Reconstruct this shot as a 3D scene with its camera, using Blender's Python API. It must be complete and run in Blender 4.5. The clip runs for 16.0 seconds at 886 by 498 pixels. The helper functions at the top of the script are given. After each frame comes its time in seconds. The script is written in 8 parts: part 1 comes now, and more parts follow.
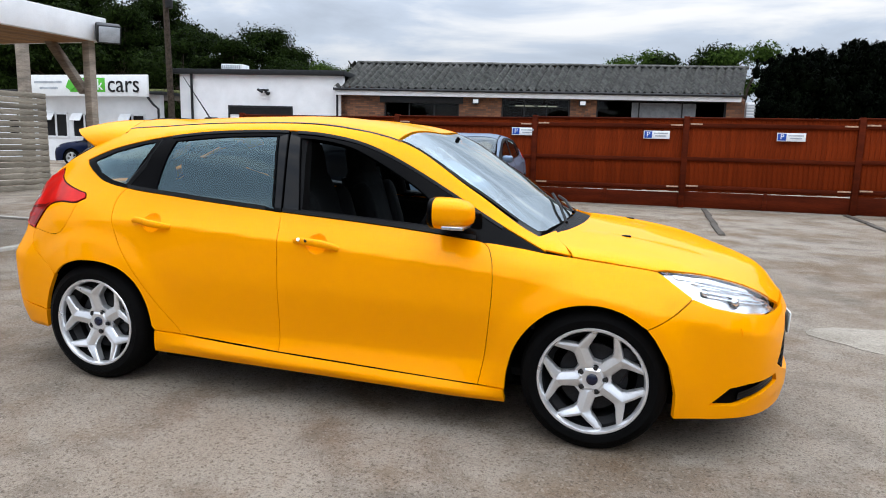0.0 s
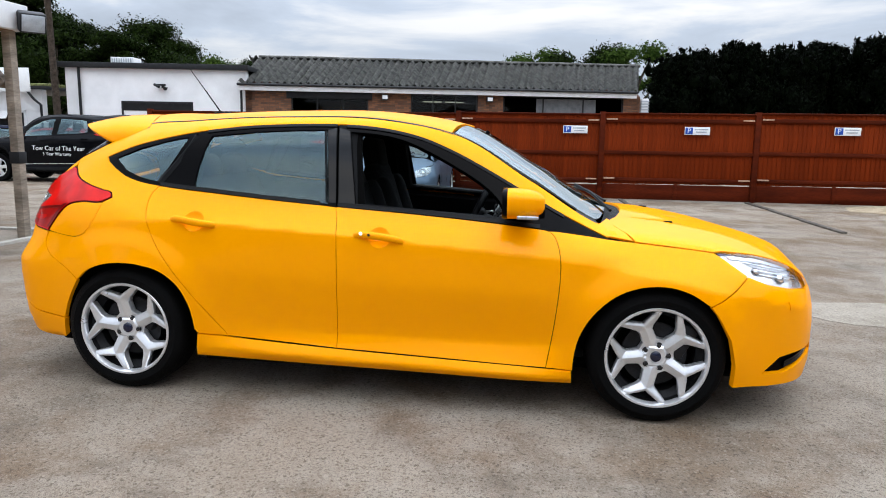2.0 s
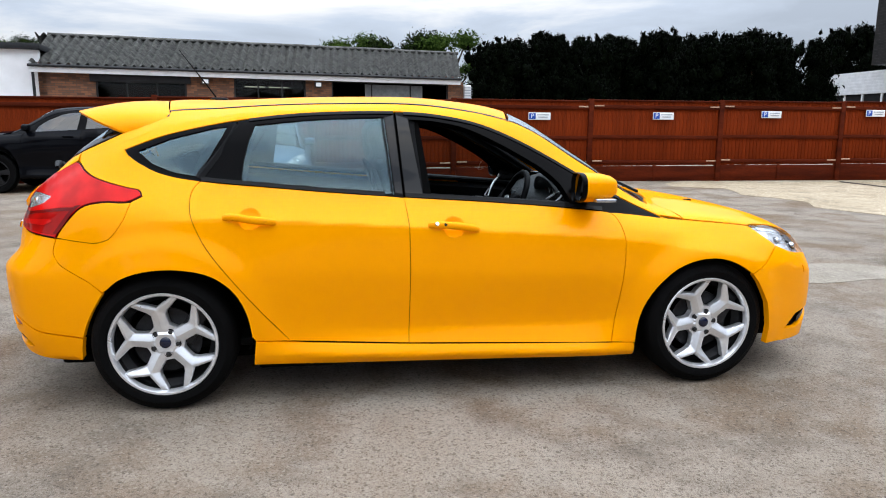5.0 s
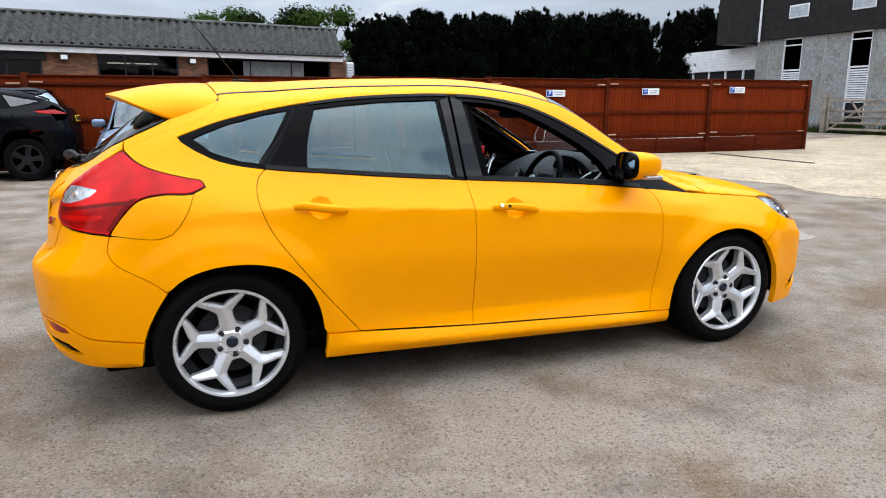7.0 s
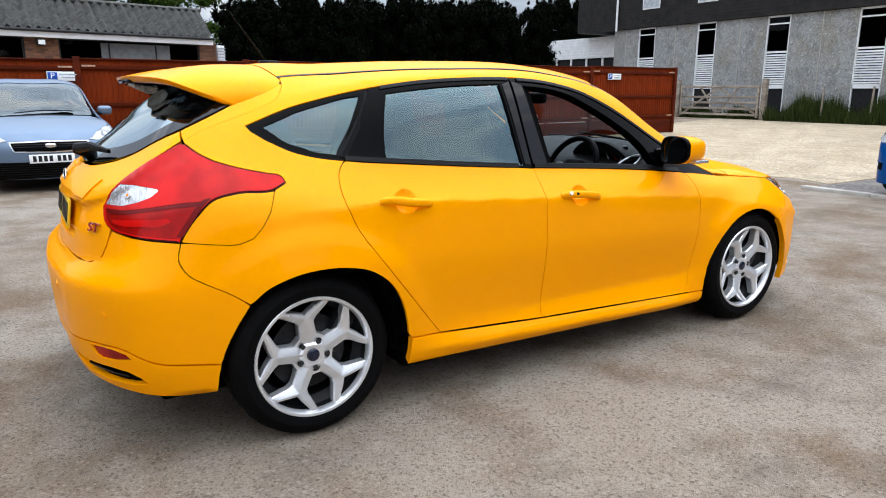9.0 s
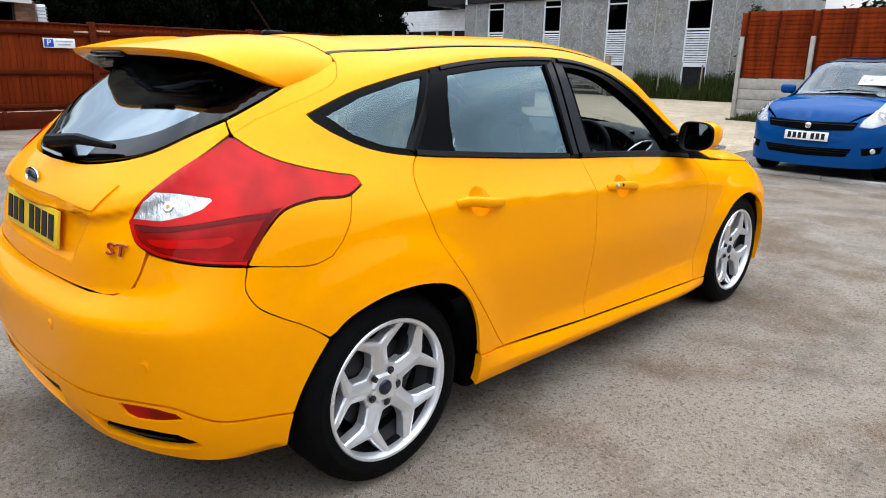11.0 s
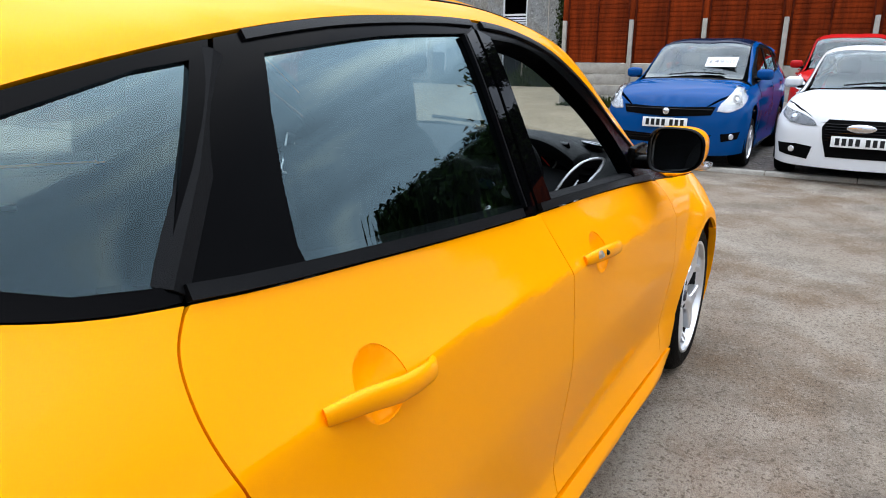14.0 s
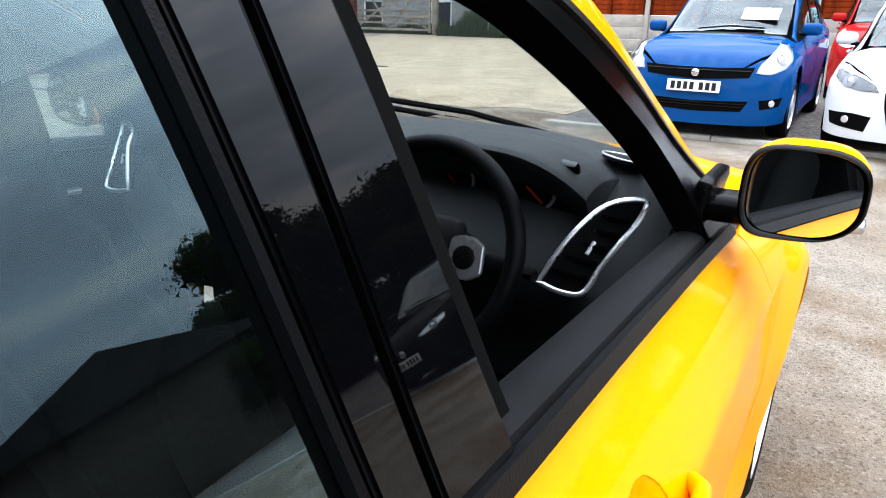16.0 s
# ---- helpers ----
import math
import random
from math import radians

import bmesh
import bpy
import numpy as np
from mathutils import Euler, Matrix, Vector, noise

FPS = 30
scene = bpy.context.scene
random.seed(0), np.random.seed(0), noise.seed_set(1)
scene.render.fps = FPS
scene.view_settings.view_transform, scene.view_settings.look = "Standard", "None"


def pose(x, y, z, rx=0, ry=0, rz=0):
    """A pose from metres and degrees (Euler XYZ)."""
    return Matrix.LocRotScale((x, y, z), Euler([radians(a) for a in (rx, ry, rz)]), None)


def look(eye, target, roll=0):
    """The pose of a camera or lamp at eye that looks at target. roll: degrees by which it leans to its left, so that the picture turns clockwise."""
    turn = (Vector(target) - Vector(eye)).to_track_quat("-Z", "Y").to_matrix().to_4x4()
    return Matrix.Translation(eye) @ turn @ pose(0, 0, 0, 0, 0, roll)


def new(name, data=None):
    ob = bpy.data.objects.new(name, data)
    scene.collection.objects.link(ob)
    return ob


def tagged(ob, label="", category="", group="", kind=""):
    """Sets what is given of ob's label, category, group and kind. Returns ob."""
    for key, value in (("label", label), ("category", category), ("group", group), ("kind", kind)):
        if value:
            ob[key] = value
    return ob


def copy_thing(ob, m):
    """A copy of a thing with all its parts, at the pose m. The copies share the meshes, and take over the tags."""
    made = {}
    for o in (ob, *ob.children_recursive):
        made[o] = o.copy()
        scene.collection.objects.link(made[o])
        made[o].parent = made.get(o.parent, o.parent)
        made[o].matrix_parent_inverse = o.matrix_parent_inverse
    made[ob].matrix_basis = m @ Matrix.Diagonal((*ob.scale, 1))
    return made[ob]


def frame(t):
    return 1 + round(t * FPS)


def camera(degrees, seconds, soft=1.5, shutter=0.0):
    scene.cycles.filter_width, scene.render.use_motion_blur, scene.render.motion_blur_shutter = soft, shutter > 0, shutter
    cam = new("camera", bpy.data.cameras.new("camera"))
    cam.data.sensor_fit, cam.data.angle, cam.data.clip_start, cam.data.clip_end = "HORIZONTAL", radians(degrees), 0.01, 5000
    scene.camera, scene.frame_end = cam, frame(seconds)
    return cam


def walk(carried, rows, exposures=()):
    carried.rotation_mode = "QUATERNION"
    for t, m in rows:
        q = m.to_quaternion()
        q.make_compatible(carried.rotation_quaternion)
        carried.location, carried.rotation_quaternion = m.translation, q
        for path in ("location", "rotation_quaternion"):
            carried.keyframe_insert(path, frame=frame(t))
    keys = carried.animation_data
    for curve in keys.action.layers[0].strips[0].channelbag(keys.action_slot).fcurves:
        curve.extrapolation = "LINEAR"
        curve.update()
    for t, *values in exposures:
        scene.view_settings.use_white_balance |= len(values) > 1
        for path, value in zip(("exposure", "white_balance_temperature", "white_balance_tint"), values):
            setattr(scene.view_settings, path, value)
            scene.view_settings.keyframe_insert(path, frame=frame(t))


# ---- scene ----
cam = camera(65.7, 16.0, soft=1.0)
PATH = [
    (0, (1.487, -3.816, 1.352), (0.937, -1.92, 1.035), 1.4),
    (0.5, (1.302, -3.915, 1.347), (0.837, -1.996, 1.029), 1.3),
    (1, (1.097, -4.014, 1.346), (0.713, -2.077, 1.029), 1.2),
    (1.5, (0.903, -4.037, 1.321), (0.581, -2.089, 1.003), 1.1),
    (2, (0.712, -4.051, 1.319), (0.466, -2.092, 0.998), 1.0),
    (2.5, (0.508, -4.069, 1.313), (0.349, -2.102, 0.987), 1.0),
    (3, (0.258, -4.103, 1.307), (0.228, -2.13, 0.977), 0.9),
    (3.5, (0.041, -4.085, 1.292), (0.102, -2.114, 0.958), 0.8),
    (4, (-0.16, -4.063, 1.303), (-0.007, -2.097, 0.966), 0.7),
    (6.5, (-1.218, -3.89, 1.315), (-0.638, -2.018, 0.915), 0.2),
    (7, (-1.455, -3.8, 1.328), (-0.772, -1.967, 0.914), 0.1),
    (7.5, (-1.647, -3.655, 1.322), (-0.895, -1.851, 0.897), 0.1),
    (8, (-1.813, -3.524, 1.314), (-0.971, -1.762, 0.882), 0.1),
    (8.5, (-2.006, -3.385, 1.317), (-1.067, -1.675, 0.874), 0.1),
    (9, (-2.219, -3.224, 1.318), (-1.186, -1.571, 0.867), 0.1),
    (9.5, (-2.384, -3.04, 1.312), (-1.272, -1.444, 0.85), 0.1),
    (9.7, (-2.439, -2.98, 1.316), (-1.298, -1.405, 0.849), 0.2),
    (11.8, (-2.674, -2.064, 1.348), (-1.211, -0.806, 0.821), 0.7),
    (12, (-2.642, -1.997, 1.334), (-1.168, -0.745, 0.822), 0.1),
    (12.5, (-2.457, -1.789, 1.344), (-0.883, -0.672, 0.819), 0.4),
    (13, (-2.183, -1.625, 1.343), (-0.535, -0.626, 0.809), 0.4),
    (13.5, (-1.91, -1.505, 1.319), (-0.252, -0.521, 0.786), 0.2),
    (14, (-1.588, -1.356, 1.305), (0.075, -0.386, 0.76), 0.4),
    (14.5, (-1.229, -1.244, 1.295), (0.424, -0.289, 0.699), 0.7),
    (15, (-0.983, -1.169, 1.291), (0.652, -0.212, 0.651), 0.4),
    (15.5, (-0.737, -1.049, 1.288), (0.888, -0.083, 0.633), 1.4),
    (16, (-0.508, -0.957, 1.281), (1.109, 0.011, 0.612), 0.8),
]
walk(cam, [(t, look(eye, target, roll)) for t, eye, target, roll in PATH], exposures=[(0, -.12), (6.3, .0), (12.0, -.05), (14.0, -.12), (14.5, -.12), (15.0, .22), (15.5, .62), (16.0, .80)])

# ---- tools ----
from mathutils import geometry
from mathutils.bvhtree import BVHTree


def mesh_of(name, bm, material, smooth=True, angle=35):
    me = bpy.data.meshes.new(name)
    if smooth:
        for f in bm.faces:
            f.smooth = True
        for e in bm.edges:
            if len(e.link_faces) == 2 and e.calc_face_angle(0) > radians(angle):
                e.smooth = False
    bm.to_mesh(me)
    bm.free()
    for m in material if isinstance(material, (list, tuple)) else (material,):
        me.materials.append(m)
    return me


def part(name, bm, material, parent=None, label="", smooth=True, angle=35):
    """One mesh object, under a thing or a part, or at top level."""
    ob = new(name, mesh_of(name, bm, material, smooth, angle))
    if parent is not None:
        ob.parent = parent
    return tagged(ob, label)


def thing(name, label, category, m=None, group="", kind=""):
    ob = new(name)
    ob.empty_display_size = 0.1
    if m is not None:
        ob.matrix_basis = m
    return tagged(ob, label, category, group, kind)


def box(x0, x1, y0, y1, z0, z1, bevel=0.0, seg=2):
    bm = bmesh.new()
    bmesh.ops.create_cube(bm, size=1)
    bm.transform(Matrix.LocRotScale(((x0 + x1) / 2, (y0 + y1) / 2, (z0 + z1) / 2), None, (abs(x1 - x0), abs(y1 - y0), abs(z1 - z0))))
    if bevel:
        bmesh.ops.bevel(bm, geom=list(bm.edges), offset=bevel, segments=seg, affect="EDGES", profile=0.5, clamp_overlap=True)
    return bm


def moved(bm, m):
    bm.transform(m)
    return bm


def joined(*bms):
    """Several bmeshes as one."""
    out = bmesh.new()
    for bm in bms:
        me = bpy.data.meshes.new("tmp")
        bm.to_mesh(me)
        bm.free()
        out.from_mesh(me)
        bpy.data.meshes.remove(me)
    return out


def rod(a, b, r0, r1=None, seg=12):
    a, b = Vector(a), Vector(b)
    bm = bmesh.new()
    bmesh.ops.create_cone(bm, cap_ends=True, segments=seg, radius1=r0, radius2=r0 if r1 is None else r1, depth=(b - a).length)
    bm.transform(Matrix.Translation((a + b) / 2) @ (b - a).to_track_quat("Z", "Y").to_matrix().to_4x4())
    return bm


def tube(points, r, seg=8, closed=False, flat=1.0):
    """A round bar along a line of points; r may be one radius or one for each point."""
    P = [Vector(p) for p in points]
    R = r if isinstance(r, (list, tuple)) else [r] * len(P)
    bm = bmesh.new()
    rings = []
    for i, p in enumerate(P):
        a = P[i - 1] if i or closed else P[i]
        b = P[(i + 1) % len(P)] if i < len(P) - 1 or closed else P[i]
        way = (b - a).normalized()
        side = way.cross(Vector((0, 0, 1)))
        side = side.normalized() if side.length > 1e-3 else Vector((1, 0, 0))
        up = side.cross(way)
        rings.append([bm.verts.new(p + (side * math.cos(k * math.tau / seg) + up * flat * math.sin(k * math.tau / seg)) * R[i]) for k in range(seg)])
    for i in range(len(P) if closed else len(P) - 1):
        a, b = rings[i], rings[(i + 1) % len(P)]
        for k in range(seg):
            bm.faces.new((a[k], a[(k + 1) % seg], b[(k + 1) % seg], b[k]))
    if not closed:
        bm.faces.new(rings[0][::-1])
        bm.faces.new(rings[-1])
    bmesh.ops.recalc_face_normals(bm, faces=bm.faces)
    return bm


def lathe(profile, seg=48):
    """Turns (radius, height) points round the z axis."""
    bm = bmesh.new()
    rings = [[bm.verts.new((r * math.cos(k * math.tau / seg), r * math.sin(k * math.tau / seg), z)) for k in range(seg)] for r, z in profile]
    for a, b in zip(rings, rings[1:]):
        for k in range(seg):
            bm.faces.new((a[k], a[(k + 1) % seg], b[(k + 1) % seg], b[k]))
    bmesh.ops.recalc_face_normals(bm, faces=bm.faces)
    return bm


def prism(points, depth, bevel=0.0, axis="z"):
    """A flat outline given thickness; axis y: the outline is x, z and the depth runs along y; axis x: it is y, z."""
    bm = bmesh.new()
    f = bm.faces.new([bm.verts.new((p[0], p[1], 0)) for p in points])
    ext = bmesh.ops.extrude_face_region(bm, geom=[f])
    bmesh.ops.translate(bm, verts=[v for v in ext["geom"] if isinstance(v, bmesh.types.BMVert)], vec=(0, 0, depth))
    bmesh.ops.recalc_face_normals(bm, faces=bm.faces)
    if bevel:
        bmesh.ops.bevel(bm, geom=list(bm.edges), offset=bevel, segments=2, affect="EDGES", clamp_overlap=True)
    if axis == "y":
        bm.transform(Matrix(((1, 0, 0, 0), (0, 0, 1, 0), (0, 1, 0, 0), (0, 0, 0, 1))))
    if axis == "x":
        bm.transform(Matrix(((0, 0, 1, 0), (1, 0, 0, 0), (0, 1, 0, 0), (0, 0, 0, 1))))
    bmesh.ops.recalc_face_normals(bm, faces=bm.faces)
    return bm


def cushion(sx, sy, sz, r=0.05, puff=0.0):
    """A padded block with round edges and slightly swollen faces, centred."""
    bm = bmesh.new()
    bmesh.ops.create_cube(bm, size=1)
    bmesh.ops.subdivide_edges(bm, edges=bm.edges, cuts=7, use_grid_fill=True)
    h = Vector((sx / 2, sy / 2, sz / 2))
    for v in bm.verts:
        p = Vector((v.co.x * sx, v.co.y * sy, v.co.z * sz))
        q = Vector([max(-(h[i] - r), min(h[i] - r, p[i])) for i in range(3)])
        d = p - q
        if d.length > 1e-6:
            p = q + d.normalized() * r * min(1, d.length / r * 1.0 + 0.35)
        s = (1 - (2 * v.co.x) ** 2) * (1 - (2 * v.co.y) ** 2) + (1 - (2 * v.co.x) ** 2) * (1 - (2 * v.co.z) ** 2) + (1 - (2 * v.co.y) ** 2) * (1 - (2 * v.co.z) ** 2)
        v.co = p + p.normalized() * puff * s
    return bm


# ---- materials ----
def node(nt, kind, **values):
    n = nt.nodes.new(kind)
    for k, v in values.items():
        n.inputs[k.replace("_", " ")].default_value = v
    return n


def surface(name, colour, rough=0.6, metal=0.0, var=0.15, scale=6.0, bump=0.0, bump_scale=80.0, coat=0.0, other=None, specular=0.22, stain=0.0, each=0.0, stretch=(1, 1, 1), world=False):
    """A painted or grown surface: its colour wanders at two scales, with grain as fine relief."""
    m = bpy.data.materials.new(name)
    m.use_nodes = True
    nt = m.node_tree
    b = nt.nodes["Principled BSDF"]
    b.inputs["Metallic"].default_value = metal
    b.inputs["Specular IOR Level"].default_value = specular
    b.inputs["Coat Weight"].default_value = coat
    b.inputs["Coat Roughness"].default_value = 0.04
    where = nt.nodes.new("ShaderNodeNewGeometry") if world else nt.nodes.new("ShaderNodeTexCoord")
    mp = nt.nodes.new("ShaderNodeMapping")
    mp.inputs["Scale"].default_value = stretch
    nt.links.new(where.outputs["Position" if world else "Object"], mp.inputs["Vector"])
    big = node(nt, "ShaderNodeTexNoise", Scale=scale, Detail=5.0, Roughness=0.6)
    fine = node(nt, "ShaderNodeTexNoise", Scale=bump_scale, Detail=3.0, Roughness=0.6)
    for n in (big, fine):
        nt.links.new(mp.outputs[0], n.inputs["Vector"])
    second = other or tuple(c * (1 - 2 * var) for c in colour)
    first = tuple(min(1, c * (1 + var)) for c in colour) if other is None else colour
    ramp = nt.nodes.new("ShaderNodeValToRGB")
    ramp.color_ramp.elements[0].position, ramp.color_ramp.elements[1].position = 0.32, 0.68
    ramp.color_ramp.elements[0].color, ramp.color_ramp.elements[1].color = (*second, 1), (*first, 1)
    nt.links.new(big.outputs["Fac"], ramp.inputs["Fac"])
    last = ramp.outputs["Color"]
    mul = nt.nodes.new("ShaderNodeMix")
    mul.data_type, mul.blend_type = "RGBA", "MULTIPLY"
    mul.inputs["Factor"].default_value = min(1.0, var * 2.5)
    nt.links.new(last, mul.inputs["A"])
    nt.links.new(fine.outputs["Fac"], mul.inputs["B"])
    lift = nt.nodes.new("ShaderNodeMapRange")
    lift.inputs["From Min"].default_value, lift.inputs["From Max"].default_value = 0.3, 0.7
    lift.inputs["To Min"].default_value, lift.inputs["To Max"].default_value = 0.55, 1.25
    nt.links.new(fine.outputs["Fac"], lift.inputs["Value"])
    nt.links.new(lift.outputs[0], mul.inputs["B"])
    last = mul.outputs["Result"]
    if each:
        info = nt.nodes.new("ShaderNodeObjectInfo")
        hv = nt.nodes.new("ShaderNodeHueSaturation")
        rng = nt.nodes.new("ShaderNodeMapRange")
        rng.inputs["To Min"].default_value, rng.inputs["To Max"].default_value = 1 - each, 1 + each
        nt.links.new(info.outputs["Random"], rng.inputs["Value"])
        nt.links.new(rng.outputs[0], hv.inputs["Value"])
        nt.links.new(last, hv.inputs["Color"])
        last = hv.outputs["Color"]
    nt.links.new(last, b.inputs["Base Color"])
    rr = nt.nodes.new("ShaderNodeMapRange")
    rr.inputs["To Min"].default_value, rr.inputs["To Max"].default_value = rough - min(0.08, rough * 0.5), min(1, rough + min(0.08, rough * 0.5))
    nt.links.new(big.outputs["Fac"], rr.inputs["Value"])
    nt.links.new(rr.outputs[0], b.inputs["Roughness"])
    if bump:
        bp = nt.nodes.new("ShaderNodeBump")
        bp.inputs["Strength"].default_value, bp.inputs["Distance"].default_value = min(1.0, bump), 0.01
        nt.links.new(fine.outputs["Fac"], bp.inputs["Height"])
        nt.links.new(bp.outputs[0], b.inputs["Normal"])
    return m


def paint(name, colour, rough=0.35, metal=0.0, flake=0.03, coat=0.45):
    """Lacquered car paint: a base coat with a faint flake under a clear coat."""
    m = bpy.data.materials.new(name)
    m.use_nodes = True
    nt = m.node_tree
    b = nt.nodes["Principled BSDF"]
    tc = nt.nodes.new("ShaderNodeTexCoord")
    n = node(nt, "ShaderNodeTexNoise", Scale=900.0, Detail=1.0)
    dust = node(nt, "ShaderNodeTexNoise", Scale=3.0, Detail=6.0)
    nt.links.new(tc.outputs["Object"], n.inputs["Vector"])
    nt.links.new(tc.outputs["Object"], dust.inputs["Vector"])
    ramp = nt.nodes.new("ShaderNodeValToRGB")
    ramp.color_ramp.elements[0].color = (*[c * (1 - flake) for c in colour], 1)
    ramp.color_ramp.elements[1].color = (*[min(1, c * (1 + flake)) for c in colour], 1)
    nt.links.new(n.outputs["Fac"], ramp.inputs["Fac"])
    nt.links.new(ramp.outputs[0], b.inputs["Base Color"])
    rr = nt.nodes.new("ShaderNodeMapRange")
    rr.inputs["To Min"].default_value, rr.inputs["To Max"].default_value = 0.015, 0.09
    nt.links.new(dust.outputs["Fac"], rr.inputs["Value"])
    nt.links.new(rr.outputs[0], b.inputs["Coat Roughness"])
    b.inputs["Roughness"].default_value = rough
    b.inputs["Metallic"].default_value = metal
    b.inputs["Coat Weight"].default_value = coat
    b.inputs["Specular IOR Level"].default_value = 0.0
    b.inputs["Coat IOR"].default_value = 1.34
    return m


def glass(name, tint, gloss_least=0.06, gloss_most=0.9, rough=0.0, power=4.0, sheen=(1, 1, 1)):
    """A thin pane: clear with a tint, with a gloss that grows towards grazing views."""
    m = bpy.data.materials.new(name)
    m.use_nodes = True
    nt = m.node_tree
    nt.nodes.remove(nt.nodes["Principled BSDF"])
    clear = nt.nodes.new("ShaderNodeBsdfTransparent")
    clear.inputs[0].default_value = (*tint, 1)
    gloss = nt.nodes.new("ShaderNodeBsdfGlossy")
    gloss.inputs["Roughness"].default_value = rough
    gloss.inputs["Color"].default_value = (*sheen, 1)
    lw = nt.nodes.new("ShaderNodeLayerWeight")
    lw.inputs["Blend"].default_value = 0.5
    pw = nt.nodes.new("ShaderNodeMath")
    pw.operation = "POWER"
    pw.inputs[1].default_value = power
    nt.links.new(lw.outputs["Facing"], pw.inputs[0])
    rg = nt.nodes.new("ShaderNodeMapRange")
    rg.inputs["To Min"].default_value, rg.inputs["To Max"].default_value = gloss_least, gloss_most
    nt.links.new(pw.outputs[0], rg.inputs["Value"])
    mix = nt.nodes.new("ShaderNodeMixShader")
    nt.links.new(rg.outputs[0], mix.inputs[0])
    nt.links.new(clear.outputs[0], mix.inputs[1])
    nt.links.new(gloss.outputs[0], mix.inputs[2])
    nt.links.new(mix.outputs[0], nt.nodes["Material Output"].inputs["Surface"])
    return m


def glow(name, colour, strength):
    m = bpy.data.materials.new(name)
    m.use_nodes = True
    b = m.node_tree.nodes["Principled BSDF"]
    b.inputs["Base Color"].default_value = (*colour, 1)
    b.inputs["Emission Color"].default_value = (*colour, 1)
    b.inputs["Emission Strength"].default_value = strength
    return m


def writing(text, size, material, m, parent=None, name="lettering", depth=0.001, align="CENTER", squeeze=1.0):
    """Letters of the built-in font as a mesh, standing in the x-z plane of m."""
    cu = bpy.data.curves.new(name, "FONT")
    cu.body, cu.size, cu.extrude, cu.align_x, cu.align_y = text, size, depth, align, "CENTER"
    cu.resolution_u = 3
    ob = bpy.data.objects.new("tmp", cu)
    me = bpy.data.meshes.new_from_object(ob)
    bpy.data.objects.remove(ob)
    me.transform(m @ pose(0, 0, 0, 90, 0, 0) @ Matrix.Diagonal((squeeze, 1, 1, 1)))
    me.materials.append(material)
    me.name = name
    out = new(name, me)
    if parent is not None:
        out.parent = parent
    return out

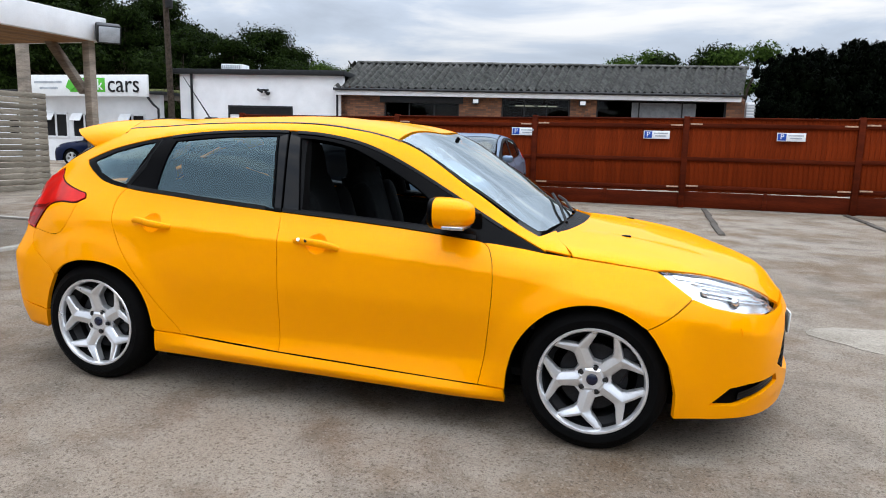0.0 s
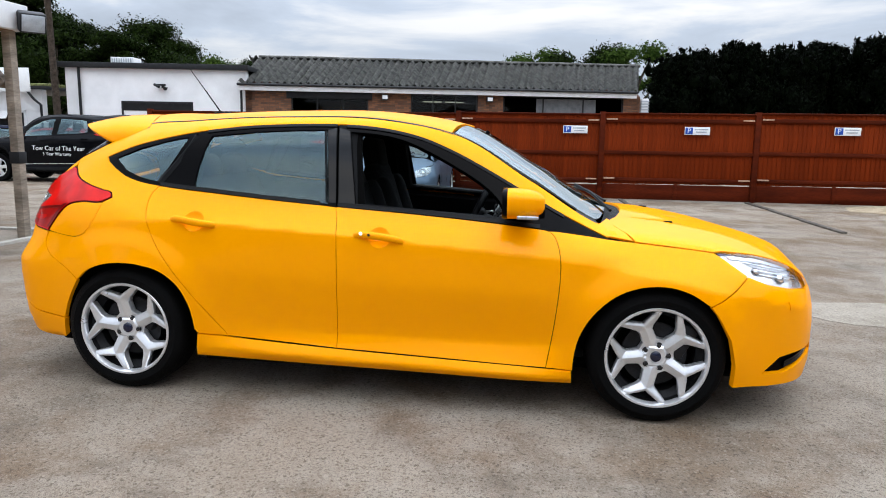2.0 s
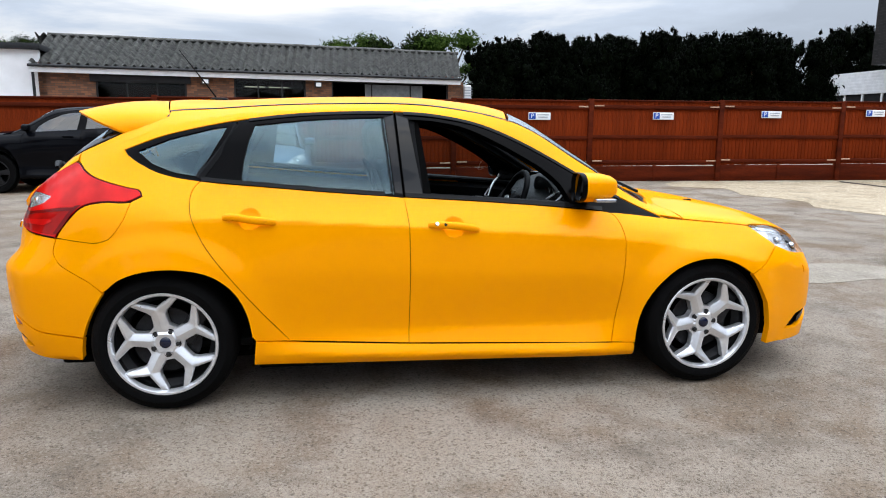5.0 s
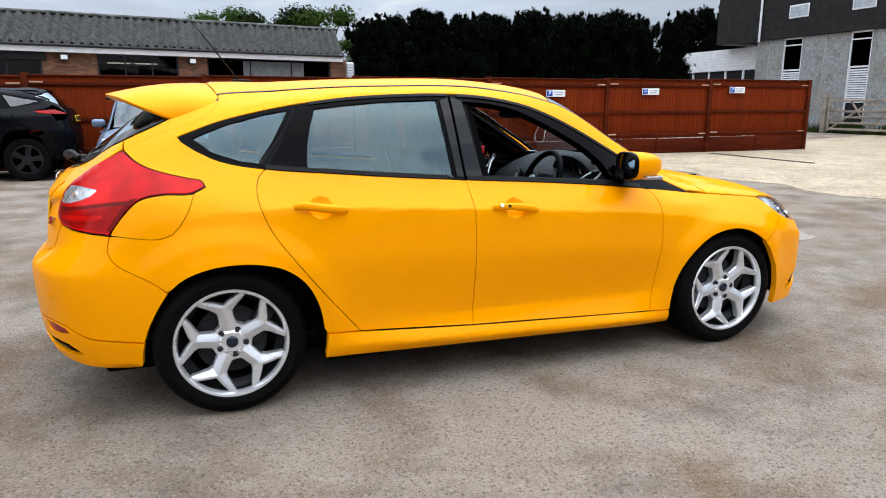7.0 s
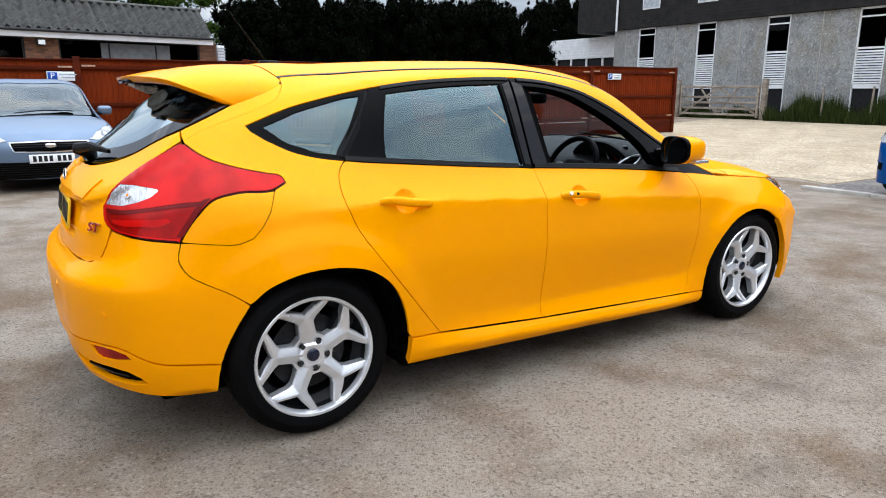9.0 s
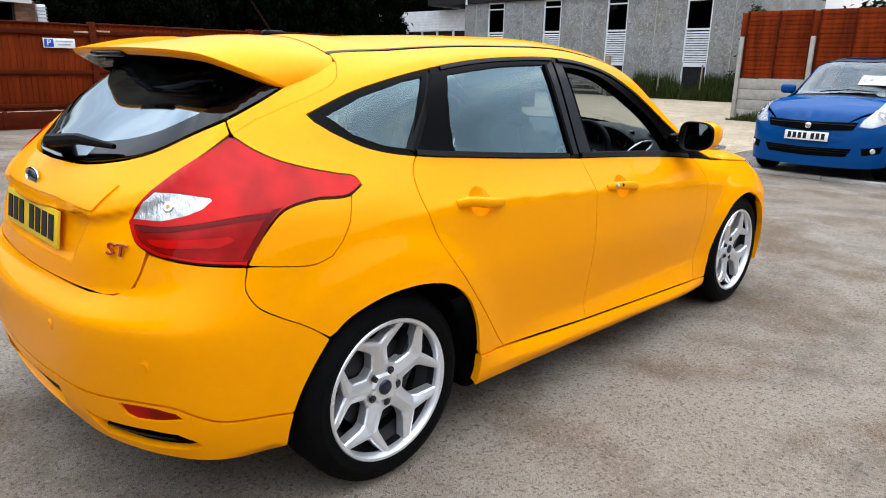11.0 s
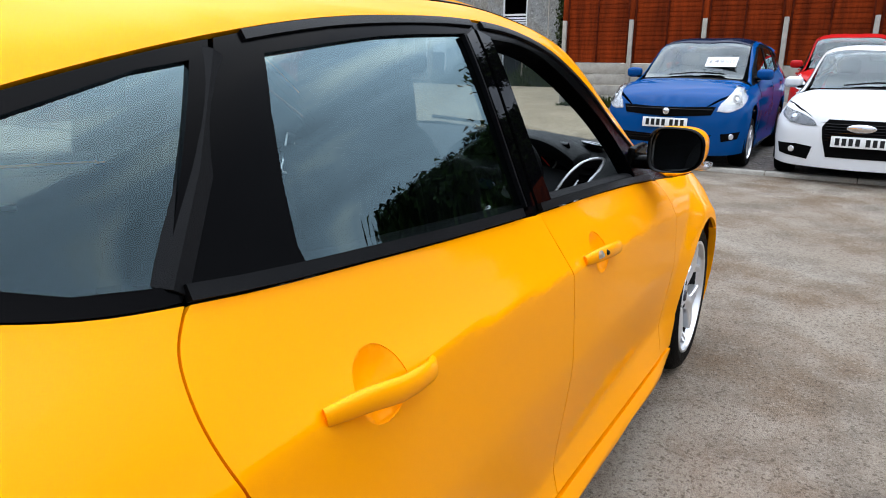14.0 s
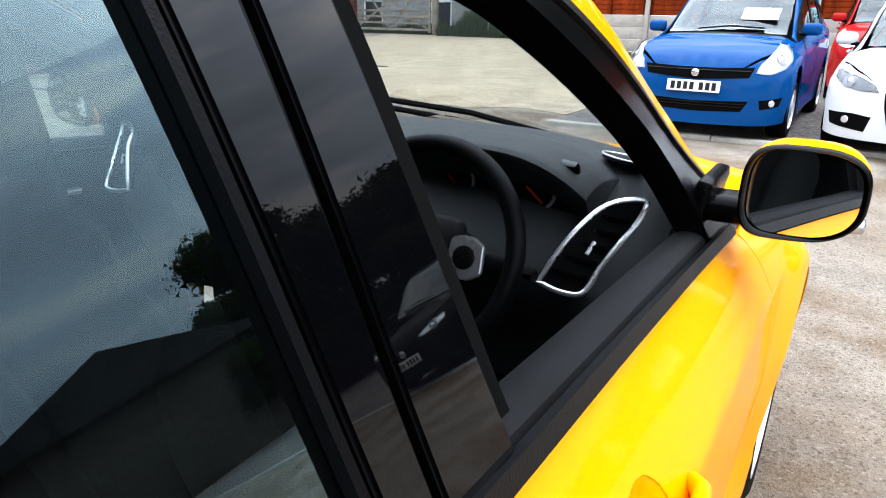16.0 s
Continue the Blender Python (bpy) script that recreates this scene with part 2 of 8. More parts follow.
# ---- overcast daylight ----
def make_sky():
    w = bpy.data.worlds.new("overcast_sky")
    scene.world = w
    w.use_nodes = True
    nt = w.node_tree
    bg = nt.nodes["Background"]
    sky = nt.nodes.new("ShaderNodeTexSky")
    sky.sky_type, sky.sun_disc = "NISHITA", False
    sky.sun_elevation, sky.sun_rotation = radians(54), radians(150)
    tc = nt.nodes.new("ShaderNodeTexCoord")
    flat = nt.nodes.new("ShaderNodeMapping")
    flat.inputs["Scale"].default_value = (1, 1, 4.5)
    nt.links.new(tc.outputs["Generated"], flat.inputs["Vector"])
    wisps = node(nt, "ShaderNodeTexNoise", Scale=2.3, Detail=7.0, Roughness=0.55, Distortion=0.4)
    nt.links.new(flat.outputs[0], wisps.inputs["Vector"])
    ramp = nt.nodes.new("ShaderNodeValToRGB")
    e = ramp.color_ramp.elements
    e[0].position, e[0].color = 0.34, (0.46, 0.52, 0.62, 1)
    e[1].position, e[1].color = 0.64, (0.97, 0.98, 1.0, 1)
    mid = e.new(0.50)
    mid.color = (0.60, 0.68, 0.81, 1)
    nt.links.new(wisps.outputs["Fac"], ramp.inputs["Fac"])
    dim = nt.nodes.new("ShaderNodeMix")
    dim.data_type, dim.blend_type = "RGBA", "MIX"
    dim.inputs["Factor"].default_value = 0.93
    weak = nt.nodes.new("ShaderNodeVectorMath")
    weak.operation = "SCALE"
    weak.inputs["Scale"].default_value = 0.09
    nt.links.new(sky.outputs[0], weak.inputs[0])
    nt.links.new(weak.outputs[0], dim.inputs["A"])
    # an overcast sky grows brighter towards the zenith
    xyz = nt.nodes.new("ShaderNodeSeparateXYZ")
    nt.links.new(tc.outputs["Generated"], xyz.inputs[0])
    rise = nt.nodes.new("ShaderNodeMapRange")
    rise.inputs["From Min"].default_value, rise.inputs["From Max"].default_value = 0.10, 0.80
    rise.inputs["To Min"].default_value, rise.inputs["To Max"].default_value = 0.70, 1.90
    nt.links.new(xyz.outputs["Z"], rise.inputs["Value"])
    cover = nt.nodes.new("ShaderNodeVectorMath")
    cover.operation = "SCALE"
    nt.links.new(ramp.outputs[0], cover.inputs[0])
    # and brighter where the sun stands behind the cloud
    near = nt.nodes.new("ShaderNodeVectorMath")
    near.operation = "DOT_PRODUCT"
    near.inputs[1].default_value = (.10, .08, .99)
    nt.links.new(tc.outputs["Generated"], near.inputs[0])
    veil = nt.nodes.new("ShaderNodeMapRange")
    veil.inputs["From Min"].default_value, veil.inputs["From Max"].default_value = 0.35, 1.0
    veil.inputs["To Min"].default_value, veil.inputs["To Max"].default_value = 1.0, 2.2
    nt.links.new(near.outputs["Value"], veil.inputs["Value"])
    both_ = nt.nodes.new("ShaderNodeMath")
    both_.operation = "MULTIPLY"
    nt.links.new(rise.outputs[0], both_.inputs[0])
    nt.links.new(veil.outputs[0], both_.inputs[1])
    nt.links.new(both_.outputs[0], cover.inputs["Scale"])
    nt.links.new(cover.outputs[0], dim.inputs["B"])
    nt.links.new(dim.outputs["Result"], bg.inputs["Color"])
    bg.inputs["Strength"].default_value = 1.42


make_sky()
sun = new("sun", bpy.data.lights.new("sun", "SUN"))
sun.data.energy, sun.data.angle, sun.data.color = 0.8, radians(70), (1.0, 0.96, 0.89)
sun.matrix_basis = look((6, -8, 24), (0, 0, 0))

# ---- materials of the cars ----
YELLOW = paint("yellow_orange_paint", (0.96, 0.345, 0.0), 0.42, metal=.15)
BLACK_GLOSS = surface("gloss_black", (0.0012, 0.0012, 0.0016), 0.02, specular=.27, var=0.1)
BLACK_TRIM = surface("black_trim", (0.002, 0.0021, 0.0026), 0.40, specular=.06, var=0.15, bump=0.15, bump_scale=500)
DARK_PLASTIC = surface("dark_plastic", (0.0045, 0.0047, 0.0055), 0.55, specular=.10, var=0.2, bump=0.3, bump_scale=700)
DASH = surface("dash_plastic", (0.010, 0.0125, 0.0145), 0.5, specular=.3, var=0.15, bump=0.4, bump_scale=900)
SEAT_CLOTH = surface("seat_cloth", (0.0045, 0.0058, 0.0068), 0.85, var=0.25, scale=25, bump=0.5, bump_scale=600)
HEADLINER = surface("headliner", (0.05, 0.052, 0.055), 0.9, var=0.1, bump=0.3, bump_scale=500)
# black of underbody and wells; the shade of gaps and hollows is in it too
VOID = surface("underbody_and_hollow_shade", (0.002, 0.002, 0.002), 0.9, var=0.2, specular=.05)
RUBBER = surface("tyre_rubber", (0.0026, 0.0026, 0.0028), 0.6, specular=.06, var=0.2, scale=14, bump=0.4, bump_scale=250)
ALLOY = surface("silver_alloy", (0.80, 0.81, 0.83), 0.30, metal=0.75, var=0.04, coat=0.3)
# barrel alloy and brake steel carry the shade behind the spokes as near-black colour
ALLOY_SHADED = surface("alloy_in_shade", (0.012, 0.012, 0.013), 0.5, metal=0.3, var=0.15)
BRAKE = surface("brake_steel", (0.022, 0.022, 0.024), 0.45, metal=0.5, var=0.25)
CHROME = surface("chrome", (0.80, 0.81, 0.83), 0.08, metal=1.0, var=0.03)
SATIN = surface("satin_silver", (0.62, 0.63, 0.64), 0.28, metal=0.9, var=0.04)
NUT = surface("wheel_nut", (0.05, 0.05, 0.052), 0.35, metal=0.7, var=0.1)
BLUE_BADGE = surface("blue_badge", (0.003, 0.006, 0.024), 0.2, coat=0.8)
RED_BADGE = surface("red_badge", (0.35, 0.02, 0.015), 0.25, coat=0.8)
SIDE_GLASS = glass("tinted_side_glass", (0.55, 0.64, 0.65), .072, power=2.0, sheen=(.66, .92, 1.0))
REAR_GLASS = glass("tailgate_glass", (0.05, 0.065, 0.075), .24, rough=.05, power=2.5, sheen=(.78, .92, 1.0))
SCREEN_GLASS = glass("windscreen_glass", (0.74, 0.80, 0.80), .12, power=2.6, sheen=(.88, .97, 1.0))
LAMP_GLASS = glass("lamp_cover", (0.95, 0.96, 0.97), .05)
MIRROR = surface("mirror_glass", (0.82, 0.84, 0.85), 0.02, metal=1.0, var=0.0)
PLATE_WHITE = surface("plate_white", (0.80, 0.80, 0.78), 0.4, var=0.04)
PLATE_YELLOW = surface("plate_yellow", (0.78, 0.52, 0.02), 0.4, var=0.04)
PLATE_BLACK = surface("plate_bars", (0.012, 0.012, 0.012), 0.5)
REFLECTOR = surface("reflector", (0.90, 0.91, 0.93), 0.22, metal=0.7, var=0.06, scale=30, bump=0.15, bump_scale=60)
AMBER = surface("amber_lens", (0.75, 0.22, 0.01), 0.15, coat=0.8)


def lens(name, colour, deep):
    """Coloured lamp plastic over a ribbed reflector."""
    m = bpy.data.materials.new(name)
    m.use_nodes = True
    nt = m.node_tree
    b = nt.nodes["Principled BSDF"]
    tc = nt.nodes.new("ShaderNodeTexCoord")
    n = node(nt, "ShaderNodeTexNoise", Scale=9.0, Detail=2.0)
    wv = nt.nodes.new("ShaderNodeTexWave")
    wv.bands_direction = "Z"
    wv.inputs["Scale"].default_value = 45.0
    nt.links.new(tc.outputs["Object"], n.inputs["Vector"])
    nt.links.new(tc.outputs["Object"], wv.inputs["Vector"])
    r = nt.nodes.new("ShaderNodeValToRGB")
    r.color_ramp.elements[0].position, r.color_ramp.elements[1].position = 0.35, 0.65
    r.color_ramp.elements[0].color, r.color_ramp.elements[1].color = (*deep, 1), (*colour, 1)
    nt.links.new(n.outputs["Fac"], r.inputs["Fac"])
    mul = nt.nodes.new("ShaderNodeMix")
    mul.data_type, mul.blend_type = "RGBA", "MULTIPLY"
    mul.inputs["Factor"].default_value = 0.02
    nt.links.new(r.outputs[0], mul.inputs["A"])
    nt.links.new(wv.outputs["Color"], mul.inputs["B"])
    nt.links.new(mul.outputs["Result"], b.inputs["Base Color"])
    b.inputs["Roughness"].default_value = 0.3
    b.inputs["Coat Weight"].default_value = 0.8
    b.inputs["Coat IOR"].default_value = 1.27
    b.inputs["Specular IOR Level"].default_value = 0.05
    b.inputs["Coat Roughness"].default_value = 0.01
    return m


RED_LENS = lens("red_lens", (0.62, 0.004, 0.003), (0.40, 0.003, 0.002))
LAMP_EDGE = surface("dark_red_border", (0.045, 0.002, 0.002), 0.15, specular=.12)
FRAME = surface("satin_black_frame", (.0012, .0012, .0015), .22, specular=.05, var=.1)
BAND = lens("dark_red_band", (.16, .002, .002), (.10, .001, .001))
STRIP = surface("weather_rubber", (0.0025, 0.0027, 0.0033), 0.34, specular=.15, var=0.15, bump=0.1, bump_scale=400)
DARK_RED = lens("deep_red_lens", (0.40, 0.003, 0.002), (0.20, 0.002, 0.001))
CLEAR_LENS = surface("clear_lens", (0.62, 0.63, 0.65), 0.14, metal=0.7, var=0.16, scale=14, coat=1.0, bump=0.5, bump_scale=90, stretch=(1, 1, .05))
# ---- lofted shells and panels cut from them ----
def spline(points, n, closed_sym=None, tension=None):
    """Cubic curve through the points, n steps a span; one-sided tangents where tension is 1."""
    P = np.asarray(points, float)
    K = len(P)
    d = np.maximum(np.linalg.norm(np.diff(P, axis=0), axis=-1), 1e-6)
    while d.ndim > 1:
        d = d.mean(axis=-1)
    seg = np.diff(P, axis=0) / d.reshape(-1, *([1] * (P.ndim - 1)))
    mid = np.zeros_like(P)
    w0, w1 = d[1:], d[:-1]
    shape = (-1, *([1] * (P.ndim - 1)))
    mid[1:-1] = (seg[:-1] * w0.reshape(shape) + seg[1:] * w1.reshape(shape)) / (w0 + w1).reshape(shape)
    mid[0], mid[-1] = seg[0], seg[-1]
    if closed_sym is not None:
        for e, s in ((0, seg[0]), (-1, seg[-1])):
            if closed_sym[0 if e == 0 else 1]:
                mid[e] = s.copy()
                mid[e][..., 0] *= 0
                mid[e][..., 2] *= 0
    out = []
    ts = np.arange(n) / n
    for k in range(K - 1):
        a, b = mid[k].copy(), mid[k + 1].copy()
        if tension is not None:
            a = a * (1 - tension[k]) + seg[k] * tension[k]
            b = b * (1 - tension[k + 1]) + seg[k] * tension[k + 1]
        for t in ts:
            out.append((2 * t**3 - 3 * t**2 + 1) * P[k] + (t**3 - 2 * t**2 + t) * d[k] * a
                       + (-2 * t**3 + 3 * t**2) * P[k + 1] + (t**3 - t**2) * d[k] * b)
    out.append(P[-1])
    return np.array(out)


class Shell:
    """Half a car's skin (its right side, y < 0), lofted through lines that run from nose to tail."""

    def __init__(self, lines, sharp, nu=14, nv=10, swell=None):
        rows = []
        for line in lines:
            p = np.array(line, float).reshape(-1, 3)
            p[:, 1] *= -1
            rows.append(spline(p, nu, (True, True)))
        grid = np.array(rows)
        grid = spline(grid, nv, (True, False), sharp)
        grid[:, 0, 1] = grid[:, -1, 1] = 0.0
        grid[0, :, 1] = 0.0
        if swell is not None:
            grid[..., 1] -= swell(grid[..., 0], grid[..., 1], grid[..., 2])
        self.grid = grid
        du, dv = np.gradient(grid, axis=1), np.gradient(grid, axis=0)
        nrm = np.cross(du, dv)
        ln = np.linalg.norm(nrm, axis=-1, keepdims=True)
        nrm /= np.maximum(ln, 1e-9)
        if nrm[len(grid) // 2, grid.shape[1] // 2, 1] > 0:
            nrm = -nrm
        nrm[0, :, 1] = 0
        nrm /= np.maximum(np.linalg.norm(nrm, axis=-1, keepdims=True), 1e-9)
        self.verts = grid.reshape(-1, 3)
        self.normals = nrm.reshape(-1, 3)
        R, C = grid.shape[:2]
        tris = []
        for i in range(R - 1):
            for j in range(C - 1):
                a, b, c, e = i * C + j, i * C + j + 1, (i + 1) * C + j + 1, (i + 1) * C + j
                tris += [(a, b, c), (a, c, e)]
        self.tris = tris
        self.tree = BVHTree.FromPolygons([Vector(v) for v in self.verts], tris)

    def normal(self, loc, face):
        a, b, c = (self.verts[k] for k in self.tris[face])
        v0, v1, v2 = b - a, c - a, np.array(loc) - a
        d00, d01, d11, d20, d21 = v0 @ v0, v0 @ v1, v1 @ v1, v2 @ v0, v2 @ v1
        den = d00 * d11 - d01 * d01
        if abs(den) < 1e-16:
            return self.normals[self.tris[face][0]]
        v, w = (d11 * d20 - d01 * d21) / den, (d00 * d21 - d01 * d20) / den
        n = sum(k * self.normals[i] for k, i in zip((1 - v - w, v, w), self.tris[face]))
        return n / max(np.linalg.norm(n), 1e-9)

    def cast(self, origin, way):
        loc, _, face, _ = self.tree.ray_cast(Vector(origin), Vector(way))
        return None if loc is None else (np.array(loc), self.normal(loc, face))

    def at(self, kind, a, b, axis=1.15):
        """The skin at (a, b): x, z seen from the side; x, y from above; y, z from behind or in front;
        angle in degrees and z round an upright axis at the tail or the nose."""
        flip = 1
        if kind == "side":
            o, w = (a, -3, b), (0, 1, 0)
        elif kind == "top":
            flip = -1 if b > 0 else 1
            o, w = (a, -abs(b), 4), (0, 0, -1)
        elif kind in ("back", "face"):
            flip = -1 if a > 0 else 1
            s = -1 if kind == "back" else 1
            o, w = (4 * s, -abs(a), b), (-s, 0, 0)
        else:
            flip = -1 if a < 0 else 1
            s = -1 if kind == "tail" else 1
            c, n = math.cos(radians(abs(a))), math.sin(radians(abs(a)))
            o, w = (s * axis + s * c * 3, -n * 3, b), (-s * c, n, 0)
        hit = self.cast(o, w)
        if hit is None:
            start = {"side": (a, -0.8, b), "top": (a, -abs(b), 1.4)}.get(kind, (o[0] * 0.6, o[1] * 0.6, o[2]))
            if kind in ("back", "face"):
                start = (o[0] * 0.5, o[1], o[2])
            loc, _, face, _ = self.tree.find_nearest(Vector(start))
            hit = np.array(loc), self.normal(loc, face)
        p, n = hit[0].copy(), hit[1].copy()
        if flip < 0:
            p[1], n[1] = -p[1], -n[1]
        return p, n


def inside(poly, x, y):
    hit = False
    for (x0, y0), (x1, y1) in zip(poly, poly[1:] + poly[:1]):
        if (y0 > y) != (y1 > y) and x < (x1 - x0) * (y - y0) / (y1 - y0) + x0:
            hit = not hit
    return hit


def curve2(points, n=5):
    """A smooth open line through points of the plane."""
    p = np.column_stack([np.array(points, float), np.zeros(len(points))])
    return [(float(a), float(b)) for a, b, _ in spline(p, n)]


def even(poly, step, scale):
    """The closed outline with points no further apart than step."""
    out = []
    for a, b in zip(poly, poly[1:] + poly[:1]):
        k = max(1, int(math.ceil(math.hypot((b[0] - a[0]) * scale, b[1] - a[1]) / step)))
        out += [(a[0] + (b[0] - a[0]) * i / k, a[1] + (b[1] - a[1]) * i / k) for i in range(k)]
    return out


def shrink(poly, by, scale):
    """The outline moved inwards by a gap (outwards where by is negative)."""
    q = [(x * scale, y) for x, y in poly]
    q = [p for i, p in enumerate(q) if math.dist(p, q[i - 1]) > 1e-5]
    area = sum(a[0] * b[1] - b[0] * a[1] for a, b in zip(q, q[1:] + q[:1]))
    s = 1 if area > 0 else -1
    out = []
    for i, p in enumerate(q):
        a, b = q[i - 1], q[(i + 1) % len(q)]
        d0, d1 = Vector((p[0] - a[0], p[1] - a[1])).normalized(), Vector((b[0] - p[0], b[1] - p[1])).normalized()
        n = Vector((-d0.y - d1.y, d0.x + d1.x)) * s
        n = n / max(n.length, 0.3) if n.length > 1e-6 else Vector((0, 0))
        c = max(0.5, (1 + d0.dot(d1)) / 2) ** 0.5
        out.append(((p[0] + n.x * by / c) / scale, p[1] + n.y * by / c))
    return out


def panel(shell, kind, outline, step=0.03, gap=0.0018, lift=0.0, flange=0.012, holes=(), mirror=False, axis=1.15, dish=None):
    """A piece of the skin within an outline: verts, faces, normals of the face, and a folded rim."""
    scale = 0.0165 if kind in ("tail", "nose") else 1.0
    edge = even(shrink(outline, gap, scale) if gap else list(outline), step, scale)
    rims = [edge] + [even(shrink(h, -gap, scale) if gap else list(h), step, scale) for h in holes]
    pts, lines = [], []
    for r in rims:
        k = len(pts)
        pts += r
        lines += [(k + i, k + (i + 1) % len(r)) for i in range(len(r))]
    near = np.array([(p[0] * scale, p[1]) for p in pts])
    xs, ys = [p[0] for p in edge], [p[1] for p in edge]
    sx = step / scale
    cols = int((max(xs) - min(xs)) / sx) + 2
    rws = int((max(ys) - min(ys)) / step) + 2
    for i in range(cols):
        for j in range(rws):
            x, y = min(xs) + (i + 0.5 * (j % 2)) * sx, min(ys) + j * step
            if inside(edge, x, y) and not any(inside(h, x, y) for h in rims[1:]):
                if np.min(np.abs(near - (x * scale, y)).max(axis=1)) > step * 0.45:
                    pts.append((x, y))
    co, _, tris, _, _, _ = geometry.delaunay_2d_cdt([Vector((p[0] * scale, p[1])) for p in pts], lines, [], 1, 1e-5)
    co = [(c.x / scale, c.y) for c in co]
    keep = []
    for t in tris:
        cx, cy = sum(co[i][0] for i in t) / 3, sum(co[i][1] for i in t) / 3
        if len(t) == 3 and inside(edge, cx, cy) and not any(inside(h, cx, cy) for h in rims[1:]):
            keep.append(tuple(t))
    P, N = [], []
    for a, b in co:
        p, n = shell.at(kind, a, b, axis)
        up = lift + (dish(a, b) if dish else 0.0)
        P.append(p + n * up)
        N.append(n)
    faces = []
    for t in keep:
        n = np.cross(P[t[1]] - P[t[0]], P[t[2]] - P[t[0]])
        faces.append(t if n @ (N[t[0]] + N[t[1]] + N[t[2]]) > 0 else t[::-1])
    count = {}
    for t in faces:
        for a, b in zip(t, t[1:] + t[:1]):
            count.setdefault((min(a, b), max(a, b)), []).append((a, b))
    rim = [v[0] for v in count.values() if len(v) == 1]
    if dish:
        N = [None if abs(dish(a, b)) > 1e-6 else n for (a, b), n in zip(co, N)]
    low, quads = {}, []
    if flange:
        for a, b in rim:
            for k in (a, b):
                if k not in low:
                    low[k] = len(P)
                    n = N[k] if N[k] is not None else shell.at(kind, *co[k], axis)[1]
                    P.append(P[k] - n * flange)
            quads.append((b, a, low[a], low[b]))
    if mirror:
        P = [p * (1, -1, 1) for p in P]
        N = [None if n is None else n * (1, -1, 1) for n in N]
        faces = [f[::-1] for f in faces]
        quads = [f[::-1] for f in quads]
    return P, faces, quads, N


def skin_mesh(name, pieces, material):
    """A mesh of panel pieces, with the skin's own normals."""
    V, F, Q = [], [], []
    for P, faces, quads, N in pieces:
        k = len(V)
        V += [tuple(p) for p in P]
        F += [([i + k for i in f], [N[i] for i in f]) for f in faces]
        Q += [[i + k for i in f] for f in quads]
    me = bpy.data.meshes.new(name)
    me.from_pydata(V, [], [f for f, _ in F] + Q)
    me.polygons.foreach_set("use_smooth", [True] * len(F) + [False] * len(Q))
    loops = []
    for f, n in F:
        loops += [(0, 0, 0) if v is None else tuple(v) for v in n]
    for f in Q:
        loops += [(0, 0, 0)] * len(f)
    me.normals_split_custom_set(loops)
    me.materials.append(material)
    return me


def skin(name, shell, kind, outline, material, parent, label="", **kw):
    ob = new(name, skin_mesh(name, [panel(shell, kind, outline, **kw)], material))
    ob.parent = parent
    return tagged(ob, label)
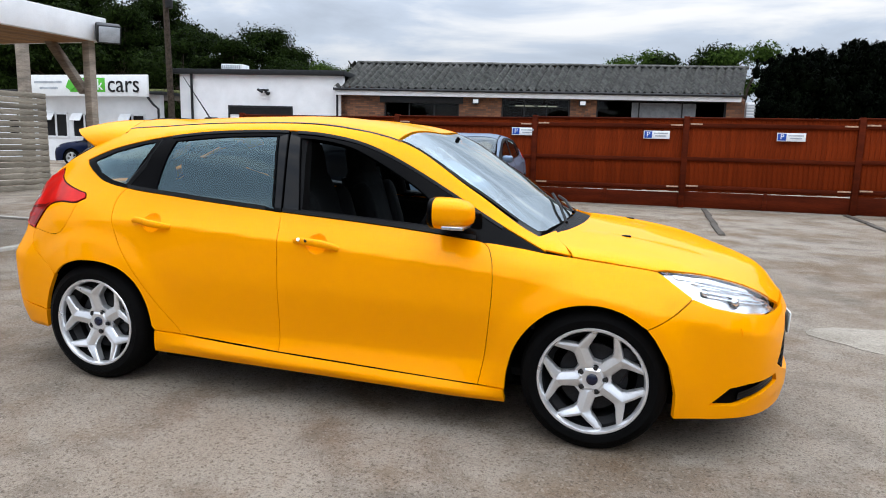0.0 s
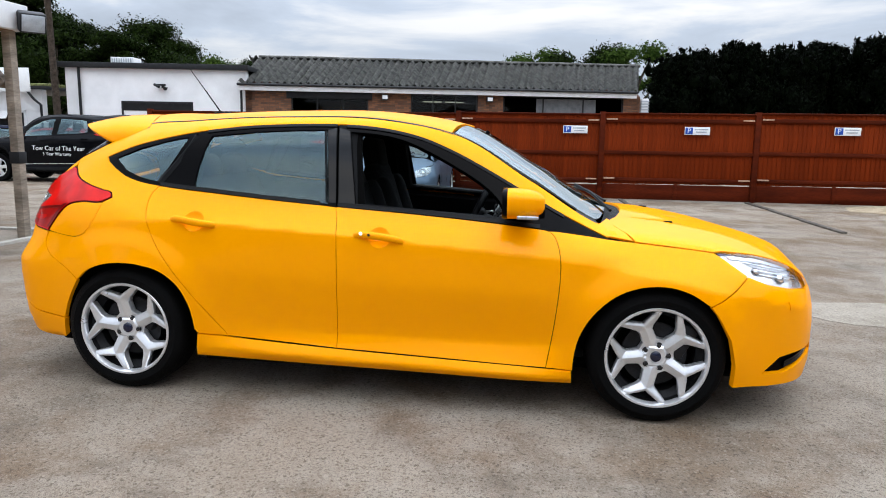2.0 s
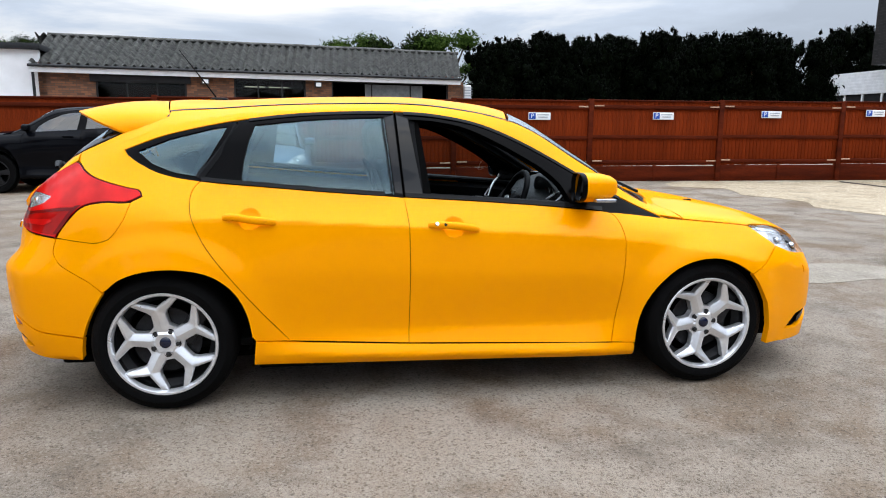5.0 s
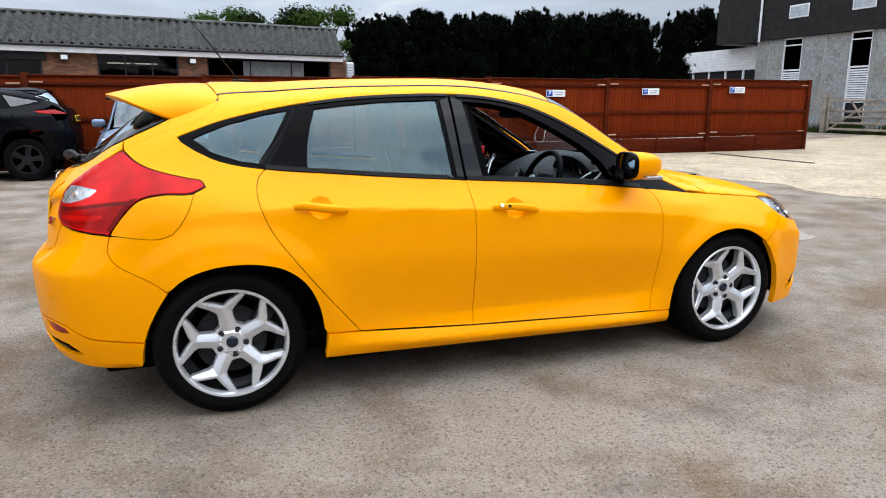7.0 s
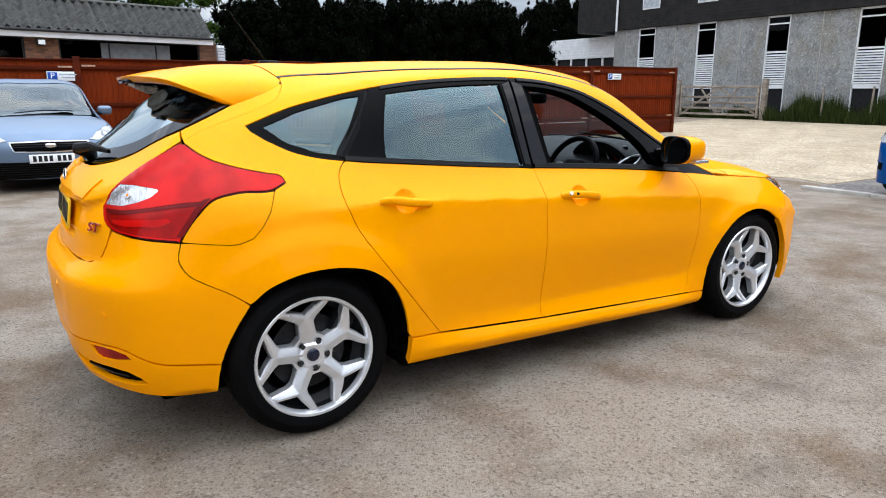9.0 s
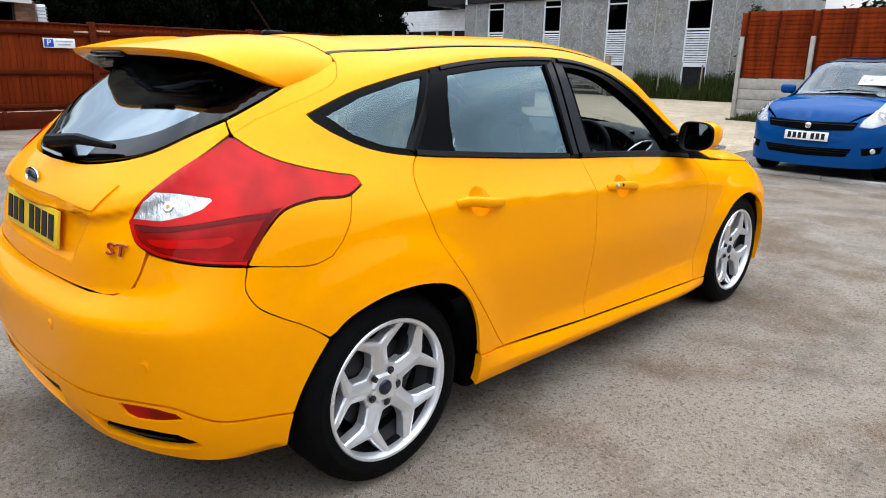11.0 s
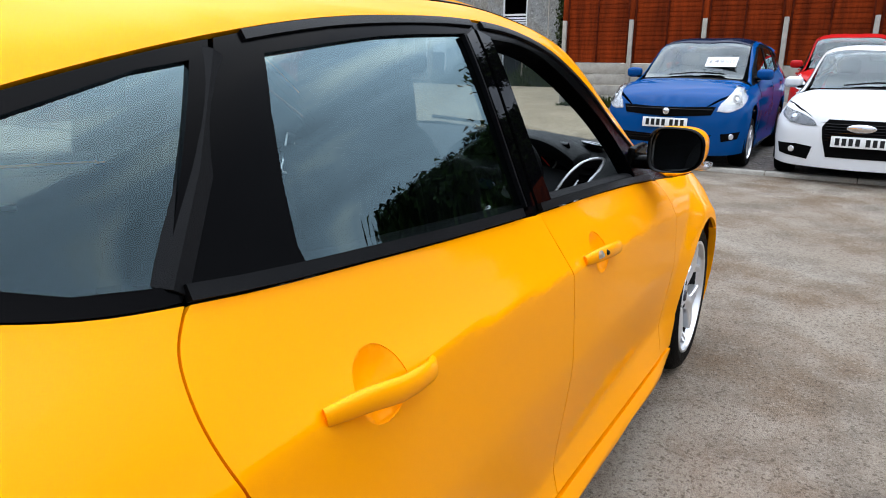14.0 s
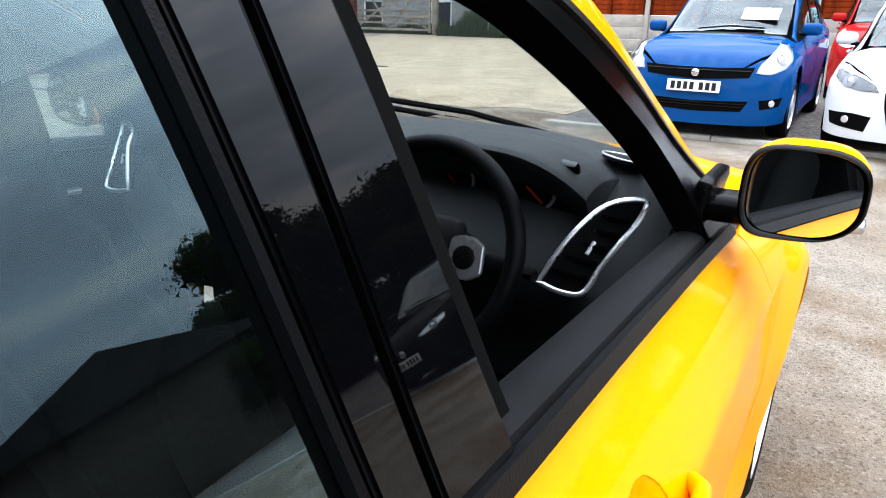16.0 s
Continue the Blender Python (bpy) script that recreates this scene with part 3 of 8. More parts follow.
# ---- the yellow hatchback's skin: lines from nose to tail, as x, half width, z ----
SKIN = [
    # centre of bonnet, windscreen, roof and tailgate glass
    (2.135, 0, .70, 2.07, 0, .76, 1.97, 0, .80, 1.80, 0, .845, 1.45, 0, .915, 1.14, 0, .965, .74, 0, 1.185, .36, 0, 1.385, 0, 0, 1.440,
     -.55, 0, 1.453, -1.05, 0, 1.427, -1.42, 0, 1.385, -1.70, 0, 1.24, -1.83, 0, 1.15, -1.92, 0, 1.08, -1.98, 0, 1.03, -2.02, 0, .995),
    # bonnet edge, windscreen edge, roof edge, tailgate edge
    (2.16, 0, .66, 2.08, .35, .70, 1.93, .58, .755, 1.72, .68, .82, 1.40, .71, .875, 1.10, .71, .905, .72, .665, 1.115, .36, .61, 1.325, 0, .585, 1.398,
     -.55, .575, 1.410, -1.05, .56, 1.384, -1.40, .55, 1.345, -1.67, .60, 1.19, -1.86, .62, 1.03, -1.99, .45, .965, -2.045, .22, .945, -2.06, 0, .94),
    # top of the side windows
    (2.18, 0, .64, 2.095, .375, .68, 1.93, .625, .738, 1.71, .73, .805, 1.39, .765, .86, 1.09, .75, .89, .72, .70, 1.06, .36, .66, 1.262, 0, .648, 1.345,
     -.55, .650, 1.37, -1.05, .662, 1.335, -1.40, .655, 1.26, -1.66, .655, 1.13, -1.87, .63, 1.0, -2.01, .455, .93, -2.065, .22, .915, -2.08, 0, .91),
    # belt line
    (2.192, 0, .62, 2.11, .40, .655, 1.93, .66, .715, 1.70, .765, .785, 1.38, .80, .835, 1.08, .785, .868, .72, .795, .915, .36, .80, .94, 0, .80, .966,
     -.55, .80, 1.005, -1.05, .795, 1.045, -1.38, .765, 1.075, -1.66, .715, 1.06, -1.88, .64, .97, -2.00, .46, .90, -2.05, .22, .885, -2.065, 0, .88),
    # shoulder
    (2.215, 0, .56, 2.14, .42, .59, 1.97, .70, .64, 1.72, .825, .70, 1.36, .852, .765, 1.05, .847, .808, .72, .842, .846, .36, .845, .868, 0, .847, .888,
     -.55, .849, .917, -1.05, .850, .943, -1.38, .842, .952, -1.66, .797, .94, -1.90, .69, .88, -2.025, .48, .82, -2.065, .23, .80, -2.075, 0, .795),
    # crease under the door handles
    (2.225, 0, .50, 2.155, .43, .52, 2.005, .715, .56, 1.74, .857, .62, 1.36, .887, .69, 1.02, .878, .745, .70, .877, .78, .36, .880, .805, 0, .882, .83,
     -.55, .884, .866, -1.05, .884, .888, -1.38, .875, .875, -1.66, .825, .845, -1.915, .725, .770, -2.035, .50, .722, -2.075, .23, .708, -2.085, 0, .704),
    # middle of the doors
    (2.225, 0, .42, 2.16, .44, .43, 2.02, .705, .45, 1.76, .850, .49, 1.34, .905, .55, 1.0, .888, .58, .70, .886, .60, .36, .889, .61, 0, .891, .62,
     -.55, .894, .64, -1.05, .905, .66, -1.38, .898, .66, -1.66, .850, .64, -1.952, .770, .648, -2.098, .52, .648, -2.137, .24, .645, -2.147, 0, .643),
    # lower doors
    (2.225, 0, .33, 2.16, .44, .335, 2.015, .705, .34, 1.76, .848, .36, 1.34, .905, .40, 1.0, .872, .370, .70, .852, .352, .36, .853, .352, 0, .857, .354,
     -.55, .869, .370, -1.05, .895, .45, -1.38, .893, .47, -1.66, .852, .46, -1.942, .770, .45, -2.090, .52, .445, -2.128, .25, .440, -2.138, 0, .435),
    # foot of the doors
    (2.23, 0, .25, 2.16, .44, .25, 2.005, .705, .255, 1.75, .845, .265, 1.34, .895, .26, 1.0, .880, .248, .70, .880, .256, .36, .879, .267, 0, .876, .280,
     -.55, .876, .305, -1.05, .885, .325, -1.38, .885, .33, -1.66, .846, .34, -1.928, .766, .34, -2.075, .52, .34, -2.113, .25, .335, -2.123, 0, .33),
    # proud edge of the side skirt
    (2.222, 0, .215, 2.152, .44, .215, 1.998, .705, .22, 1.745, .843, .228, 1.34, .870, .215, 1.0, .872, .200, .70, .900, .207, .36, .899, .216, 0, .897, .226,
     -.55, .899, .246, -1.05, .884, .272, -1.38, .88, .285, -1.66, .840, .295, -1.915, .760, .295, -2.060, .515, .298, -2.097, .25, .30, -2.106, 0, .30),
    # sill's lower edge
    (2.21, 0, .18, 2.145, .44, .18, 1.99, .705, .185, 1.74, .840, .19, 1.34, .86, .18, 1.0, .850, .170, .70, .870, .176, .36, .868, .183, 0, .868, .190,
     -.55, .870, .201, -1.05, .882, .22, -1.38, .87, .235, -1.66, .832, .25, -1.90, .752, .25, -2.045, .51, .255, -2.08, .25, .26, -2.09, 0, .265),
]
SKIN.append([v * (1, .86, 1)[i % 3] - (.0, .0, .04)[i % 3] for i, v in enumerate(SKIN[-1])])
SHARP = [0, .5, .3, .4, .1, .9, .55, .7, .7, .45, .7, 0]

# ---- wheels ----
def offset_poly(poly, by):
    return shrink(poly, -by, 1.0)


def alloy_face(R, openings, depth_at, thick, chamfer=0.004, ridges=()):
    """A wheel's face as a plate with openings, chamfered, its outside towards -y."""
    rim = [(R * math.cos(k * math.tau / 90), R * math.sin(k * math.tau / 90)) for k in range(90)]
    wide = [even(offset_poly(h, chamfer), 0.012, 1.0) for h in openings]
    pts, lines = [], []
    for r in [rim] + wide:
        k = len(pts)
        pts += r
        lines += [(k + i, k + (i + 1) % len(r)) for i in range(len(r))]
    for line in ridges:
        k = len(pts)
        pts += line
        lines += [(k + i, k + i + 1) for i in range(len(line) - 1)]
    near = np.array(pts)
    for i in range(-24, 25):
        for j in range(-24, 25):
            x, y = (i + 0.5 * (j % 2)) * 0.01, j * 0.01
            if math.hypot(x, y) < R - 0.004 and not any(inside(h, x, y) for h in wide) and np.min(np.abs(near - (x, y)).max(axis=1)) > 0.004:
                pts.append((x, y))
    co, _, tris, _, _, _ = geometry.delaunay_2d_cdt([Vector(p) for p in pts], lines, [], 1, 1e-6)
    bm = bmesh.new()
    vs = [bm.verts.new((c.x, depth_at(c.x, c.y), c.y)) for c in co]
    for t in tris:
        cx, cy = sum(co[i].x for i in t) / 3, sum(co[i].y for i in t) / 3
        if math.hypot(cx, cy) < R and not any(inside(h, cx, cy) for h in wide):
            bm.faces.new([vs[i] for i in t])
    rimmed = [e for e in bm.edges if len(e.link_faces) == 1]
    first = bmesh.ops.extrude_edge_only(bm, edges=rimmed)
    ring = [v for v in first["geom"] if isinstance(v, bmesh.types.BMVert)]
    for v in ring:
        r = math.hypot(v.co.x, v.co.z)
        v.co.y += 0.006
        if r < R - 0.003:
            best, dist = None, 9
            for h, w in zip(openings, wide):
                for p in even(h, 0.012, 1.0):
                    d = math.dist(p, (v.co.x, v.co.z))
                    if d < dist:
                        best, dist = p, d
            if dist < 0.02:
                dx, dz = best[0] - v.co.x, best[1] - v.co.z
                ln = max(math.hypot(dx, dz), 1e-6)
                v.co.x += dx / ln * min(chamfer, ln)
                v.co.z += dz / ln * min(chamfer, ln)
    second = bmesh.ops.extrude_edge_only(bm, edges=[e for e in first["geom"] if isinstance(e, bmesh.types.BMEdge)])
    for v in second["geom"]:
        if isinstance(v, bmesh.types.BMVert):
            v.co.y += thick
    bmesh.ops.recalc_face_normals(bm, faces=bm.faces)
    return bm


def polar(r, deg):
    return r * math.sin(radians(deg)), r * math.cos(radians(deg))


def fork_openings(turn, spokes=5, R=0.224):
    """Openings between the arms of Y-shaped spokes."""
    out = []
    step = 360 / spokes
    for k in range(spokes):
        def put(x, y, add=0.0):
            a = radians(-(turn + k * step + add))
            return x * math.cos(a) - y * math.sin(a), x * math.sin(a) + y * math.cos(a)
        fork = [(0, .172), (.026, .186), polar(R - .004, 19.0), polar(R, 14.5), polar(R, 7), polar(R, 0)]
        fork = fork + [(-x, y) for x, y in fork[-2:0:-1]]
        out.append([put(*p) for p in fork])
        half = [(.036, .080), (.0335, .105), (.033, .134), (.044, .150), polar(R - .005, 27.4), polar(R, 29.5), polar(R, 33)]
        far = [(-x, y) for x, y in half[::-1]]
        gap = [put(*p) for p in half] + [put(*polar(R, 36))] + [put(*p, add=step) for p in far]
        out.append(gap)
    return out


def fork_ridges(turn, spokes=5, R=0.224):
    """The crests along the arms of Y-shaped spokes."""
    out = []
    for k in range(spokes):
        a = radians(-(turn + k * 360 / spokes))
        stem = [(0, .062 + .0105 * i) for i in range(10)]
        lines = [stem]
        for s in (-1, 1):
            ex, ey = polar(R - .002, 23.2 * s)
            lines.append([(ex * t, .1565 + (ey - .1565) * t) for t in (.12, .25, .4, .55, .7, .85, 1.0)])
        out += [[(x * math.cos(a) - y * math.sin(a), x * math.sin(a) + y * math.cos(a)) for x, y in ln] for ln in lines]
    return out


def make_wheel(name, label, parent, m, turn, R=0.322, rim=0.2365, width=0.225, openings=None, alloy=None, badge=None, nuts=5, detail=True):
    """A road wheel whose outside faces -y, with its axle at the origin of m."""
    alloy = alloy or ALLOY
    hub = new(name)
    hub.empty_display_size = 0.05
    hub.parent = parent
    hub.matrix_basis = m
    tagged(hub, label)
    h = width / 2
    s = R - rim
    prof = [(rim - .012, h - .010), (rim + .004, h - .004), (rim + .012, h + .002), (rim + s * .45, h + .006), (R - .022, h - .006), (R - .008, h - .022), (R, h - .05)]
    tread = []
    for k in range(5):
        y0 = (h - .05) - k * (2 * h - .1) / 5
        tread += [(R, y0), (R, y0 - .026), (R - .008, y0 - .028), (R - .008, y0 - (2 * h - .1) / 5 + .002)]
    prof = prof + tread[1:] + [(R, -(h - .05)), (R - .008, -(h - .022)), (R - .022, -(h - .006)), (rim + .012, -h), (rim - .012, -h + .01)]
    part("tyre", moved(lathe(prof, 72), pose(0, 0, 0, 90, 0, 0)), RUBBER, hub, "black low-profile tyre", angle=28)
    lip = [(rim - .002, h - .004), (rim + .004, h - .001), (rim + .001, h + .003), (rim - .008, h + .002), (rim - .014, h - .010), (rim - .016, h - .030)]
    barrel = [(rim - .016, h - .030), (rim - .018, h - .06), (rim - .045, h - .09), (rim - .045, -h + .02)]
    part("rim", moved(lathe(lip, 72), pose(0, 0, 0, 90, 0, 0)), alloy if detail else ALLOY_SHADED, hub)
    part("barrel", moved(lathe(barrel, 48), pose(0, 0, 0, 90, 0, 0)), ALLOY_SHADED, hub)
    face_y = -(h - .012)

    ridges = [] if openings else fork_ridges(turn)
    crest = np.array([p for ln in ridges for a, b in zip(ln, ln[1:]) for p in (a, ((a[0] + b[0]) / 2, (a[1] + b[1]) / 2), b)]) if ridges else None

    def depth_at(x, z):
        r = math.hypot(x, z)
        d = face_y + .030 * max(0, 1 - r / rim) ** 1.3 - (.006 if r < .05 else 0)
        if crest is not None and .045 < r < rim - .012:
            away = float(np.min(np.hypot(crest[:, 0] - x, crest[:, 1] - z)))
            d += (min(.42 * max(0, away - .003), .013) - .003) * min(1, (r - .045) / .02) * min(1, (rim - .012 - r) / .012)
        return d

    part("spokes", alloy_face(rim - .004, openings or fork_openings(turn), depth_at, .035, ridges=ridges), alloy, hub, "silver Y-spoke alloy face", angle=14)
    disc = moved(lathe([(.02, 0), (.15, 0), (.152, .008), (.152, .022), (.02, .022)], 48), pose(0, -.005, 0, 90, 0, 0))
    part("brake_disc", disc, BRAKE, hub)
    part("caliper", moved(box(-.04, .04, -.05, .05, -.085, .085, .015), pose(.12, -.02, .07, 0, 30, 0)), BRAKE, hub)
    # black disc added to close the wheel, its colour standing for the shade inside
    part("shade_backing", moved(lathe([(.001, 0), (rim - .03, 0)], 32), pose(0, .055, 0, 90, 0, 0)), VOID, hub)
    part("centre_cap", moved(lathe([(.0005, .012), (.018, .0115), (.024, .008), (.0265, 0), (.0265, -.012)], 32), pose(0, face_y + .022, 0, 90, 0, 0)), badge or BLUE_BADGE, hub, "dark blue centre cap")
    for k in range(nuts):
        a = radians(turn + 36 + k * 360 / nuts)
        x, z = .054 * math.sin(a), .054 * math.cos(a)
        well = lathe([(.0165, .006), (.0155, .002), (.0105, .001), (.0095, .010), (.0005, .012)], 14)
        part("wheel_nut", moved(well, pose(x, depth_at(x, z) + .002, z, 90, 0, 0)), NUT, hub)
    return hub

# ---- materials of the yard ----
def ground_material(name, base, other, dark, fleck, speck=(70.0, 260.0), bump=0.5, rough=0.85, wide=0.45, stain=(.22, .19, .14), pale=1.0, brown=.62):
    """Worn ground: wide stains, a mottled middle scale and single stones."""
    m = bpy.data.materials.new(name)
    m.use_nodes = True
    nt = m.node_tree
    b = nt.nodes["Principled BSDF"]
    b.inputs["Roughness"].default_value = rough
    b.inputs["Specular IOR Level"].default_value = 0.3
    g = nt.nodes.new("ShaderNodeNewGeometry")
    tex = []
    for sc, det in ((wide, 6.0), (1.7, 6.0), (speck[0], 2.0), (.95, 9.0)):
        n = node(nt, "ShaderNodeTexNoise", Scale=sc, Detail=det, Roughness=0.62)
        nt.links.new(g.outputs["Position"], n.inputs["Vector"])
        tex.append(n)
    vor = node(nt, "ShaderNodeTexVoronoi", Scale=speck[1])
    vor2 = node(nt, "ShaderNodeTexVoronoi", Scale=speck[0])
    for v in (vor, vor2):
        nt.links.new(g.outputs["Position"], v.inputs["Vector"])

    def mix(a, bcol, fac, kind="MIX"):
        x = nt.nodes.new("ShaderNodeMix")
        x.data_type, x.blend_type = "RGBA", kind
        for s, v in (("A", a), ("B", bcol)):
            if isinstance(v, tuple):
                x.inputs[s].default_value = (*v, 1)
            else:
                nt.links.new(v, x.inputs[s])
        if isinstance(fac, float):
            x.inputs["Factor"].default_value = fac
        else:
            nt.links.new(fac, x.inputs["Factor"])
        return x.outputs["Result"]

    def rng(sock, lo, hi, to0=0.0, to1=1.0):
        r = nt.nodes.new("ShaderNodeMapRange")
        for k, v in (("From Min", lo), ("From Max", hi), ("To Min", to0), ("To Max", to1)):
            r.inputs[k].default_value = v
        nt.links.new(sock, r.inputs["Value"])
        return r.outputs[0]

    col = mix(base, other, rng(tex[0].outputs["Fac"], 0.40, 0.60))
    col = mix(col, dark, rng(tex[1].outputs["Fac"], 0.48, 0.70, 0.0, 0.66))
    col = mix(col, stain, rng(tex[3].outputs["Fac"], 0.47, 0.63, 0.0, brown))
    grain = node(nt, "ShaderNodeTexNoise", Scale=speck[0] * .5, Detail=5.0, Roughness=0.7)
    nt.links.new(g.outputs["Position"], grain.inputs["Vector"])
    col = mix(col, dark, rng(grain.outputs["Fac"], 0.53, 0.68, 0.0, 0.48))
    col = mix(col, fleck, rng(grain.outputs["Fac"], 0.46, 0.30, 0.0, 0.25))
    sep = nt.nodes.new("ShaderNodeSeparateColor")
    nt.links.new(vor.outputs["Color"], sep.inputs[0])
    sep2 = nt.nodes.new("ShaderNodeSeparateColor")
    nt.links.new(vor2.outputs["Color"], sep2.inputs[0])
    col = mix(col, fleck, rng(sep.outputs[0], 0.66, 0.95, 0.0, 0.42 * pale))
    col = mix(col, dark, rng(sep.outputs[1], 0.66, 0.95, 0.0, 0.5))
    col = mix(col, dark, rng(sep2.outputs[1], 0.84, 0.95, 0.0, 0.55))
    col = mix(col, fleck, rng(sep2.outputs[2], 0.93, 0.98, 0.0, 0.6 * pale))
    nt.links.new(col, b.inputs["Base Color"])
    bp = nt.nodes.new("ShaderNodeBump")
    bp.inputs["Strength"].default_value, bp.inputs["Distance"].default_value = bump, 0.008
    nt.links.new(vor.outputs["Distance"], bp.inputs["Height"])
    nt.links.new(bp.outputs[0], b.inputs["Normal"])
    return m


TARMAC = ground_material("worn_tarmac", (.285, .228, .172), (.355, .305, .248), (.060, .042, .025), (.46, .40, .33), speck=(105.0, 260.0), bump=.9, stain=(.165, .103, .055), pale=.5, brown=.92)
PATCH = ground_material("tarmac_patch", (.30, .262, .212), (.25, .218, .172), (.12, .098, .072), (.43, .38, .32), speck=(80.0, 200.0))
GRAVEL = ground_material("pale_gravel", (.44, .355, .240), (.36, .285, .185), (.13, .098, .062), (.66, .57, .43), speck=(26.0, 60.0), bump=1.0, stain=(.27, .20, .12), brown=.5)
DARK_GRAVEL = ground_material("damp_gravel", (.10, .085, .075), (.14, .12, .11), (.035, .03, .028), (.34, .32, .30), speck=(24.0, 55.0), bump=0.9)
FENCE_RED = surface("stained_fence_timber", (.20, .027, .004), .7, specular=.06, var=.26, scale=5, bump=.5, bump_scale=90, each=.13, stretch=(1, 1, .12))
FENCE_DARK = surface("stained_fence_rail", (.085, .012, .003), .7, specular=.06, var=.22, scale=6, bump=.4, bump_scale=80, stretch=(.15, 1, 1))
FENCE_PALE = surface("bare_timber_end", (.52, .33, .22), .75, var=.2, scale=20)
GREY_WOOD = surface("weathered_timber", (.30, .25, .20), .8, var=.25, scale=7, bump=.5, bump_scale=70, each=.2, stretch=(.2, .2, 1))
OLD_TIMBER = surface("tarred_old_timber", (.10, .085, .07), .85, var=.35, scale=9, bump=.5, bump_scale=70, each=.2)
SLAT_WOOD = surface("weathered_slats", (.235, .205, .16), .8, var=.22, scale=6, bump=.5, bump_scale=60, each=.2, stretch=(1, .15, 1))
SOFFIT = surface("soffit_boards", (.33, .17, .06), .7, var=.25, scale=6, stretch=(1, .15, 1))
WHITE_PAINT = surface("white_wall_paint", (.80, .81, .82), .7, var=.05, scale=1.2, bump=.25, bump_scale=60)
WHITE_TRIM = surface("white_trim", (.78, .79, .80), .5, var=.06, scale=3)
DARK_TRIM = surface("dark_gutter", (.020, .021, .023), .5, var=.2)
ASBESTOS = surface("weathered_cement_sheet", (.165, .163, .150), .9, var=.42, scale=3.2, bump=.6, bump_scale=40, other=(.040, .040, .036))
PEBBLE = ground_material("pebbledash", (.30, .31, .31), (.24, .25, .25), (.10, .10, .10), (.52, .52, .50), speck=(18.0, 40.0), bump=.8, wide=.5)
CLADDING = surface("dark_cladding", (.019, .017, .016), .7, var=.3, scale=3, bump=.3, bump_scale=40)
WINDOW = glass("building_glass", (.30, .32, .33), .015, power=5.0)
# near-black colour that stands for the shade of unlit rooms
ROOM_SHADE = surface("room_shade", (.015, .015, .016), .9)
CONCRETE = surface("concrete", (.46, .43, .38), .9, var=.2, scale=5, bump=.4, bump_scale=60, other=(.33, .31, .27))
STEEL = surface("galvanised_steel", (.45, .46, .47), .4, metal=.8, var=.15)
BARK = surface("bark", (.06, .045, .033), .9, var=.35, scale=9, bump=.8, bump_scale=30)
SIGN_WHITE = surface("sign_board", (.80, .82, .82), .35, var=.03)
SIGN_BLUE = surface("sign_blue", (.02, .08, .40), .35, var=.05)
SIGN_GREEN = surface("sign_green", (.10, .48, .05), .4, var=.05)
SAFE_GREEN = surface("safety_green", (.01, .22, .09), .4, var=.05)
SIGN_BLACK = surface("sign_black", (.012, .012, .013), .5)
SIGN_GREY = surface("sign_grey_ink", (.16, .17, .18), .5)
SIGN_PALE = surface("sign_pale_bars", (.42, .46, .50), .5)
LAMP_ON = glow("fluorescent_tube", (1.0, .93, .70), 4.0)


def leaf_material(name, a, b):
    m = bpy.data.materials.new(name)
    m.use_nodes = True
    nt = m.node_tree
    bs = nt.nodes["Principled BSDF"]
    bs.inputs["Roughness"].default_value = .6
    bs.inputs["Specular IOR Level"].default_value = .015
    g = nt.nodes.new("ShaderNodeNewGeometry")
    r = nt.nodes.new("ShaderNodeValToRGB")
    r.color_ramp.elements[0].color, r.color_ramp.elements[1].color = (*a, 1), (*b, 1)
    nt.links.new(g.outputs["Random Per Island"], r.inputs["Fac"])
    nt.links.new(r.outputs[0], bs.inputs["Base Color"])
    return m


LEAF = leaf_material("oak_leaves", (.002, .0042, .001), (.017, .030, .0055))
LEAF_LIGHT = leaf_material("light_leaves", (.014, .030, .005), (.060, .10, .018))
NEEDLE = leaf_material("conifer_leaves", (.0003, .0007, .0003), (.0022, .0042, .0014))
GRASS = leaf_material("grass_blades", (.010, .018, .005), (.060, .078, .022))
IVY = leaf_material("ivy_leaves", (.012, .018, .007), (.045, .055, .02))

# ---- ground ----
def slab(name, label, points, top, material, depth=.12, kind="structure"):
    ob = part(name, moved(prism(points, -depth), Matrix.Translation((0, 0, top))), material, None, label, smooth=False)
    return tagged(ob, kind=kind)


slab("ground", "worn grey-brown tarmac yard", [(-600, -600), (600, -600), (600, 600), (-600, 600)], 0, TARMAC, .4)


def blotch(cx, cy, a, b, seed, n=26, rough=.22):
    r = random.Random(seed)
    k = [r.uniform(1 - rough, 1 + rough) for _ in range(n)]
    k = [(k[i - 1] + 2 * k[i] + k[(i + 1) % n]) / 4 for i in range(n)]
    return [(cx + a * k[i] * math.cos(i * math.tau / n), cy + b * k[i] * math.sin(i * math.tau / n)) for i in range(n)]


slab("gravel_area", "pale beige gravel in front of the gate", [(7.75, 2.2)] + [(7.75 + .25 * math.sin(k * 1.9) * (1 if k else 0), 2.2 + k * .7) for k in range(1, 12)] + [(7.0, 10.4), (7.3, 11.3), (8.0, 11.9), (16.0, 11.95), (17.2, 14.5), (40, 24), (40, 5.6), (17.2, 5.4), (12, 2.2)], .008, GRAVEL, .05)
slab("parking_strip", "dark damp gravel under the parked cars", [(7.05, 2.15), (7.05, -16), (17.0, -16), (17.0, 5.3), (12, 2.15)], .006, DARK_GRAVEL, .05)
tagged(slab("tarmac_patch", "smooth paler repair in the tarmac", blotch(3.75, 1.6, 1.0, .42, 3), .004, PATCH, .05), kind="structure")

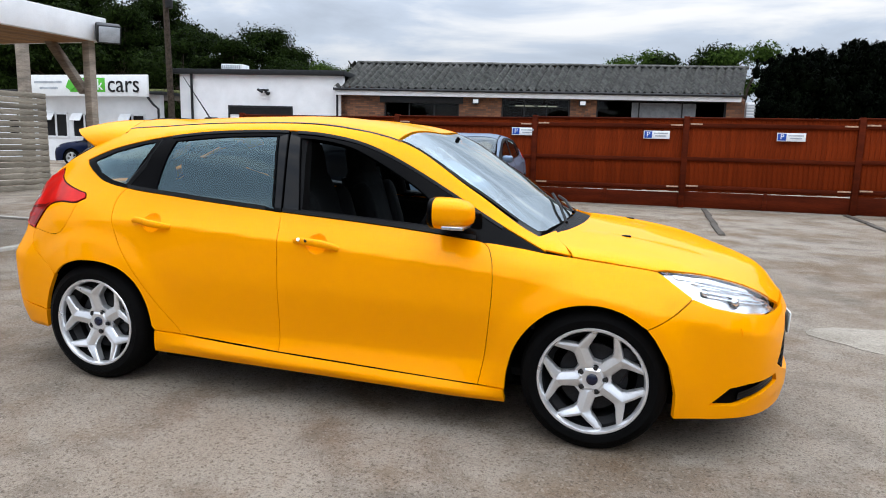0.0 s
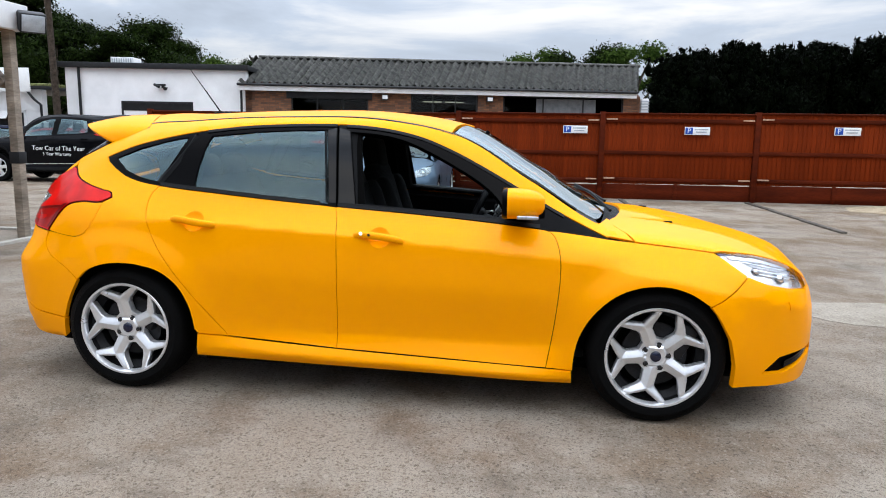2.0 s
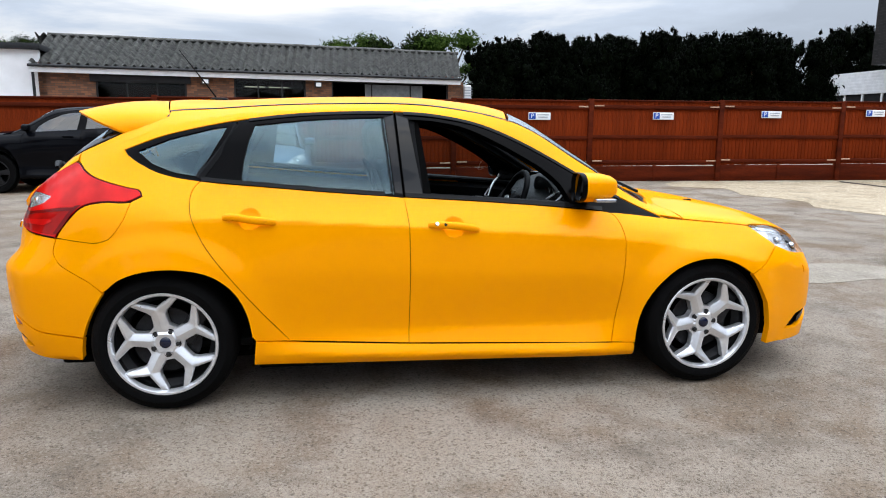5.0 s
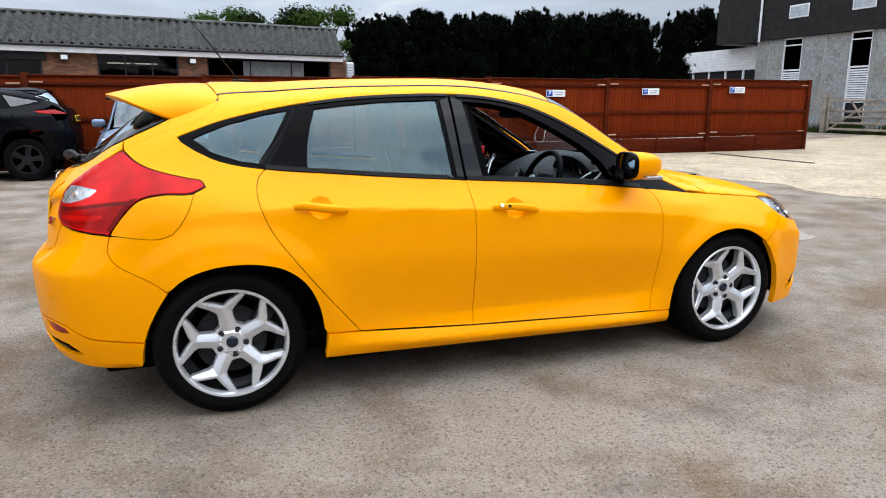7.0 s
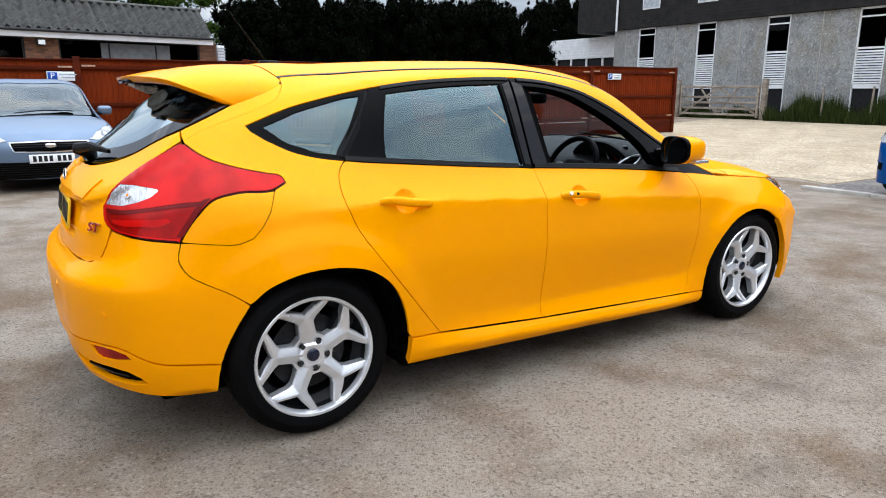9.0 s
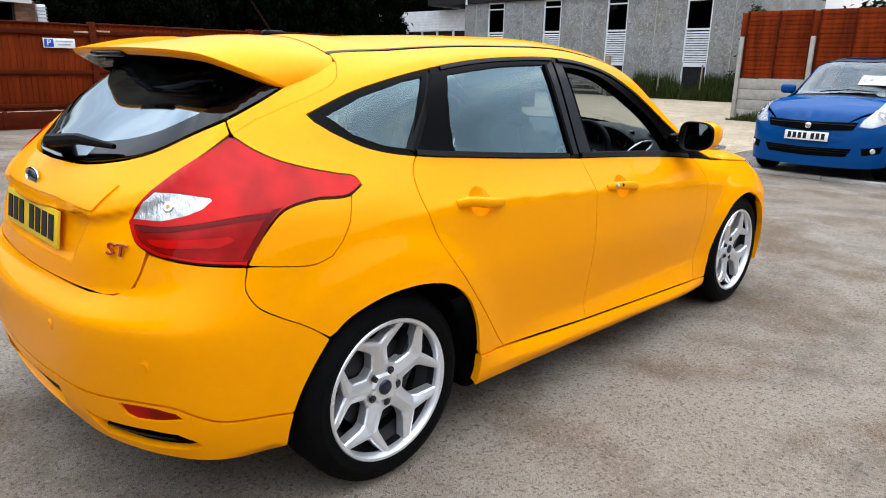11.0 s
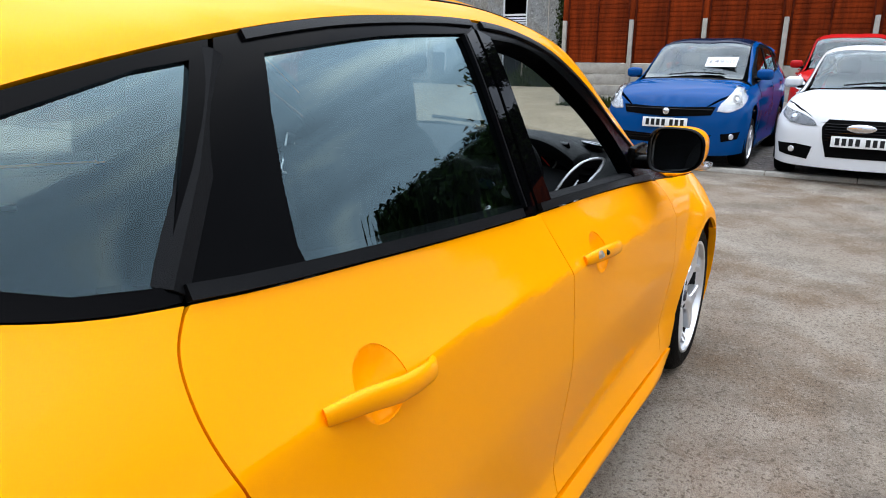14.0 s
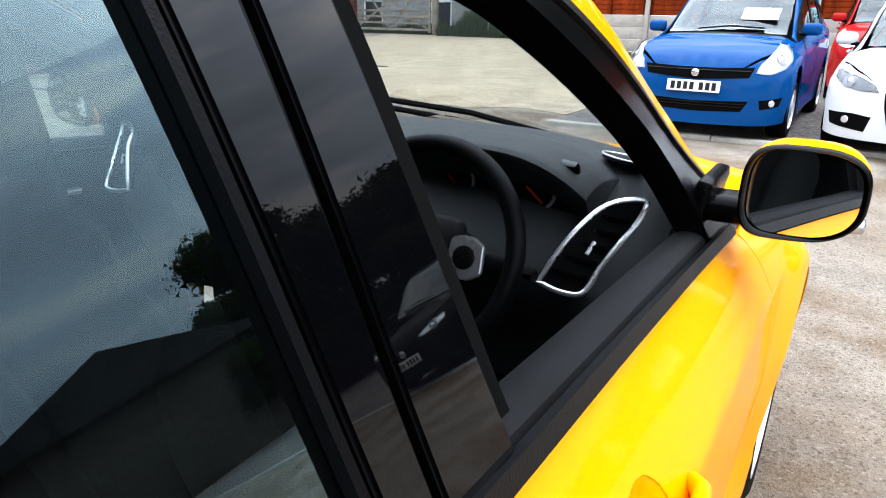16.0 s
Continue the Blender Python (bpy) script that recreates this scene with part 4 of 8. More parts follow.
kerb = thing("kerb", "low concrete kerb edging the parking strip", "kerb", kind="structure")
for k in range(20):
    part("kerb_stone", moved(box(-.06, .06, -.455, .455, -.06, .045, .012), pose(7.02 + random.uniform(-.006, .006), 1.7 - k * .92, 0, 0, 0, random.uniform(-.5, .5))), CONCRETE, kerb)


def bay_divider(x, y0, y1, label):
    d = thing("bay_divider", label, "parking divider", group="bay dividers")
    n = 3
    for k in range(n):
        a, b = y0 + (y1 - y0) * k / n, y0 + (y1 - y0) * (k + 1) / n - .01
        part("timber", box(x - .05 + .03 * (k - 1), x + .05 + .03 * (k - 1), a, b, -.04, .028, .01), OLD_TIMBER, d)


bay_divider(2.70, 7.3, 11.8, "flat weathered timber bay divider on the tarmac")
bay_divider(5.42, 6.8, 11.8, "flat weathered timber bay divider on the tarmac")
bay_divider(12.0, 8.0, 11.4, "flat dark timber bay divider on the gravel")


# ---- the stained timber fence with parking signs ----
FY = 11.97
fence = thing("timber_fence", "tall red-brown stained close-board fence with rails", "fence", kind="structure")
posts = [-8.55, -4.30, -.98, 2.27, 5.60, 8.98, 12.32, 15.95]
for x in posts:
    part("post", box(x - .06, x + .06, FY - .07, FY + .05, -.05, 1.89 + .01 * (x + 8) * .6, .008), FENCE_DARK, fence)
for a, b in zip(posts, posts[1:]):
    lift = .008 * (a + 8)
    for z in (.33, .93, 1.64):
        part("rail", box(a + .06, b - .06, FY - .055, FY - .012, z + lift, z + .085 + lift, .012), FENCE_DARK, fence)
        if z != .93:
            for e in (a + .08, b - .32):
                part("rail_cleat", box(e, e + .24, FY - .068, FY - .05, z + .05 + lift, z + .082 + lift, .004), FENCE_PALE, fence)
    part("cap_rail", box(a + .05, b - .05, FY - .05, FY + .05, 1.82 + lift, 1.855 + lift, .008), FENCE_DARK, fence)
    part("gravel_board", box(a + .06, b - .06, FY - .03, FY + .0, .01, .27 + lift, .006), FENCE_DARK, fence)
    mid = (a + b) / 2
    part("board_stud", box(mid - .04, mid + .04, FY - .05, FY - .03, 0.01, .30 + lift, .006), FENCE_DARK, fence)
board = mesh_of("board", moved(box(-.052, .052, -.009, .009, 0, 1.56, .003), pose(0, 0, 0, 0, 0, 7)), FENCE_RED)
x = posts[0] + .1
while x < posts[-1] - .05:
    ob = new("board", board)
    ob.parent = fence
    ob.matrix_basis = pose(x, FY + .006, .27 + .008 * (x + 8) + random.uniform(-.006, .006))
    x += .0965
for k in range(2):
    part("return_post", box(15.98, 16.10, FY + .05 + k * 1.75, FY + .17 + k * 1.75, 0, 2.02, .008), FENCE_DARK, fence)
for k in range(18):
    ob = new("board", board)
    ob.parent = fence
    ob.matrix_basis = pose(16.04, FY + .22 + k * .0965, .30, 0, 0, 90)


def parking_sign(x, z):
    s = thing("parking_sign", "small white parking sign with a blue P on the fence", "sign", pose(x, FY - .063, z), group="parking signs on the fence")
    part("plate", box(0, .54, -.006, .006, -.085, .085, .004), SIGN_WHITE, s)
    part("blue_square", box(.015, .175, -.0085, -.004, -.07, .07, .002), SIGN_BLUE, s)
    writing("P", .15, SIGN_WHITE, pose(.095, -.010, 0), s, "letter")
    for k, (a, b) in enumerate(((.21, .50), (.24, .47))):
        part("text_bar", box(a, b, -.0085, -.004, .018 - k * .055, .045 - k * .055), SIGN_PALE, s)


for x, z in ((-1.50, 1.565), (1.40, 1.55), (4.05, 1.555), (7.17, 1.59), (10.05, 1.655), (12.97, 1.72)):
    parking_sign(x, z)
ga = thing("assembly_sign", "green safety sign with white symbols on the fence", "sign", pose(-8.36, FY - .075, 1.45))
part("plate", box(0, .30, -.006, .006, -.24, .24, .004), SAFE_GREEN, ga)
for a, b, c, d in ((.05, .25, .03, .20), (.05, .25, -.20, -.14), (.08, .22, -.10, -.05)):
    part("symbol", box(a, b, -.0085, -.005, c, d), SIGN_WHITE, ga)


# ---- the brick workshop with its corrugated roof ----
def brick_material():
    m = bpy.data.materials.new("red_brown_brick")
    m.use_nodes = True
    nt = m.node_tree
    b = nt.nodes["Principled BSDF"]
    b.inputs["Roughness"].default_value = .85
    tc = nt.nodes.new("ShaderNodeTexCoord")
    mp = nt.nodes.new("ShaderNodeMapping")
    mp.inputs["Rotation"].default_value = (radians(90), 0, 0)
    br = nt.nodes.new("ShaderNodeTexBrick")
    br.inputs["Scale"].default_value = 1.0
    br.inputs["Brick Width"].default_value, br.inputs["Row Height"].default_value, br.inputs["Mortar Size"].default_value = .225, .075, .006
    br.inputs["Color1"].default_value, br.inputs["Color2"].default_value, br.inputs["Mortar"].default_value = (.25, .105, .048, 1), (.10, .046, .027, 1), (.07, .06, .05, 1)
    nt.links.new(tc.outputs["Object"], mp.inputs["Vector"])
    nt.links.new(mp.outputs[0], br.inputs["Vector"])
    nt.links.new(br.outputs["Color"], b.inputs["Base Color"])
    bp = nt.nodes.new("ShaderNodeBump")
    bp.inputs["Strength"].default_value, bp.inputs["Distance"].default_value, bp.invert = .8, .01, True
    nt.links.new(br.outputs["Fac"], bp.inputs["Height"])
    nt.links.new(bp.outputs[0], b.inputs["Normal"])
    return m


BRICK = brick_material()
BL = 15.5
shop = thing("brick_workshop", "long low brick workshop with a corrugated cement roof", "building", pose(-10.3, 21.82, 0, 0, 0, 11.0))
openings = [(1.72, 4.70), (6.35, 9.0), (10.0, 14.85)]
xs = [0] + [v for o in openings for v in o] + [BL]
for k in range(0, len(xs), 2):
    part("brick_pier", box(xs[k], xs[k + 1], 0, .25, 0, 3.0), BRICK, shop, smooth=False)
part("sill_wall", box(0.0, BL, .002, .248, 0, 2.02), BRICK, shop, smooth=False)
part("back_wall", box(0, BL, 7.8, 8.05, 0, 3.2), BRICK, shop, smooth=False)
for xx in (-.02, BL - .23):
    part("gable_wall", prism([(0, 0), (8.05, 0), (8.05, 3.1), (4.0, 4.55), (0, 3.05)], .25, axis="x"), BRICK, shop, smooth=False).matrix_basis = Matrix.Translation((xx, 0, 0))
for a, b in openings:
    w = new("window")
    w.parent = shop
    tagged(w, "dark strip window")
    part("pane", box(a + .05, b - .05, .10, .11, 2.06, 2.96), WINDOW, w)
    part("frame", joined(box(a, a + .06, .04, .16, 2.0, 3.0), box(b - .06, b, .04, .16, 2.0, 3.0), box(a, b, .04, .16, 2.0, 2.06), box(a, b, .04, .16, 2.95, 3.0)), DARK_TRIM, w)
    for k in range(1, 3):
        q = a + (b - a) * k / 3
        part("mullion", box(q - .025, q + .025, .06, .14, 2.06, 2.95), DARK_TRIM, w)
part("roller_box", box(1.55, 4.85, -.10, .02, 2.72, 2.98, .02), DARK_TRIM, shop)
part("blind", box(11.35, 13.75, .085, .095, 2.30, 2.90), SIGN_GREY, shop, "grey blind behind the window")
for a, b in ((6.9, 7.7), (7.85, 8.65)):
    part("strip_light", box(a, b, 2.2, 2.28, 2.78, 2.82), LAMP_ON, shop, "lit fluorescent tube")
part("ceiling", box(.2, BL - .2, .3, 7.8, 3.02, 3.06), ROOM_SHADE, shop)
part("room_floor", box(.2, BL - .2, .3, 7.8, .0, .05), ROOM_SHADE, shop)
part("fascia", box(-.20, BL - .22, -.30, -.22, 2.97, 3.15, .006), WHITE_TRIM, shop, "white fascia board")
part("gutter", tube([(-.25, -.36, 3.19), (BL - .2, -.36, 3.19)], .05, 10), DARK_TRIM, shop)
part("downpipe", rod((-.14, -.16, .0), (-.14, -.16, 3.25), .045), DARK_TRIM, shop)


def corrugated(length, run, rise, pitch=.29, amp=.072, skew=0.0):
    bm = bmesh.new()
    n = int(length / pitch * 6)
    rows = []
    for j in range(4):
        t = j / 3
        rows.append([bm.verts.new(((length + skew * t) * i / n, run * t, rise * t + amp * math.sin(length * i / n / pitch * math.tau) + .012 * math.sin(i * .013 + j))) for i in range(n + 1)])
    for a, b in zip(rows, rows[1:]):
        for i in range(n):
            bm.faces.new((a[i], a[i + 1], b[i + 1], b[i]))
    top = bmesh.ops.solidify(bm, geom=list(bm.faces), thickness=.02)
    return bm


part("roof_front", moved(corrugated(BL + .05, 4.45, 1.42, skew=1.5), Matrix.Translation((-.25, -.36, 3.24))), ASBESTOS, shop, "mossy corrugated cement roof slope", angle=50)
part("roof_back", moved(corrugated(BL + 2.0, 4.45, 1.42), Matrix.Translation((BL + 1.3, 8.5, 3.24)) @ pose(0, 0, 0, 0, 0, 180)), ASBESTOS, shop, angle=50)
for k in range(14):
    a = -.25 + k * (BL + 1.55) / 14
    part("ridge_tile", tube([(a, 4.07, 4.665 + .008 * (k % 3)), (a + (BL + 1.55) / 14 + .03, 4.07, 4.665 + .008 * ((k + 1) % 3))], .13, 10, flat=.6), ASBESTOS, shop)
for xx in (5.35, 9.45):
    lampm = part("wall_lamp", box(xx - .13, xx + .13, -.26, -.02, 2.72, 2.92, .02), DARK_TRIM, shop, "small black wall floodlight")
    part("lamp_pane", box(xx - .10, xx + .10, -.268, -.255, 2.75, 2.89), SIGN_WHITE, lampm)
ac = part("air_unit", box(BL + .12, BL + .42, .1, .8, 2.25, 3.0, .03), WHITE_TRIM, shop, "white air-conditioning unit")
for k in range(6):
    part("grille_bar", box(BL + .10, BL + .44, .07, .10, 2.32 + k * .11, 2.36 + k * .11), SIGN_PALE, ac)

# ---- white flat-roofed building ----
hall = thing("white_building", "white rendered flat-roofed building with a dark parapet", "building", pose(-18.3, 20.7, 0, 0, 0, 8.5))
part("wall", box(1.2, 8.1, 0, .3, 0, 3.72), WHITE_PAINT, hall, smooth=False)
part("end_wall", box(1.2, 1.5, .3, 9, 0, 3.72), WHITE_PAINT, hall, smooth=False)
part("roof_edge", box(1.0, 8.2, -.18, 9, 3.72, 3.92, .01), DARK_TRIM, hall, "dark flat roof edge")
# the opening's inner shade is a near-black block
part("window_strip", box(3.35, 5.95, -.015, .2, 2.14, 2.42), ROOM_SHADE, hall)
part("window_frame", joined(box(3.28, 6.02, -.03, .02, 2.42, 2.50), box(3.28, 3.35, -.03, .02, 1.9, 2.42), box(5.95, 6.02, -.03, .02, 1.9, 2.42)), DARK_TRIM, hall)
part("downpipe", rod((1.75, -.08, 0), (1.75, -.08, 3.72), .05), DARK_TRIM, hall)
cam_ = thing("security_camera", "black security cameras on a white wall", "camera", pose(-18.3, 20.7, 0, 0, 0, 8.5) @ Matrix.Translation((4.92, -.05, 3.05)))
part("bracket", joined(box(-.25, .12, -.16, -.02, .04, .10, .01), box(-.04, .04, -.06, .05, -.05, .1)), DARK_TRIM, cam_)
part("camera_body", rod((-.28, -.14, .08), (-.05, -.30, -.02), .05), DARK_TRIM, cam_)
part("dome", moved(lathe([(.09, .0), (.08, -.07), (.04, -.11), (.001, -.12)], 16), pose(.12, -.12, -.02)), DARK_TRIM, cam_)
unit = thing("rooftop_unit", "pale louvred rooftop ventilation unit", "vent", pose(-16.7, 23.2, 3.92, 0, 0, 8.5))
part("casing", box(0, .95, 0, .8, 0, .45, .02), WHITE_TRIM, unit)
for k in range(9):
    part("louvre", box(.06 + k * .095, .10 + k * .095, -.03, .0, .06, .40), SIGN_PALE, unit)

# ---- low white office with the sign ----
office = thing("low_office", "low white office with small windows under a long sign", "building", pose(-27.5, 20.2, 0, 0, 0, 6))
part("wall", box(0, 9.2, 0, .3, 0, 2.9), WHITE_PAINT, office, smooth=False)
part("roof", box(-.2, 9.5, -.25, 5, 2.9, 3.02, .01), DARK_TRIM, office)
part("mossy_roof", box(6.5, 9.4, .4, 4, 3.02, 3.16, .05), surface("moss", (.16, .17, .06), .9, var=.4, scale=9), office)
part("gutter_pipe", tube([(8.7, -.18, 2.86), (9.0, -.2, 2.5), (9.25, -.2, 2.3), (9.25, -.2, 0)], .05, 8), DARK_TRIM, office)
for x in (1.8, 3.6, 5.0, 7.3):
    w = new("window")
    w.parent = office
    part("frame", joined(box(x, x + 1.2, -.04, .02, 1.0, 1.08), box(x, x + 1.2, -.04, .02, 2.0, 2.08), box(x, x + .07, -.04, .02, 1.0, 2.08), box(x + 1.13, x + 1.2, -.04, .02, 1.0, 2.08), box(x + .56, x + .64, -.04, .02, 1.0, 2.08)), WHITE_TRIM, w)
    # opaque pane, painted as dark as the unlit room behind it
    part("pane", box(x + .05, x + 1.15, -.012, -.004, 1.05, 2.03), ROOM_SHADE, w)
    part("open_casement", moved(joined(box(0, .5, -.02, .02, -.36, 0)), pose(x + .07, -.08, 2.05, -35, 0, 0)), WHITE_TRIM, w)
sign = thing("shop_sign", "long white shop sign with a green panel and black lettering", "sign", pose(-23.94, 20.0, 3.19, 0, 0, 0))
part("board", box(0, 5.98, -.05, .05, -.45, .42, .01), SIGN_WHITE, sign)
part("green_panel", box(2.15, 3.92, -.062, -.045, -.28, .30, .01), SIGN_GREEN, sign)
writing("think", .62, SIGN_WHITE, pose(3.18, -.066, 0), sign, "letters", .006)
part("green_mark", moved(prism([(-.28, -.1), (-.05, -.25), (.2, -.1), (.25, .2), (.1, .02), (-.1, .22)], .02, axis="y"), Matrix.Translation((2.22, -.08, .02))), SIGN_GREEN, sign)
writing("cars", .98, SIGN_BLACK, pose(4.83, -.065, .02), sign, "letters", .008)
for z, a, b in ((.12, .28, 1.72), (-.12, .55, 1.50)):
    part("address_bar", box(a, b, -.058, -.045, z - .045, z + .045), SIGN_PALE, sign)
pole = thing("telegraph_pole", "dark wooden telegraph pole", "pole", pose(-17.15, 20.4, 0))
part("shaft", rod((0, 0, 0), (-.18, 0, 8.4), .14, .10, 14), BARK, pole)
part("equipment_box", box(-.02, .22, -.2, 0, 6.2, 6.9, .03), DARK_TRIM, pole)

# ---- canopy at the yard's edge ----
can = thing("timber_canopy", "open timber canopy with a white fascia and boarded soffit", "canopy", pose(.07, 0, 0))
part("fascia", box(-5.45, -5.36, -2.0, 3.75, 2.47, 2.77, .006), WHITE_TRIM, can, "white painted fascia")
part("end_fascia", box(-12.0, -5.36, 3.66, 3.75, 2.475, 2.765, .006), WHITE_TRIM, can)
part("roof", box(-12.0, -5.46, -2.0, 3.65, 2.70, 2.74, .01), DARK_TRIM, can)
for k in range(28):
    part("soffit_board", box(-12.0 + k * .235, -11.775 + k * .235, -2.0, 3.66, 2.47, 2.495, .003), SOFFIT, can)
part("post", box(-5.57, -5.46, 3.54, 3.65, 0, 2.47, .012), GREY_WOOD, can, "weathered square post")
part("post_band", box(-5.58, -5.45, 3.53, 3.66, .92, 1.06, .004), DARK_TRIM, can)
part("brace", moved(box(-.05, .05, -.05, .05, -.42, .42, .008), pose(-5.86, 3.58, 2.17, 0, -38, 0)), GREY_WOOD, can)
part("back_post", box(-9.5, -9.34, 3.50, 3.66, 0, 2.47, .012), GREY_WOOD, can)
part("base_edge", joined(box(-5.46, -5.36, -2.0, 4.30, -.05, .035, .01)), CONCRETE, can)
part("base_end", joined(box(-12.0, -5.46, 4.20, 4.30, -.05, .035, .01)), CONCRETE, can)
fl = thing("floodlight", "black floodlight on a bracket under the canopy fascia", "lamp", pose(-5.24, 3.70, 2.58, 0, 0, -40))
part("housing", joined(moved(box(-.07, .10, -.14, .14, -.12, .11, .02), pose(.08, 0, 0, 0, 18, 0))), DARK_TRIM, fl)
part("lens", moved(box(.10, .112, -.12, .12, -.10, .09, .004), pose(.08, 0, 0, 0, 18, 0)), SIGN_PALE, fl)
part("bracket", tube([(-.10, 0, .09), (-.02, 0, .11), (.06, 0, .02)], .018, 8), DARK_TRIM, fl)
slat = thing("slatted_screen", "weathered horizontal timber slat screen", "fence")
for k in range(17):
    part("slat", box(-11.50, -11.46, 2.0, 8.7, .02 + k * .125, .13 + k * .125, .008), SLAT_WOOD, slat)
for y in (2.1, 4.3, 6.5, 8.66):
    part("post", box(-11.62, -11.50, y - .06, y + .06, 0, 2.13, .008), GREY_WOOD, slat)
lp = thing("timber_post", "plain grey timber post behind the slat screen", "post", pose(-12.36, 9.0, 0))
part("shaft", box(-.1, .1, -.1, .1, 0, 3.6, .01), GREY_WOOD, lp)

# ---- the grey pebbledash block ----
GX = 28.2
blk = thing("grey_block", "two-storey pebbledash block with dark cladding above tall windows", "building")
bays = [(24.9, 23.7), (20.98, 19.85), (17.1, 15.95), (12.95, 11.75)]
edges = [26.7]
for a, b in bays:
    edges += [a, b]
edges.append(9.7)
for k in range(0, len(edges), 2):
    part("wall_panel", box(GX, GX + .3, edges[k + 1], edges[k], -.3, 4.68), PEBBLE, blk, smooth=False)
    y = (edges[k] + edges[k + 1]) / 2
    part("panel_joint", box(GX - .02, GX, y - .02, y + .02, -.3, 4.68), CONCRETE, blk)
for a, b in bays:
    w = new("window")
    w.parent = blk
    tagged(w, "tall white-framed window over a louvred panel")
    part("frame", joined(box(GX + .02, GX + .10, b, b + .06, .4, 4.68), box(GX + .02, GX + .10, a - .06, a, .4, 4.68), box(GX + .02, GX + .10, b, a, 3.02, 3.10), box(GX + .02, GX + .10, b, a, 1.42, 1.60), box(GX + .02, GX + .10, b, a, 4.28, 4.34), box(GX + .02, GX + .10, b, a, 4.60, 4.68)), WHITE_TRIM, w)
    part("pane", box(GX + .08, GX + .09, b + .05, a - .05, 3.1, 4.62), WINDOW, w)
    part("lower_pane", box(GX + .08, GX + .09, b + .05, a - .05, .4, 1.45), ROOM_SHADE, w)
    for k in range(13):
        part("louvre_slat", moved(box(-.05, .05, b + .06, a - .06, -.010, .010), pose(GX + .05, 0, 1.66 + k * .105, 0, -40, 0)), WHITE_TRIM, w)
    # near-black sheet in place of the unlit room
    part("shade_backing", box(GX + .20, GX + .22, b, a, 0, 4.68), ROOM_SHADE, w)
part("upper_wall", box(GX - .12, GX + 8, 9.7, 29.7, 4.70, 9.5), CLADDING, blk, "dark horizontal cladding", smooth=False)
for k in range(30):
    part("cladding_board", box(GX - .145, GX - .115, 9.7, 29.7, 4.70 + k * .16, 4.85 + k * .16), CLADDING, blk, smooth=False)
for y in (23.98, 20.35, 16.6, 12.9):
    w = new("upper_window")
    w.parent = blk
    part("frame", box(GX - .17, GX - .13, y - .60, y + .60, 5.62, 6.26, .01), WHITE_TRIM, w)
    part("pane", box(GX - .178, GX - .165, y - .54, y + .54, 5.70, 6.20), SIGN_PALE, w, "window with a pale blind drawn")
part("downpipe", rod((GX - .22, 26.4, 4.62), (GX - .22, 26.4, 9.5), .06), WHITE_TRIM, blk)
part("side_wall", box(GX + .3, GX + 8, 9.7, 10.0, -.3, 4.7), PEBBLE, blk, smooth=False)
annex = thing("white_annex", "white flat-roofed annex with a band of dark windows", "building")
part("parapet", box(29.02, 36, 26.72, 35.6, 3.27, 4.50), WHITE_PAINT, annex, "white parapet", smooth=False)
for k in range(7):
    part("parapet_board", moved(box(-.012, .012, 26.72, 35.6, 0, .172, .003), pose(29.0, 0, 3.27 + k * .175, 0, -4, 0)), WHITE_TRIM, annex)
# the dark behind the window band is painted on this block
part("wall", box(29.1, 36, 26.72, 35.5, -.3, 3.27), ROOM_SHADE, annex, smooth=False)
for k in range(6):
    part("mullion", box(29.02, 29.12, 27.0 + k * 1.4, 27.12 + k * 1.4, -.3, 3.32), WHITE_TRIM, annex)

# ---- field gate ----
gate = thing("field_gate", "five-bar wooden field gate with diagonal braces, closed", "gate", pose(26.8, 20.55, .1, 0, 0, -88))
for k, z in enumerate((.12, .40, .66, .92, 1.40)):
    part("bar", box(0, 4.3, -.02, .02, z - .05, z + .05, .01), GREY_WOOD, gate)
for x in (.05, 4.2):
    part("stile", box(x - .05, x + .05, -.04, .04, 0, 1.5, .01), GREY_WOOD, gate)
for a, b in (((.1, .1), (2.1, 1.38)), ((2.1, 1.38), (4.2, .1)), ((1.1, 1.38), (2.1, .1)), ((2.1, .1), (3.2, 1.38))):
    ang = math.degrees(math.atan2(b[1] - a[1], b[0] - a[0]))
    ln = math.dist(a, b) / 2
    part("brace", moved(box(-ln, ln, .02, .05, -.045, .045, .008), pose((a[0] + b[0]) / 2, 0, (a[1] + b[1]) / 2, 0, -ang, 0)), GREY_WOOD, gate)
for x in (-.18, 4.5):
    gp = thing("gate_post", "stout wooden gate post", "post", pose(26.8, 20.55, 0, 0, 0, -88) @ Matrix.Translation((x, 0, 0)), group="gate posts")
    part("shaft", box(-.11, .11, -.11, .11, -.1, 1.85, .02), GREY_WOOD, gp)

# ---- red panel fence on concrete posts ----
PX = 17.2
rf = thing("panel_fence", "red-brown lapped fence panels in concrete posts over concrete boards", "fence", kind="structure")
